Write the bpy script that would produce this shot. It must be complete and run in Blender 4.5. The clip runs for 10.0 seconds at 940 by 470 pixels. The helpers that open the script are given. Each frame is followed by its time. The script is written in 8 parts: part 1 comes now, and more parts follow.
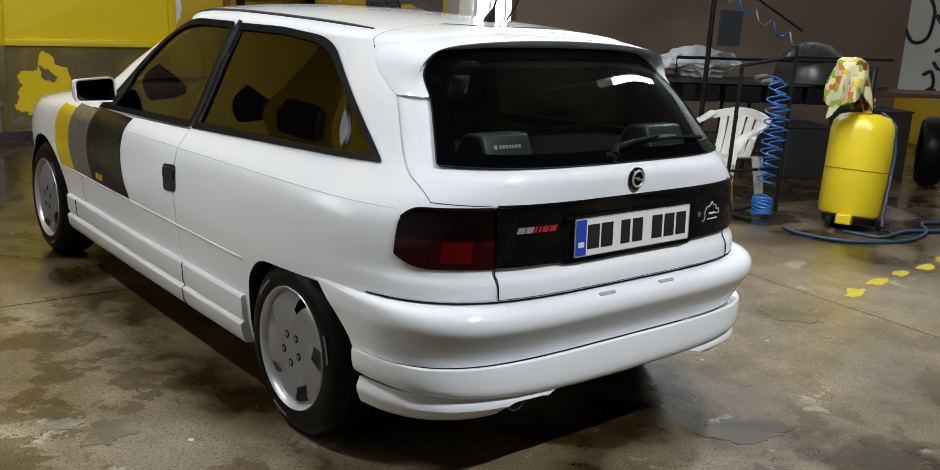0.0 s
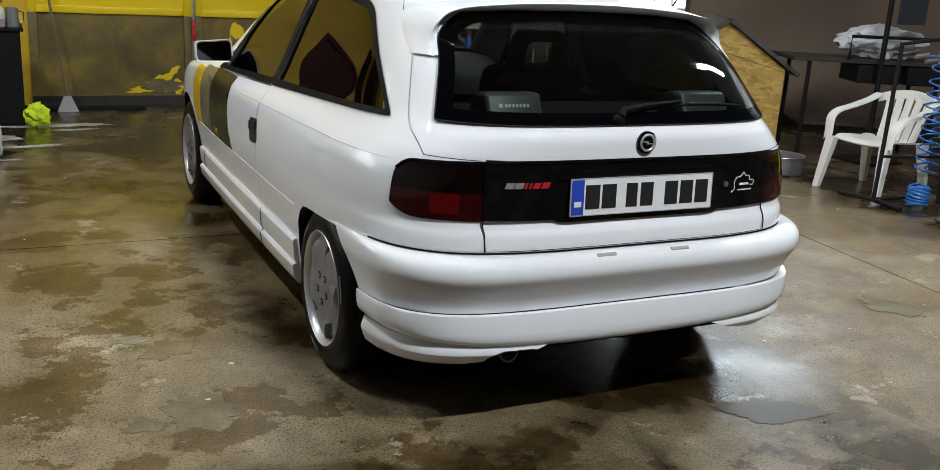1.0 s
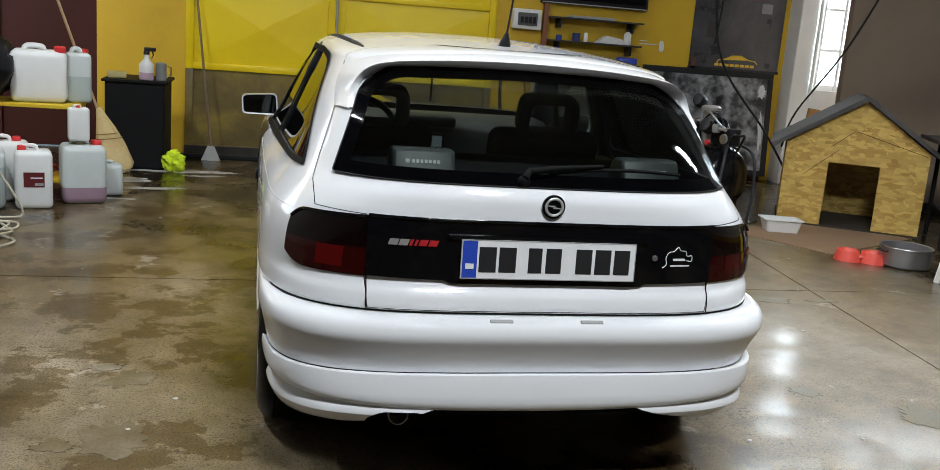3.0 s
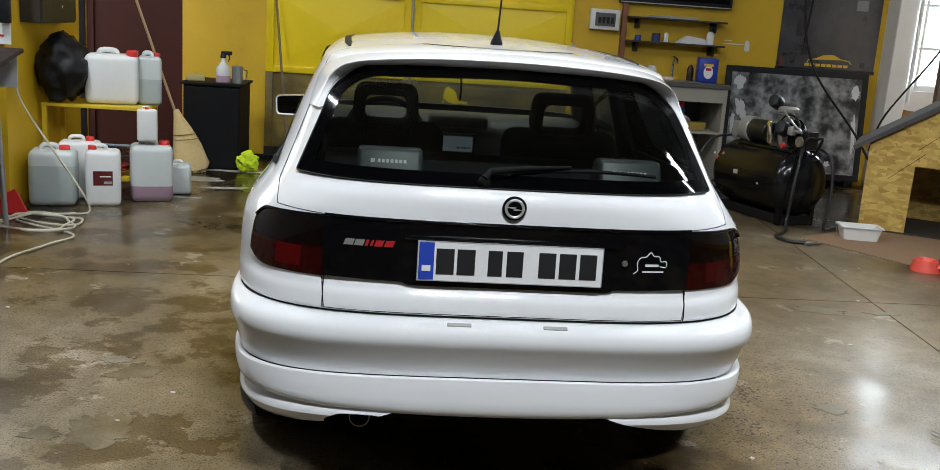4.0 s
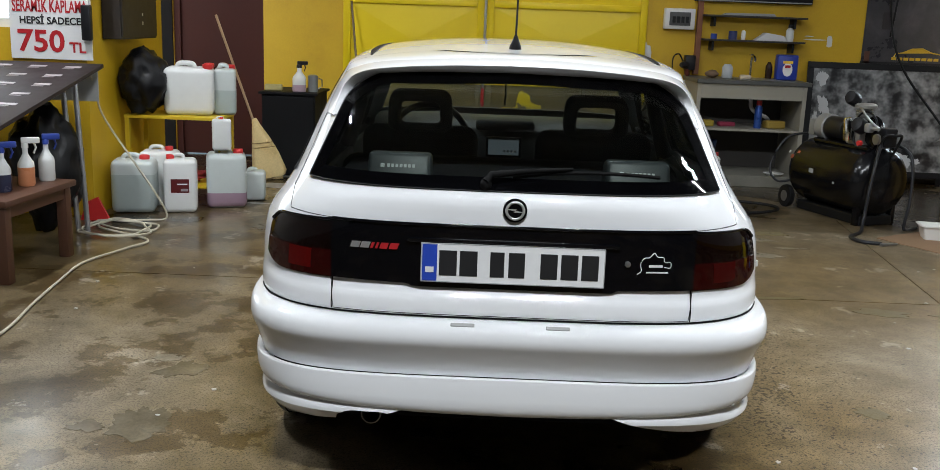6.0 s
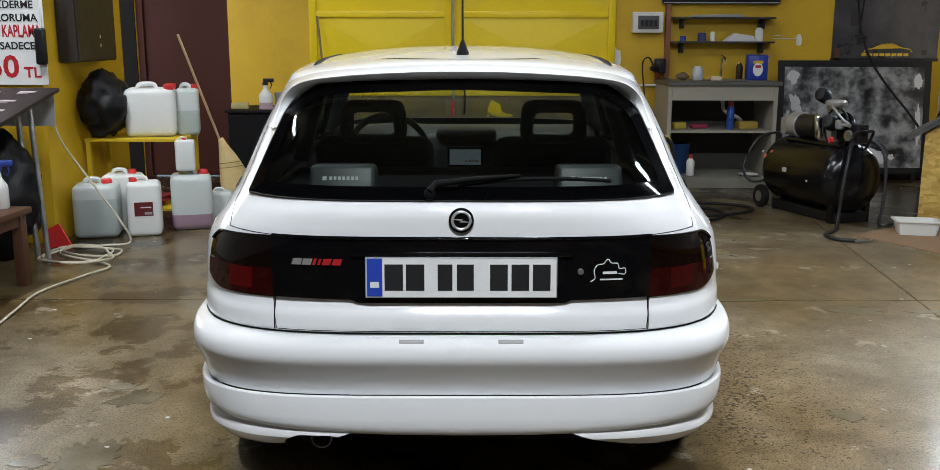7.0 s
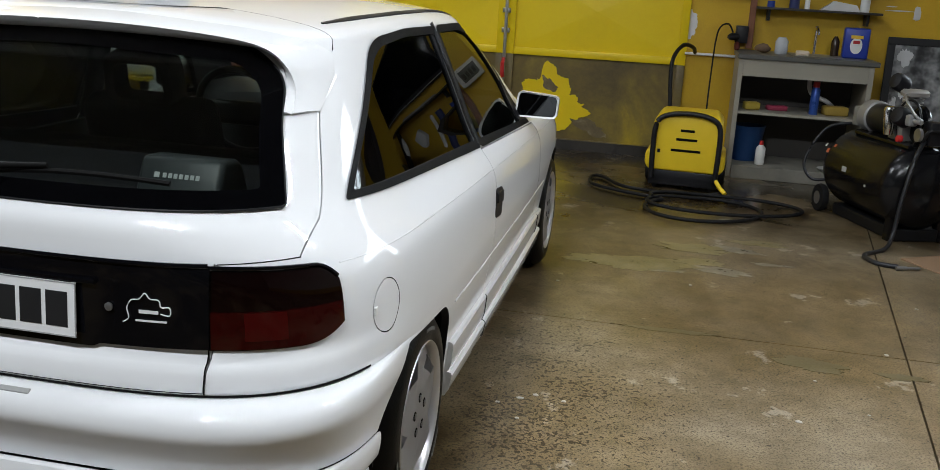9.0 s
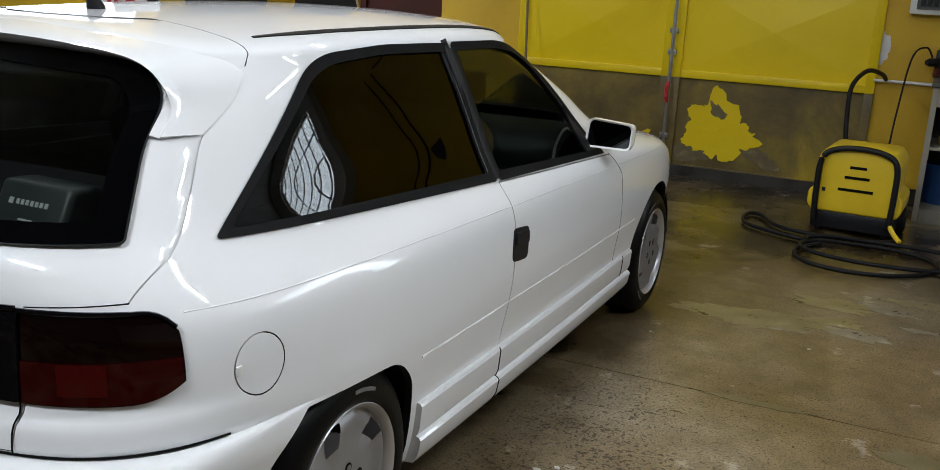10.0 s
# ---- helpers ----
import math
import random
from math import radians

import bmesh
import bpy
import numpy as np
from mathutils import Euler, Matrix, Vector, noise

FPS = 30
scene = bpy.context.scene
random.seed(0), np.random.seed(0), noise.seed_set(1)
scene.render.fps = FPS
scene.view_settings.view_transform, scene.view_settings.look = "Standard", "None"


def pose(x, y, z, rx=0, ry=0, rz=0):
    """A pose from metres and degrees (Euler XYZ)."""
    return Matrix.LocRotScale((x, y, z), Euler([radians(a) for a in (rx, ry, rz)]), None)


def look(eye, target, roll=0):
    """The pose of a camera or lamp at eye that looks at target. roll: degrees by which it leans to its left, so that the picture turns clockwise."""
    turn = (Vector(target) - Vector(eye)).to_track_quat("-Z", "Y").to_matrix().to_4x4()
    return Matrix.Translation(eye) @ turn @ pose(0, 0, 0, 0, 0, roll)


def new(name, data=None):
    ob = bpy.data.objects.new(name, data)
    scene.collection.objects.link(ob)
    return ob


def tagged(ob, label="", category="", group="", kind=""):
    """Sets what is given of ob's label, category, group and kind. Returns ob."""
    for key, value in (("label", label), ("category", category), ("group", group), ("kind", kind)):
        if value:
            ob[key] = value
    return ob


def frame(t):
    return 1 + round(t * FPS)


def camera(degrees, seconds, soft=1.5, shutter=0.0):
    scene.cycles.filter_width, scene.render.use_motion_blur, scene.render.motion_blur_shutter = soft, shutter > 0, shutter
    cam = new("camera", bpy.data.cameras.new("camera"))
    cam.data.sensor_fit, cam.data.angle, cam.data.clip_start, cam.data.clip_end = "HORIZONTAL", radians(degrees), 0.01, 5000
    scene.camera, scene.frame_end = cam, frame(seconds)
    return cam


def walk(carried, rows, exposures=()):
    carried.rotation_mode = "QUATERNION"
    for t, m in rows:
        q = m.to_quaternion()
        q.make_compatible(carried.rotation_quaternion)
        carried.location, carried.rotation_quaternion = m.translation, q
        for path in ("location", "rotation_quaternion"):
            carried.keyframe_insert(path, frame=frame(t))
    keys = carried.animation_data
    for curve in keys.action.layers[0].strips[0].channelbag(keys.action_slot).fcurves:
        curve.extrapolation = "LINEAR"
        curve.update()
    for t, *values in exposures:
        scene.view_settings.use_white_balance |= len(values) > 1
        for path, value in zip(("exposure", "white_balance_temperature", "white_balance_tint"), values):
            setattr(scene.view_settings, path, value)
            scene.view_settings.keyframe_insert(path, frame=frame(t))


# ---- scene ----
cam = camera(52.4, 10.0, 0.7)
PATH = [
    (0, (-2.206, -1.846, 1.378), (-0.953, -0.362, 0.902), 3.3),
    (0.5, (-1.952, -2.099, 1.36), (-0.881, -0.485, 0.864), 2.2),
    (0.8, (-1.819, -2.251, 1.366), (-0.893, -0.553, 0.858), 2.9),
    (1, (-1.725, -2.309, 1.358), (-0.866, -0.584, 0.822), 3.3),
    (1.3, (-1.595, -2.338, 1.355), (-0.780, -0.575, 0.878), 4.3),
    (1.5, (-1.517, -2.361, 1.364), (-0.727, -0.588, 0.883), 4.8),
    (2, (-1.319, -2.429, 1.356), (-0.647, -0.605, 0.886), 3.5),
    (2.2, (-1.222, -2.477, 1.364), (-0.607, -0.629, 0.91), 3.5),
    (3.3, (-0.677, -2.544, 1.36), (-0.289, -0.627, 0.941), 5.0),
    (3.5, (-0.584, -2.541, 1.371), (-0.229, -0.625, 0.921), 5.2),
    (3.8, (-0.468, -2.549, 1.367), (-0.182, -0.620, 0.923), 4.2),
    (4, (-0.375, -2.555, 1.376), (-0.18, -0.612, 0.944), 3.9),
    (4.5, (-0.185, -2.62, 1.398), (-0.177, -0.664, 0.981), 4.5),
    (5, (-0.103, -2.614, 1.391), (-0.125, -0.662, 0.954), 3.9),
    (6.5, (-0.089, -2.622, 1.4), (-0.093, -0.669, 0.967), 1.0),
    (7, (0.017, -2.518, 1.374), (0.022, -0.561, 0.965), 0.1),
    (7.1, (0.048, -2.473, 1.368), (0.05, -0.52, 0.937), -0.1),
    (7.2, (0.115, -2.438, 1.357), (0.122, -0.499, 0.867), -0.6),
    (7.5, (0.308, -2.244, 1.368), (0.387, -0.334, 0.78), -0.2),
    (8, (0.662, -2.044, 1.34), (0.812, -0.145, 0.73), -0.4),
    (8.2, (0.871, -2.046, 1.399), (0.901, -0.15, 0.761), 0.1),
    (8.5, (1.025, -1.9, 1.38), (0.935, -0.003, 0.753), 0.9),
    (9, (1.36, -1.584, 1.399), (0.976, 0.31, 0.885), 3.2),
    (9.2, (1.468, -1.470, 1.421), (1.004, 0.398, 0.877), 3.5),
    (9.5, (1.666, -1.299, 1.407), (0.999, 0.517, 0.902), 3.3),
    (10, (1.868, -1.011, 1.403), (1.035, 0.738, 0.906), 3.1),
]
walk(cam, [(t, look(eye, target, roll)) for t, eye, target, roll in PATH], [(0, -0.06), (2, -0.03), (7.5, 0.0), (8.5, 0.05), (9.0, -0.15), (9.5, -0.32), (10, -0.40)])

# ---- light ----
world = bpy.data.worlds.new("World")
scene.world = world
world.use_nodes = True
sky = world.node_tree.nodes.new("ShaderNodeTexSky")
sky.sky_type, sky.sun_disc = "NISHITA", False
sky.sun_elevation, sky.sun_rotation = radians(35), radians(60)
world.node_tree.links.new(sky.outputs[0], world.node_tree.nodes["Background"].inputs[0])
world.node_tree.nodes["Background"].inputs[1].default_value = 0.12

# ---- materials ----
MATS = {}


def rgb(c):
    return (c[0], c[1], c[2], 1.0) if len(c) == 3 else c


def nd(nt, kind, **values):
    n = nt.nodes.new(kind)
    for k, v in values.items():
        n.inputs[k.replace("_", " ")].default_value = v
    return n


def principled(name):
    m = bpy.data.materials.new(name)
    m.use_nodes = True
    return m, m.node_tree, m.node_tree.nodes["Principled BSDF"]


def plain(name, c, rough=0.5, metal=0.0, vary=0.12, scale=14.0, bump=0.0, coat=0.0, grain=160.0, emit=None, rvary=0.1, spec=0.5):
    """Paint, plastic, rubber or metal: colour and gloss vary at two scales."""
    if name in MATS:
        return MATS[name]
    m, nt, p = principled(name)
    co = nd(nt, "ShaderNodeTexCoord")
    n1 = nd(nt, "ShaderNodeTexNoise", Scale=scale, Detail=5.0, Roughness=0.6)
    n2 = nd(nt, "ShaderNodeTexNoise", Scale=grain, Detail=2.0)
    for n in (n1, n2):
        nt.links.new(co.outputs["Object"], n.inputs["Vector"])
    mix = nd(nt, "ShaderNodeMix")
    mix.data_type = "RGBA"
    mix.inputs[6].default_value = rgb([max(0, v * (1 - vary)) for v in c])
    mix.inputs[7].default_value = rgb([min(1, v * (1 + vary)) for v in c])
    nt.links.new(n1.outputs[0], mix.inputs[0])
    nt.links.new(mix.outputs[2], p.inputs["Base Color"])
    mr = nd(nt, "ShaderNodeMapRange")
    mr.inputs[3].default_value, mr.inputs[4].default_value = max(0.02, rough - rvary), min(1, rough + rvary)
    nt.links.new(n1.outputs[0], mr.inputs[0])
    nt.links.new(mr.outputs[0], p.inputs["Roughness"])
    p.inputs["Metallic"].default_value = metal
    p.inputs["Coat Weight"].default_value = coat
    p.inputs["Coat Roughness"].default_value = 0.015
    p.inputs["Specular IOR Level"].default_value = spec
    if bump:
        b = nd(nt, "ShaderNodeBump", Strength=bump, Distance=0.004)
        nt.links.new(n2.outputs[0], b.inputs["Height"])
        nt.links.new(b.outputs[0], p.inputs["Normal"])
    if emit:
        p.inputs["Emission Color"].default_value, p.inputs["Emission Strength"].default_value = rgb(emit[0]), emit[1]
    MATS[name] = m
    return m


def layered(name, stops, scale=1.5, rough=(0.5, 0.8), warp=0.5, bump=0.15, distort=0.4, fine=30.0, vertical=None, detail=8.0):
    """Blotchy surface: a colour ramp over broad noise, darkened and broken by fine noise; gloss follows the blotches."""
    m, nt, p = principled(name)
    co = nd(nt, "ShaderNodeTexCoord")
    n1 = nd(nt, "ShaderNodeTexNoise", Scale=scale, Detail=detail, Roughness=0.62, Distortion=distort)
    n2 = nd(nt, "ShaderNodeTexNoise", Scale=fine, Detail=6.0, Roughness=0.7)
    for n in (n1, n2):
        nt.links.new(co.outputs["Object"], n.inputs["Vector"])
    ramp = nd(nt, "ShaderNodeValToRGB")
    els = ramp.color_ramp.elements
    while len(els) < len(stops):
        els.new(0.5)
    for e, (pos, c) in zip(els, stops):
        e.position, e.color = pos, rgb(c)
    nt.links.new(n1.outputs[0], ramp.inputs[0])
    mix = nd(nt, "ShaderNodeMix")
    mix.data_type, mix.blend_type = "RGBA", "OVERLAY"
    mix.inputs[0].default_value = warp
    nt.links.new(ramp.outputs[0], mix.inputs[6])
    nt.links.new(n2.outputs[0], mix.inputs[7])
    nt.links.new(mix.outputs[2], p.inputs["Base Color"])
    mr = nd(nt, "ShaderNodeMapRange")
    mr.inputs[1].default_value, mr.inputs[2].default_value = 0.35, 0.65
    mr.inputs[3].default_value, mr.inputs[4].default_value = rough
    nt.links.new(n1.outputs[0], mr.inputs[0])
    nt.links.new(mr.outputs[0], p.inputs["Roughness"])
    b = nd(nt, "ShaderNodeBump", Strength=bump, Distance=0.01)
    nt.links.new(n2.outputs[0], b.inputs["Height"])
    nt.links.new(b.outputs[0], p.inputs["Normal"])
    MATS[name] = m
    return m, nt, p, mix, n1, co


def glassy(name, tint, rough=0.0, ior=1.5):
    """A thin tinted pane: see-through, with the gloss of glass."""
    m, nt, p = principled(name)
    nt.nodes.remove(p)
    tr = nd(nt, "ShaderNodeBsdfTransparent", Color=rgb(tint))
    gl = nd(nt, "ShaderNodeBsdfGlossy", Roughness=rough)
    lw = nd(nt, "ShaderNodeLayerWeight", Blend=0.5)
    pw_ = nd(nt, "ShaderNodeMath")
    pw_.operation = "POWER"
    pw_.inputs[1].default_value = 5.0
    fr = nd(nt, "ShaderNodeMath")
    fr.operation = "MULTIPLY_ADD"
    fr.inputs[1].default_value, fr.inputs[2].default_value = 0.95, 0.045
    nt.links.new(lw.outputs["Facing"], pw_.inputs[0])
    nt.links.new(pw_.outputs[0], fr.inputs[0])
    mx = nd(nt, "ShaderNodeMixShader")
    nt.links.new(fr.outputs[0], mx.inputs[0])
    nt.links.new(tr.outputs[0], mx.inputs[1])
    nt.links.new(gl.outputs[0], mx.inputs[2])
    nt.links.new(mx.outputs[0], nt.nodes["Material Output"].inputs[0])
    MATS[name] = m
    return m


WHITE_PAINT = plain("white car paint", (0.79, 0.795, 0.81), 0.75, vary=0.015, scale=3, coat=1.0, rvary=0.03, spec=0.15)
BLACK_GLOSS = plain("gloss black trim", (0.003, 0.003, 0.004), 0.06, vary=0.2, rvary=0.03, spec=0.28)
BLACK_RUBBER = plain("black rubber", (0.009, 0.009, 0.010), 0.55, vary=0.3, bump=0.2, spec=0.2)
BLACK_PLASTIC = plain("black plastic", (0.010, 0.010, 0.012), 0.42, vary=0.25, bump=0.1, spec=0.3)
TYRE = plain("tyre rubber", (0.0035, 0.0035, 0.0035), 0.38, vary=0.3, bump=0.15, rvary=0.1, spec=0.12)
ALLOY = plain("silver wheel paint", (0.60, 0.59, 0.60), 0.36, metal=0.55, vary=0.06, rvary=0.06)
CHROME = plain("chrome", (0.75, 0.75, 0.76), 0.12, metal=1.0, vary=0.05, rvary=0.05)
STEEL = plain("dull steel", (0.38, 0.38, 0.39), 0.38, metal=0.9, vary=0.15, rvary=0.1)
DARK_FABRIC = plain("dark seat cloth", (0.012, 0.012, 0.014), 0.9, vary=0.3, bump=0.5, grain=400, spec=0.1)
INTERIOR = plain("grey cabin plastic", (0.020, 0.021, 0.024), 0.6, vary=0.2, bump=0.2, spec=0.2)
UNDER = plain("underbody", (0.004, 0.004, 0.004), 0.7, vary=0.4, spec=0.1)
LAMP_DARK = plain("smoked lamp glass", (0.004, 0.001, 0.001), 0.06, vary=0.2, rvary=0.02, spec=0.3)
LAMP_RED = plain("dark red lamp glass", (0.024, 0.001, 0.001), 0.07, vary=0.25, rvary=0.02, scale=60, spec=0.35)
RED_PLASTIC = plain("red plastic", (0.60, 0.03, 0.03), 0.4)
BLUE_PLASTIC = plain("blue plastic", (0.02, 0.05, 0.30), 0.35)
YELLOW_PLASTIC = plain("yellow plastic", (0.80, 0.56, 0.02), 0.36, vary=0.08)
WHITE_PLASTIC = plain("white plastic", (0.72, 0.72, 0.70), 0.42, vary=0.05)
CAN_PLASTIC = plain("milky canister plastic", (0.66, 0.67, 0.66), 0.45, vary=0.06, bump=0.05)
BLACK_METAL = plain("black painted metal", (0.009, 0.009, 0.010), 0.4, vary=0.3, rvary=0.15, spec=0.25)
DARK_WOOD = plain("brown painted wood", (0.085, 0.035, 0.02), 0.5, vary=0.3, bump=0.15)
INK = plain("black print", (0.012, 0.012, 0.013), 0.5)
WHITE_PRINT = plain("white print", (0.75, 0.75, 0.75), 0.4)
RED_PRINT = plain("red print", (0.42, 0.015, 0.02), 0.45)
GLASS_CAR = glassy("tinted car glass", (0.92, 0.95, 0.93))
GLASS_SIDE = glassy("dark tinted car glass", (0.12, 0.135, 0.13))
GLASS_DOOR = glassy("tinted door glass", (0.40, 0.43, 0.41))
GLASS_CLEAR = glassy("clear glass", (0.9, 0.92, 0.92))

# ---- mesh helpers ----


def part(name, bm, material, parent=None, label="", smooth=None, at=None):
    """Links a bmesh as one mesh object, under parent where one is given."""
    me = bpy.data.meshes.new(name)
    bm.normal_update()
    bm.to_mesh(me)
    bm.free()
    for mt in material if isinstance(material, (list, tuple)) else (material,):
        me.materials.append(mt)
    if smooth is not None:
        me.shade_smooth()
        me.set_sharp_from_angle(angle=radians(smooth))
    ob = new(name, me)
    if parent:
        ob.parent = parent
    if at is not None:
        ob.matrix_basis = at
    if label:
        ob["label"] = label
    return ob


def thing(name, label, category, m=None, group="", kind=""):
    ob = new(name)
    ob.empty_display_size = 0.1
    if m is not None:
        ob.matrix_basis = m
    return tagged(ob, label, category, group, kind)


def box(bm, x0, y0, z0, x1, y1, z1, bevel=0.0, seg=2, m=None):
    r = bmesh.ops.create_cube(bm, size=1.0)
    vs = r["verts"]
    for v in vs:
        v.co = Vector(((x0 + x1) / 2 + v.co.x * (x1 - x0), (y0 + y1) / 2 + v.co.y * (y1 - y0), (z0 + z1) / 2 + v.co.z * (z1 - z0)))
    if bevel:
        es = list({e for v in vs for e in v.link_edges})
        r = bmesh.ops.bevel(bm, geom=es, offset=bevel, segments=seg, affect="EDGES", profile=0.5)
        vs = list({v for f in r["faces"] for v in f.verts} | {v for v in vs if v.is_valid})
    if m is not None:
        bmesh.ops.transform(bm, matrix=m, verts=[v for v in vs if v.is_valid])
    return vs


def boxed(*a, **k):
    bm = bmesh.new()
    box(bm, *a, **k)
    return bm


def lathe(bm, prof, seg=24, m=None, cap=True):
    """Rings of (radius, height) turned about z."""
    rings = []
    for r, z in prof:
        rings.append([bm.verts.new((r * math.cos(2 * math.pi * i / seg), r * math.sin(2 * math.pi * i / seg), z)) for i in range(seg)])
    for a, b in zip(rings, rings[1:]):
        for i in range(seg):
            bm.faces.new((a[i], a[(i + 1) % seg], b[(i + 1) % seg], b[i]))
    if cap:
        bm.faces.new(rings[0][::-1])
        bm.faces.new(rings[-1])
    vs = [v for r in rings for v in r]
    if m is not None:
        bmesh.ops.transform(bm, matrix=m, verts=vs)
    return vs


def lathed(prof, seg=24, m=None, cap=True):
    bm = bmesh.new()
    lathe(bm, prof, seg, m, cap)
    return bm


def tube(bm, pts, r, seg=8, closed=False, radii=None):
    """A round bar along points."""
    pts = [Vector(p) for p in pts]
    n = len(pts)
    rings = []
    ref = Vector((0.31, 0.17, 0.94)).normalized()
    for i, p in enumerate(pts):
        a = pts[(i - 1) % n] if closed or i else p
        b = pts[(i + 1) % n] if closed or i < n - 1 else p
        d = (b - a).normalized()
        side = d.cross(ref)
        if side.length < 0.15:
            side = d.cross(Vector((1, 0, 0)))
        side.normalize()
        up = side.cross(d)
        rr = radii[i] if radii else r
        rings.append([bm.verts.new(p + rr * (math.cos(2 * math.pi * k / seg) * side + math.sin(2 * math.pi * k / seg) * up)) for k in range(seg)])
    pairs = list(zip(rings, rings[1:])) + ([(rings[-1], rings[0])] if closed else [])
    for a, b in pairs:
        for k in range(seg):
            bm.faces.new((a[k], a[(k + 1) % seg], b[(k + 1) % seg], b[k]))
    if not closed:
        bm.faces.new(rings[0][::-1])
        bm.faces.new(rings[-1])
    return [v for r_ in rings for v in r_]


def tubed(pts, r, seg=8, closed=False, radii=None):
    bm = bmesh.new()
    tube(bm, pts, r, seg, closed, radii)
    return bm


def spline(pts, n=8, closed=False):
    """Catmull-Rom through the points."""
    pts = [Vector(p) for p in pts]
    out, m = [], len(pts)
    for i in range(m if closed else m - 1):
        p0, p1, p2, p3 = (pts[(i + k) % m] if closed else pts[min(max(i + k, 0), m - 1)] for k in (-1, 0, 1, 2))
        for j in range(n):
            t = j / n
            out.append(0.5 * (2 * p1 + (p2 - p0) * t + (2 * p0 - 5 * p1 + 4 * p2 - p3) * t * t + (3 * p1 - p0 - 3 * p2 + p3) * t ** 3))
    if not closed:
        out.append(pts[-1])
    return out


def prism(poly, depth0, depth1, axis="y"):
    """A solid from a flat outline: (x, z) outline pushed along y, or (y, z) along x, or (x, y) along z."""
    bm = bmesh.new()

    def put(a, b, d):
        return bm.verts.new({"y": (a, d, b), "x": (d, a, b), "z": (a, b, d)}[axis])
    lo = [put(a, b, depth0) for a, b in poly]
    hi = [put(a, b, depth1) for a, b in poly]
    bm.faces.new(lo)
    bm.faces.new(hi[::-1])
    for i in range(len(poly)):
        j = (i + 1) % len(poly)
        bm.faces.new((lo[j], lo[i], hi[i], hi[j]))
    bmesh.ops.recalc_face_normals(bm, faces=bm.faces)
    return bm


def sheet(rows, thick=0.0, up=None):
    """A grid of points as a sheet; with thick, a closed slab pushed along -normal. up: the side on which the normals lie."""
    if up is not None:
        i, j = len(rows) // 2, len(rows[0]) // 2
        nn = (rows[i][j] - rows[i][j - 1]).cross(rows[i][j] - rows[i - 1][j])
        if nn.dot(Vector(up)) < 0:
            rows = rows[::-1]
    bm = bmesh.new()
    g = [[bm.verts.new(p) for p in r] for r in rows]
    for a, b in zip(g, g[1:]):
        for i in range(len(a) - 1):
            bm.faces.new((a[i], a[i + 1], b[i + 1], b[i]))
    bm.normal_update()
    if thick:
        nrm = {v: v.normal.copy() for r in g for v in r}
        h = [[bm.verts.new(v.co - nrm[v] * thick) for v in r] for r in g]
        for a, b in zip(h, h[1:]):
            for i in range(len(a) - 1):
                bm.faces.new((b[i], b[i + 1], a[i + 1], a[i]))
        loop = g[0] + [r[-1] for r in g[1:]] + g[-1][-2::-1] + [r[0] for r in g[-2:0:-1]]
        low = h[0] + [r[-1] for r in h[1:]] + h[-1][-2::-1] + [r[0] for r in h[-2:0:-1]]
        for i in range(len(loop)):
            j = (i + 1) % len(loop)
            bm.faces.new((loop[j], loop[i], low[i], low[j]))
    return bm


def writing(name, body, size, material, parent, m, depth=0.001, squeeze=1.0, bold=0.0):
    """Raised letters in the built-in font, as a mesh."""
    cu = bpy.data.curves.new(name, "FONT")
    cu.body, cu.size, cu.extrude, cu.align_x, cu.align_y = body, size, depth, "CENTER", "CENTER"
    cu.resolution_u, cu.offset = 3, size * bold
    tmp = new(name + "_tmp", cu)
    me = bpy.data.meshes.new_from_object(tmp.evaluated_get(bpy.context.evaluated_depsgraph_get()))
    bpy.data.objects.remove(tmp)
    bpy.data.curves.remove(cu)
    me.materials.clear()
    me.materials.append(material)
    ob = new(name, me)
    ob.parent = parent
    ob.matrix_basis = m @ Matrix.Diagonal((squeeze, 1, 1, 1))
    return ob


def pchip(xs, ys):
    """Smooth monotone interpolation through a table."""
    xs, ys = np.array(xs, float), np.array(ys, float)
    h, d = np.diff(xs), np.diff(ys) / np.diff(xs)
    m = np.zeros(len(xs))
    m[0], m[-1] = d[0], d[-1]
    for i in range(1, len(xs) - 1):
        if d[i - 1] * d[i] > 0:
            w1, w2 = 2 * h[i] + h[i - 1], h[i] + 2 * h[i - 1]
            m[i] = (w1 + w2) / (w1 / d[i - 1] + w2 / d[i])

    def f(x):
        i = int(min(max(np.searchsorted(xs, x) - 1, 0), len(xs) - 2))
        t = min(max((x - xs[i]) / h[i], 0.0), 1.0)
        return float((2 * t ** 3 - 3 * t * t + 1) * ys[i] + (t ** 3 - 2 * t * t + t) * h[i] * m[i] + (3 * t * t - 2 * t ** 3) * ys[i + 1] + (t ** 3 - t * t) * h[i] * m[i + 1])
    return f

# ---- room ----
m_floor, nt, p_, mix_, n1_, co_ = layered("stained concrete", [(0.33, (0.040, 0.031, 0.014)), (0.43, (0.075, 0.059, 0.034)), (0.470, (0.118, 0.096, 0.060)), (0.485, (0.168, 0.140, 0.094)), (0.56, (0.212, 0.180, 0.126)), (0.61, (0.262, 0.225, 0.165)), (0.66, (0.340, 0.300, 0.235))], scale=1.5, rough=(0.22, 0.42), warp=0.35, bump=0.10, distort=0.35, fine=9.0, detail=12.0)


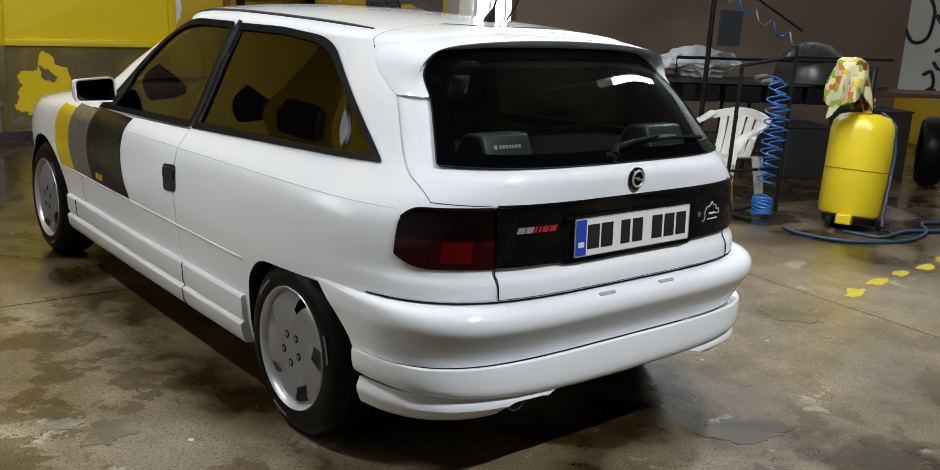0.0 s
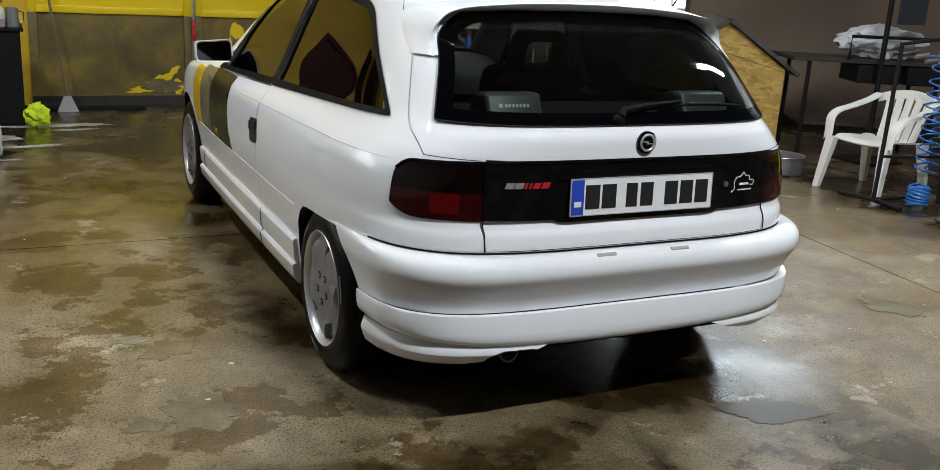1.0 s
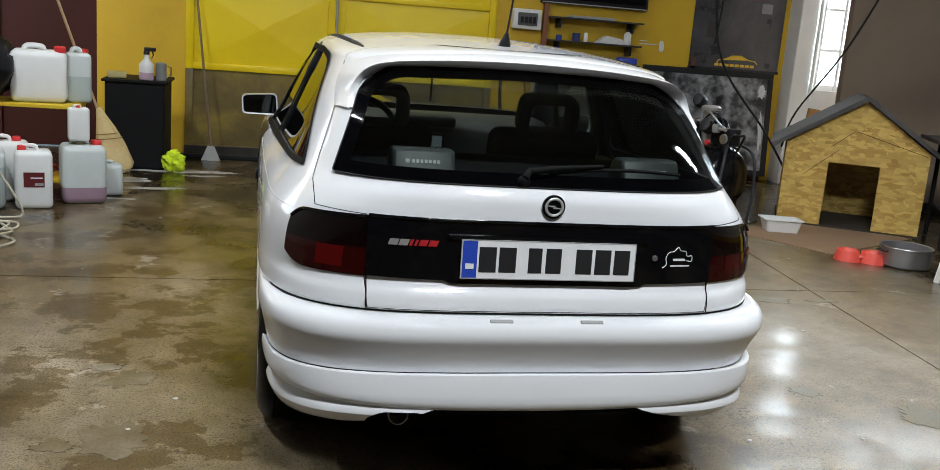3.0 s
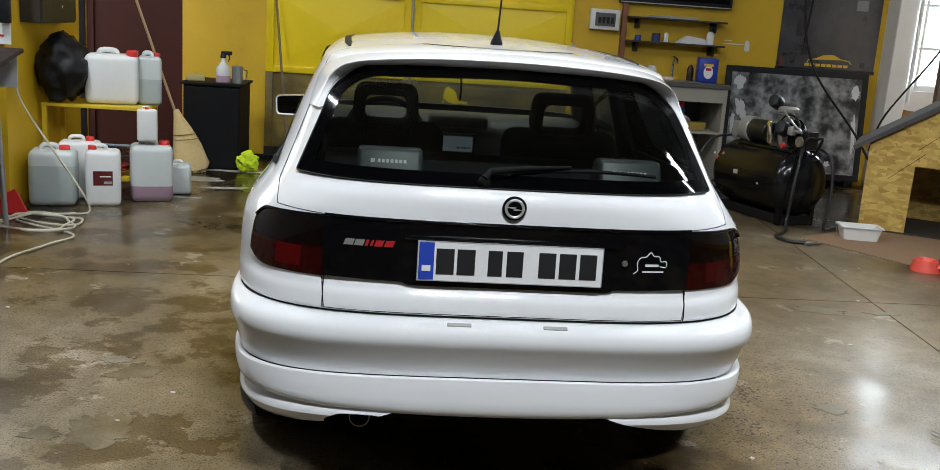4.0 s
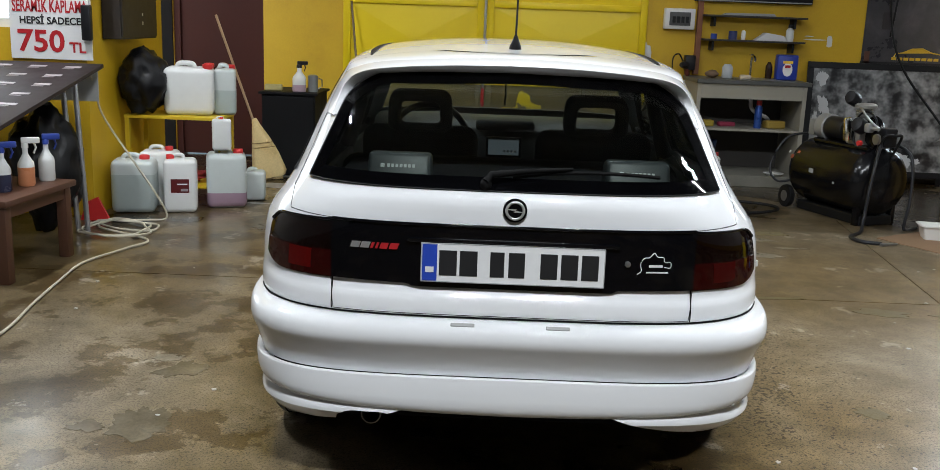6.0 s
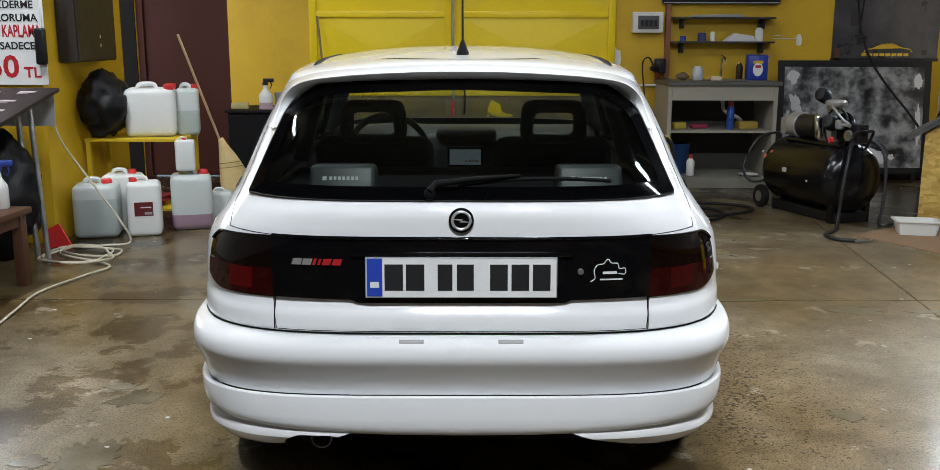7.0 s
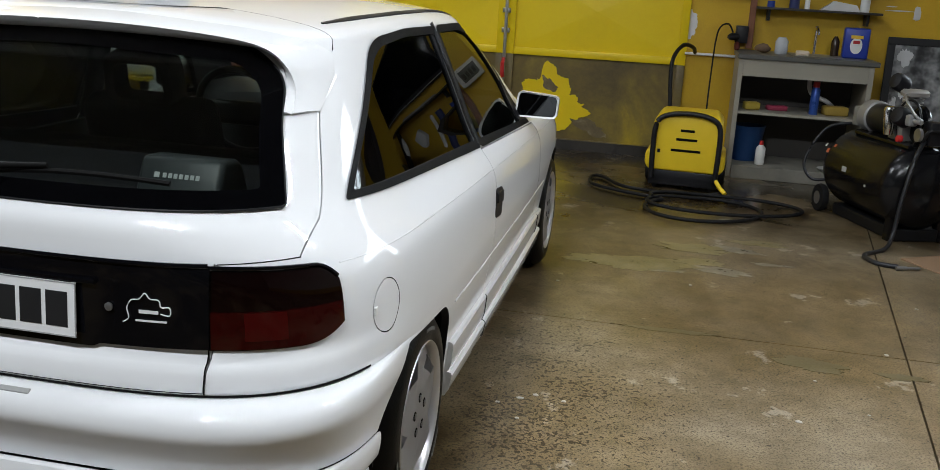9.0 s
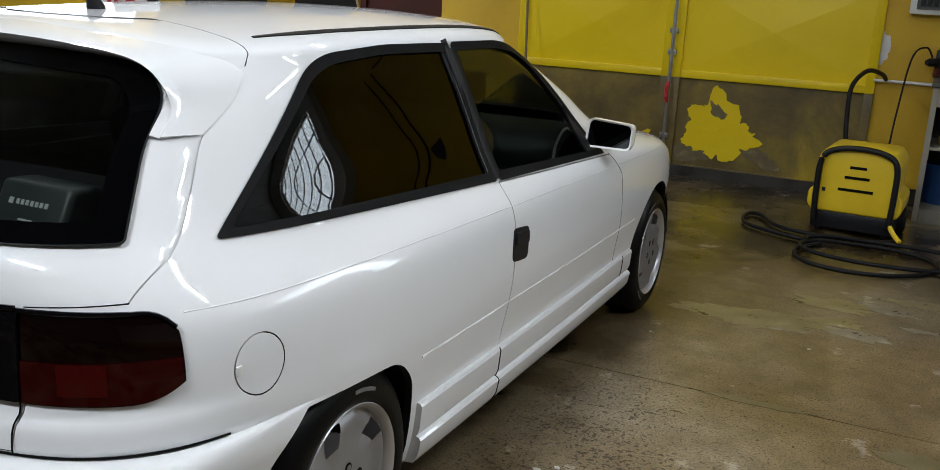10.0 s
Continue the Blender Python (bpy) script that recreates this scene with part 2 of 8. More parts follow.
def blend(kind, amount, a, b):
    n = nd(nt, "ShaderNodeMix")
    n.data_type, n.blend_type = "RGBA", kind
    n.inputs[0].default_value = amount
    nt.links.new(a, n.inputs[6])
    nt.links.new(b, n.inputs[7])
    return n.outputs[2]


def speck(scale, lo, hi, dark, light, detail=3.0, rough=0.8, where=None):
    """Spots out of noise: dark below lo, light above hi."""
    n = nd(nt, "ShaderNodeTexNoise", Scale=scale, Detail=detail, Roughness=rough)
    nt.links.new(co_.outputs["Object"], n.inputs["Vector"])
    r = nd(nt, "ShaderNodeValToRGB")
    r.color_ramp.elements[0].position, r.color_ramp.elements[0].color = lo, rgb(dark)
    r.color_ramp.elements[1].position, r.color_ramp.elements[1].color = hi, rgb(light)
    nt.links.new(n.outputs[0], r.inputs[0])
    return r.outputs[0]


# the drive-in lane right of the middle is worn pale, with floor sheen painted into its tone; the far end by the wall
# stays wet and dark
sx_ = nd(nt, "ShaderNodeSeparateXYZ")
nt.links.new(co_.outputs["Object"], sx_.inputs[0])


def ease(axis, lo, hi, out):
    n = nd(nt, "ShaderNodeMapRange")
    n.interpolation_type = "SMOOTHSTEP"
    n.inputs[1].default_value, n.inputs[2].default_value, n.inputs[4].default_value = lo, hi, out
    nt.links.new(sx_.outputs[axis], n.inputs[0])
    return n.outputs[0]


def sums(op, a, b):
    n = nd(nt, "ShaderNodeMath")
    n.operation = op
    nt.links.new(a, n.inputs[0])
    nt.links.new(b, n.inputs[1])
    return n.outputs[0]


lane = sums("MULTIPLY", sums("MULTIPLY", ease("X", 0.5, 1.1, 0.82), ease("X", 3.6, 2.7, 1.0)), ease("Y", 5.0, 3.9, 1.0))
lane = sums("MULTIPLY", lane, ease("Y", -0.9, 0.4, 1.0))
# the washing side left of the car is scuffed pale as well, and still damp
scuffed = sums("MULTIPLY", sums("MULTIPLY", ease("X", -0.85, -1.15, 0.42), ease("X", -2.9, -2.2, 1.0)), sums("MULTIPLY", ease("Y", 0.0, 0.5, 1.0), ease("Y", 3.6, 2.6, 1.0)))
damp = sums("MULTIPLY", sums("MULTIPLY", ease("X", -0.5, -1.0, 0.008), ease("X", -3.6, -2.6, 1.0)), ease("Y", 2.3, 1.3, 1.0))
worn = nd(nt, "ShaderNodeMix")
worn.inputs[3].default_value = 0.665
nt.links.new(sums("ADD", lane, scuffed), worn.inputs[0])
nt.links.new(n1_.outputs[0], worn.inputs[2])
# light fall-off to the right and far end is put into this tone
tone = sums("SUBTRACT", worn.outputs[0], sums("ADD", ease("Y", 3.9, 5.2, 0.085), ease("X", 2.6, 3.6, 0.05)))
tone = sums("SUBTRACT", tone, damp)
# near side behind the car: dimmer light painted as darker concrete
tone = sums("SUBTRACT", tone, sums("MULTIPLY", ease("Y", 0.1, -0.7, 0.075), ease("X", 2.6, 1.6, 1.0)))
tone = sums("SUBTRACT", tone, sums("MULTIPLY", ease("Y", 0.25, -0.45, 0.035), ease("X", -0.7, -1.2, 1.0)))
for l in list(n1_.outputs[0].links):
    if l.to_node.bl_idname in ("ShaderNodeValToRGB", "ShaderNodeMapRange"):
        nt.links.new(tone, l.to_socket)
# fine grit and oil specks, larger drips, brown-ochre wash and pale worn spots
c_ = blend("MULTIPLY", 0.85, mix_.outputs[2], speck(120.0, 0.40, 0.50, (0.25, 0.24, 0.22), (1, 1, 1)))
# olive film between the pale plates, rubbed off in the lane
plates = nd(nt, "ShaderNodeMix")
plates.data_type = "RGBA"
plates.inputs[7].default_value = rgb((0.94, 0.92, 0.89))
nt.links.new(lane, plates.inputs[0])
nt.links.new(speck(2.3, 0.468, 0.486, (0.45, 0.38, 0.26), (1.04, 1.04, 1.04), 13.0, 0.66), plates.inputs[6])
c_ = blend("MULTIPLY", 0.85, c_, plates.outputs[2])
c_ = blend("MULTIPLY", 0.50, c_, speck(5.5, 0.36, 0.58, (0.50, 0.45, 0.36), (1.15, 1.14, 1.12), 11.0, 0.72))
c_ = blend("MULTIPLY", 0.70, c_, speck(24.0, 0.33, 0.40, (0.22, 0.19, 0.15), (1, 1, 1), 4.0))
c_ = blend("MULTIPLY", 1.0, c_, speck(0.55, 0.40, 0.62, (0.72, 0.60, 0.40), (0.98, 0.93, 0.87), 5.0, 0.6))
c_ = blend("SCREEN", 0.8, c_, speck(3.1, 0.615, 0.635, (0, 0, 0), (0.22, 0.20, 0.17), 9.0, 0.7))
# worn skin beside the right rear wheel, full of small dark pits, which thin out to all sides
wear = sums("MULTIPLY", sums("MULTIPLY", ease("X", 0.55, 0.9, 0.17), ease("X", 1.75, 1.05, 1.0)), sums("MULTIPLY", ease("Y", 2.9, 1.7, 1.0), ease("Y", -0.2, 0.9, 1.0)))
edge = nd(nt, "ShaderNodeTexNoise", Scale=3.4, Detail=4.0, Roughness=0.7)
pits = nd(nt, "ShaderNodeTexNoise", Scale=62.0, Detail=1.5, Roughness=0.5, Distortion=0.6)
for n in (edge, pits):
    nt.links.new(co_.outputs["Object"], n.inputs["Vector"])
fade = nd(nt, "ShaderNodeMapRange")
fade.inputs[1].default_value, fade.inputs[2].default_value, fade.inputs[3].default_value = 0.40, 0.56, 0.35
nt.links.new(edge.outputs[0], fade.inputs[0])
pit_tone = nd(nt, "ShaderNodeValToRGB")
pit_tone.color_ramp.elements[0].position, pit_tone.color_ramp.elements[0].color = 0.275, rgb((0.20, 0.18, 0.16))
pit_tone.color_ramp.elements[1].position, pit_tone.color_ramp.elements[1].color = 0.305, rgb((1, 1, 1))
nt.links.new(sums("SUBTRACT", pits.outputs[0], sums("MULTIPLY", wear, fade.outputs[0])), pit_tone.inputs[0])
c_ = blend("MULTIPLY", 0.9, c_, pit_tone.outputs[0])
nt.links.new(c_, p_.inputs["Base Color"])
# films of water that has not dried yet
film = nd(nt, "ShaderNodeTexNoise", Scale=2.1, Detail=6.0, Roughness=0.62, Distortion=0.3)
nt.links.new(co_.outputs["Object"], film.inputs["Vector"])
wet = nd(nt, "ShaderNodeMapRange")
wet.inputs[1].default_value, wet.inputs[2].default_value, wet.inputs[3].default_value, wet.inputs[4].default_value = 0.45, 0.58, 0.12, 0.52
nt.links.new(film.outputs[0], wet.inputs[0])
nt.links.new(sums("MULTIPLY", wet.outputs[0], ease("Y", -0.7, 0.2, 1.0)), p_.inputs["Coat Weight"])
p_.inputs["Coat Roughness"].default_value = 0.16
p_.inputs["Specular IOR Level"].default_value = 0.36
FLOOR = m_floor
YELLOW_WALL = layered("yellow wall paint", [(0.25, (0.42, 0.25, 0.008)), (0.5, (0.56, 0.35, 0.01)), (0.75, (0.62, 0.40, 0.015))], scale=1.2, rough=(0.45, 0.62), warp=0.12, bump=0.12, fine=60)[0]
GATE_YELLOW = layered("yellow gate paint", [(0.25, (0.68, 0.48, 0.006)), (0.5, (0.80, 0.59, 0.008)), (0.8, (0.84, 0.63, 0.010))], scale=0.9, rough=(0.28, 0.42), warp=0.08, bump=0.03, fine=40)[0]
GATE_DIRTY = layered("worn ochre gate paint", [(0.36, (0.085, 0.062, 0.024)), (0.50, (0.145, 0.102, 0.026)), (0.62, (0.23, 0.165, 0.026)), (0.76, (0.42, 0.30, 0.014))], scale=1.6, rough=(0.35, 0.6), warp=0.3, bump=0.06, fine=30)[0]
BROWN_WALL = layered("taupe wall paint", [(0.3, (0.20, 0.145, 0.10)), (0.55, (0.235, 0.175, 0.125)), (0.8, (0.26, 0.195, 0.14))], scale=0.8, rough=(0.6, 0.8), warp=0.12, bump=0.12, fine=70)[0]
WHITE_WALL = layered("white wall paint", [(0.3, (0.60, 0.58, 0.55)), (0.7, (0.75, 0.74, 0.72))], scale=0.9, rough=(0.6, 0.8), warp=0.15, bump=0.12, fine=60)[0]
GREY_WALL = layered("grey plaster", [(0.3, (0.28, 0.27, 0.25)), (0.7, (0.40, 0.39, 0.37))], scale=0.7, rough=(0.7, 0.9), warp=0.2, bump=0.15, fine=40)[0]
# dark so that the unseen ceiling and south wall bounce little light
DARK_PLASTER = layered("dark-grey plaster", [(0.3, (0.075, 0.072, 0.066)), (0.7, (0.13, 0.125, 0.115))], scale=0.7, rough=(0.7, 0.9), warp=0.2, bump=0.15, fine=40)[0]
DARK_BASE = layered("black damp base", [(0.3, (0.012, 0.011, 0.010)), (0.7, (0.045, 0.038, 0.03))], scale=4, rough=(0.3, 0.7), warp=0.4, bump=0.3)[0]
MAROON = plain("maroon door paint", (0.052, 0.012, 0.008), 0.6, vary=0.15, scale=5, bump=0.05, spec=0.2)

JY, BACK = 2.37, 6.85


def jx(y):
    return 2.15 + 0.108 * y


def setting(ob, label):
    return tagged(ob, label, kind="structure")


floor = setting(part("floor", boxed(-9, -9, -0.16, 10.5, 7.2, -0.03), DARK_BASE), "stained wet brown-grey concrete garage floor in slabs")
G = 0.004
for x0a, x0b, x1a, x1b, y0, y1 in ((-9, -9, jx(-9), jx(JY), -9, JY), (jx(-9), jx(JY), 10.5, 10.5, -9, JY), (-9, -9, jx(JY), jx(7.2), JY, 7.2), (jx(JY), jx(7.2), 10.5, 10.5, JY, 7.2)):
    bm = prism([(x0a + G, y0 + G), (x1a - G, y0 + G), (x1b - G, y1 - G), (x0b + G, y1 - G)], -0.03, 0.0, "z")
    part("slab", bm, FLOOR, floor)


def wall(name, x0, y0, z0, x1, y1, z1, mat, label):
    return setting(part(name, boxed(x0, y0, z0, x1, y1, z1), mat), label)


TOP = 4.4
ceiling = setting(part("ceiling", boxed(-9, -9, TOP, 10.5, 7.3, TOP + 0.2), DARK_PLASTER), "unseen dark plaster garage ceiling")
# back wall: piers and lintel round the gate, the far door and the window
wall("wall_north_1", -9, BACK, 0, -3.16, BACK + 0.25, TOP, YELLOW_WALL, "yellow painted plaster wall")
wall("wall_north_2", -2.28, BACK, 0, -1.50, BACK + 0.25, TOP, YELLOW_WALL, "yellow painted plaster wall beside the gate")
wall("wall_north_3", 1.43, BACK, 0, 4.60, BACK + 0.25, TOP, YELLOW_WALL, "yellow painted plaster wall, scuffed, behind the bench")
wall("wall_north_4", -1.50, BACK, 2.9, 1.43, BACK + 0.25, TOP, YELLOW_WALL, "yellow lintel above the gate")
wall("wall_north_5", -3.16, BACK, 2.1, -2.28, BACK + 0.25, TOP, YELLOW_WALL, "yellow wall above the maroon door")
wall("wall_north_6", 4.80, BACK, 0, 9.2, BACK + 0.25, 1.0, WHITE_WALL, "white wall below the window")
wall("wall_north_7", 4.80, BACK, 4.0, 9.2, BACK + 0.25, TOP, WHITE_WALL, "white wall above the window")
wall("wall_north_8", 9.2, BACK, 0, 10.5, BACK + 0.25, TOP, WHITE_WALL, "white plaster wall")
setting(part("column", boxed(4.60, 6.62, 0, 4.80, BACK + 0.25, TOP, bevel=0.01), WHITE_WALL), "white painted concrete column with chipped edge")
# left side wall, and the bay behind the sign
wall("wall_west_1", -2.95, 3.78, 0, -2.75, 5.28, TOP, YELLOW_WALL, "yellow painted side wall with chipped corner")
wall("wall_west_2", -6.2, 3.78, 0, -2.95, 3.98, 1.25, YELLOW_WALL, "yellow painted wall below the side window")
wall("wall_west_3", -6.2, 3.78, 2.6, -2.95, 3.98, TOP, YELLOW_WALL, "yellow painted wall above the side window")
# unseen wall, kept grey to cut ambient light
wall("wall_west_4", -6.4, -9, 0, -6.2, 3.98, TOP, GREY_WALL, "grey plaster wall of the far bay")
wall("wall_west_5", -4.6, 5.28, 0, -4.4, BACK, TOP, YELLOW_WALL, "dark yellow wall of the recess")
wall("wall_south", -9, -9, 0, 10.5, -8.8, TOP, DARK_PLASTER, "unseen dark grey plaster wall behind")
wall("wall_east", 9.3, -9, 0.55, 9.5, 7.2, TOP, WHITE_WALL, "white painted wall with black brush lettering")
wall("wall_east_dado", 9.28, -9, 0, 9.5, 7.2, 0.55, YELLOW_WALL, "orange-yellow painted dado")
# taupe partition
PA, PANG = Vector((4.48, 5.54, 0)), radians(-19)
part_m = Matrix.Translation(PA) @ Matrix.Rotation(PANG, 4, "Z")
setting(part("wall_partition", boxed(0, 0, 0, 5.3, 0.15, 2.3), BROWN_WALL, at=part_m), "taupe painted partition wall")
setting(part("baseboard", boxed(0.0, -0.012, 0, 5.3, -0.001, 0.09), DARK_BASE, at=part_m), "black damp base strip of the partition wall")
wall("wall_base", 1.43, BACK - 0.012, 0, 4.5, BACK - 0.001, 0.12, DARK_BASE, "black damp base of the wall")

# daylight through the two windows
DAY = plain("bright overcast daylight", (0.8, 0.85, 0.9), 0.9, vary=0.02, emit=((0.82, 0.90, 1.0), 3.5))


def window(name, x0, x1, y, z0, z1, nx, nz, label):
    w = thing(name, label, "window", Matrix.Translation((0, y, 0)), kind="structure")
    fr = bmesh.new()
    for a in (x0 + 0.03, x1 - 0.03):
        box(fr, a - 0.03, -0.03, z0, a + 0.03, 0.03, z1)
    for b in (z0 + 0.03, z1 - 0.03):
        box(fr, x0, -0.03, b - 0.03, x1, 0.03, b + 0.03)
    part("window_frame", fr, WHITE_PLASTIC, w)
    for i in range(1, nx):
        a = x0 + (x1 - x0) * i / nx
        part("bar", boxed(a - 0.016, -0.045, z0, a + 0.016, -0.033, z1), WHITE_PLASTIC, w)
    for i in range(1, nz):
        b = z0 + (z1 - z0) * i / nz
        part("bar", boxed(x0, -0.058, b - 0.014, x1, -0.046, b + 0.014), WHITE_PLASTIC, w)
    pane = part("pane", boxed(x0 + 0.05, -0.004, z0 + 0.05, x1 - 0.05, 0.004, z1 - 0.05), GLASS_CLEAR, w)
    pane.visible_shadow = False
    return w


window("window_1", 4.80, 9.2, BACK + 0.1, 1.0, 4.0, 18, 7, "bright barred window with white frame")
window("window_2", -6.2, -2.95, 3.9, 1.25, 2.6, 6, 1, "bright window with white frame behind the sign")
for nm, x0, x1, y, z0, z1 in (("backdrop_1", 4.3, 10.4, 8.0, 0.0, 5.5), ("backdrop_2", -6.8, -2.96, 4.6, 0.6, 3.4)):
    setting(part(nm, boxed(x0, y, z0, x1, y + 0.02, z1), DAY), "bright pale sky outside the window")


def area(name, x, y, z, sx, sy, power, colour, rot=(0, 0, 0)):
    la = bpy.data.lights.new(name, "AREA")
    la.shape, la.size, la.size_y, la.energy, la.color = "RECTANGLE", sx, sy, power, colour
    ob = new(name, la)
    ob.matrix_basis = pose(x, y, z, *rot)
    return ob


area("window_daylight", 7.0, BACK + 0.35, 2.5, 4.6, 3.2, 520, (0.84, 0.92, 1.0), (-90, 0, 0))
area("side_window_daylight", -4.4, 3.74, 1.95, 2.6, 1.2, 18, (0.80, 0.90, 1.0), (-90, 0, 0))

# ceiling tube lamps
TUBE = plain("glowing tube", (1, 1, 1), 0.5, vary=0.0, emit=((0.97, 0.985, 1.0), 45.0))


def tube_lamp(m, power, label):
    t = thing("ceiling_light", label, "ceiling light", m, "tube lights")
    part("batten", boxed(-0.66, -0.035, -0.06, 0.66, 0.035, 0, bevel=0.006), WHITE_PLASTIC, t)
    part("tube", lathed([(0.012, -0.62), (0.015, -0.60), (0.015, 0.60), (0.012, 0.62)], 12, pose(0, 0, -0.095, 0, 90, 0)), TUBE, t, "glowing fluorescent tube", smooth=40)
    for s in (-1, 1):
        part("socket", boxed(s * 0.63 - 0.015, -0.02, -0.115, s * 0.63 + 0.015, 0.02, -0.06), WHITE_PLASTIC, t)
    la = bpy.data.lights.new("tube_glow", "AREA")
    la.shape, la.size, la.size_y, la.energy, la.color = "RECTANGLE", 1.25, 0.06, power, (0.90, 0.955, 1.0)
    new("tube_glow", la).matrix_basis = m @ pose(0, 0, -0.12)
    return t


for x, y, yaw, power in ((4.0, 4.9, 90, 6), (0.2, 4.7, 0, 14), (-0.1, 1.7, 0, 50), (0.2, -2.6, 0, 255), (-2.9, 2.2, 90, 140)):
    tube_lamp(pose(x, y, TOP, 0, 0, yaw), power, "white batten ceiling light with a glowing tube")
# a lower one on two rods
hung = tube_lamp(pose(2.7, 0.9, 2.95, 0, 0, 20), 70, "white batten light with glowing tube hung on rods")
for x in (-0.45, 0.45):
    part("rod", tubed([(x, 0, 0.0), (x, 0, TOP - 2.95)], 0.006, 6), STEEL, hung)
tube_lamp(pose(0.1, BACK, 3.0, 90, 0, 0) @ pose(0, 0, 0, 0, 0, 180), 82, "white batten light with glowing tube over the gate")

# ---- steel gate ----
gate = thing("gate", "yellow double-leaf steel gate with worn ochre lower panels", "gate", Matrix.Translation((0, BACK, 0)), kind="structure")
for x0, x1 in ((-1.50, -0.135), (-0.115, 1.43)):
    leaf, low = bmesh.new(), bmesh.new()
    for a in (x0, x1 - 0.07):
        box(leaf, a, -0.03, 0.80, a + 0.07, 0.03, 2.9, bevel=0.004)
        box(low, a, -0.03, 0.03, a + 0.07, 0.03, 0.80, bevel=0.004)
    for z in (0.80, 1.54, 2.2, 2.83):
        box(leaf, x0 + 0.07, -0.026, z, x1 - 0.07, 0.026, z + 0.06, bevel=0.004)
    box(low, x0 + 0.07, -0.026, 0.03, x1 - 0.07, 0.026, 0.09, bevel=0.004)
    part("leaf_frame", leaf, GATE_YELLOW, gate, smooth=30)
    part("lower_frame", low, GATE_DIRTY, gate, "dirty ochre lower frame", smooth=30)
    for z0, z1, mt in ((0.09, 0.80, GATE_DIRTY), (0.86, 1.54, GATE_YELLOW), (1.60, 2.2, GATE_YELLOW), (2.26, 2.83, GATE_YELLOW)):
        cx, cz = (x0 + x1) / 2, (z0 + z1) / 2
        pb = bmesh.new()
        cs = [pb.verts.new(c) for c in ((x0 + 0.07, 0, z0), (x1 - 0.07, 0, z0), (x1 - 0.07, 0, z1), (x0 + 0.07, 0, z1))]
        c = pb.verts.new((cx, -0.022 if mt is GATE_YELLOW else -0.006, cz))
        for i in range(4):
            pb.faces.new((cs[i], cs[(i + 1) % 4], c))
        bk = [pb.verts.new((v.co.x, 0.012, v.co.z)) for v in cs]
        pb.faces.new(bk[::-1])
        for i in range(4):
            pb.faces.new((cs[(i + 1) % 4], cs[i], bk[i], bk[(i + 1) % 4]))
        part("panel", pb, mt, gate, "yellow pressed steel panel" if mt is GATE_YELLOW else "worn ochre pressed steel panel")
bm = tubed([(-0.125, -0.055, 0.08), (-0.125, -0.055, 1.9)], 0.014, 10)
for z in (0.3, 0.98, 1.15, 1.7):
    box(bm, -0.16, -0.06, z, -0.09, -0.03, z + 0.04, bevel=0.004)
part("lock_rod", bm, STEEL, gate, "steel lock rod", smooth=40)
part("rod_grip", tubed([(-0.125, -0.062, 0.60), (-0.13, -0.085, 0.64), (-0.13, -0.085, 0.72), (-0.125, -0.062, 0.76)], 0.017, 8), RED_PLASTIC, gate, "red grip")
wall("wall_base_gate", -1.5, BACK - 0.055, 0, 1.43, BACK - 0.035, 0.085, DARK_BASE, "black damp strip under the gate")
# black sheet put where the gap beside the door is only unlit
tagged(part("dark_gap_sheet", boxed(-4.39, BACK - 0.03, 0, -3.165, BACK - 0.002, 2.6), plain("gap black", (0.010, 0.009, 0.009), 0.7, vary=0.3, spec=0.15)), "black sheet standing in for the dark void beside the door", kind="structure")
# maroon door
d = thing("door_1", "closed maroon painted door", "door", Matrix.Translation((0, BACK + 0.06, 0)), kind="structure")
part("door_leaf", boxed(-3.10, 0, 0.01, -2.34, 0.045, 2.05, bevel=0.004), MAROON, d)
bm = bmesh.new()
for x0, x1, z0, z1 in ((-3.16, -3.10, 0, 2.1), (-2.34, -2.28, 0, 2.1), (-3.10, -2.34, 2.05, 2.1)):
    box(bm, x0, -0.04, z0, x1, 0.08, z1)
part("door_frame", bm, MAROON, d)

# ---- car ----
car = thing("car", "white three-door hatchback with tinted glass and smoked tail lamps, parked", "car")
HUB_R, HUB_F, HUBZ = 0.665, 3.177, 0.285
REAR_D, FRONT_D = 0.80, 0.95

f_half = pchip([0.20, 0.26, 0.34, 0.42, 0.50, 0.60, 0.70, 0.76, 0.79, 0.81, 0.84, 0.88, 0.93, 1.05, 1.15, 1.24],
               [0.765, 0.782, 0.792, 0.800, 0.812, 0.820, 0.818, 0.811, 0.803, 0.793, 0.772, 0.744, 0.717, 0.668, 0.627, 0.588])
f_rear = pchip([0.20, 0.48, 0.545, 0.577, 0.585, 0.605, 0.626, 0.645, 0.66, 0.75, 0.84, 0.89, 0.905, 0.93, 0.96, 1.02, 1.10, 1.17, 1.24],
               [0.06, 0.042, 0.022, -0.009, -0.011, -0.010, -0.005, 0.009, 0.012, 0.012, 0.010, 0.010, 0.013, 0.031, 0.058, 0.122, 0.225, 0.322, 0.425])
f_front = pchip([0.20, 0.40, 0.60, 0.70, 0.76, 0.80, 0.84, 0.875, 0.905, 0.93, 1.05, 1.15, 1.24],
                [3.90, 3.96, 3.95, 3.90, 3.78, 3.55, 3.30, 3.08, 2.92, 2.81, 2.55, 2.33, 2.12])
f_fd = pchip([0.2, 0.85, 0.90, 0.96, 1.24], [FRONT_D, FRONT_D, 0.70, 0.54, 0.44])
f_nr = pchip([0.20, 0.7, 0.84, 0.93, 1.02, 1.1, 1.24], [4.2, 4.2, 4.2, 3.7, 4.0, 4.7, 5.4])


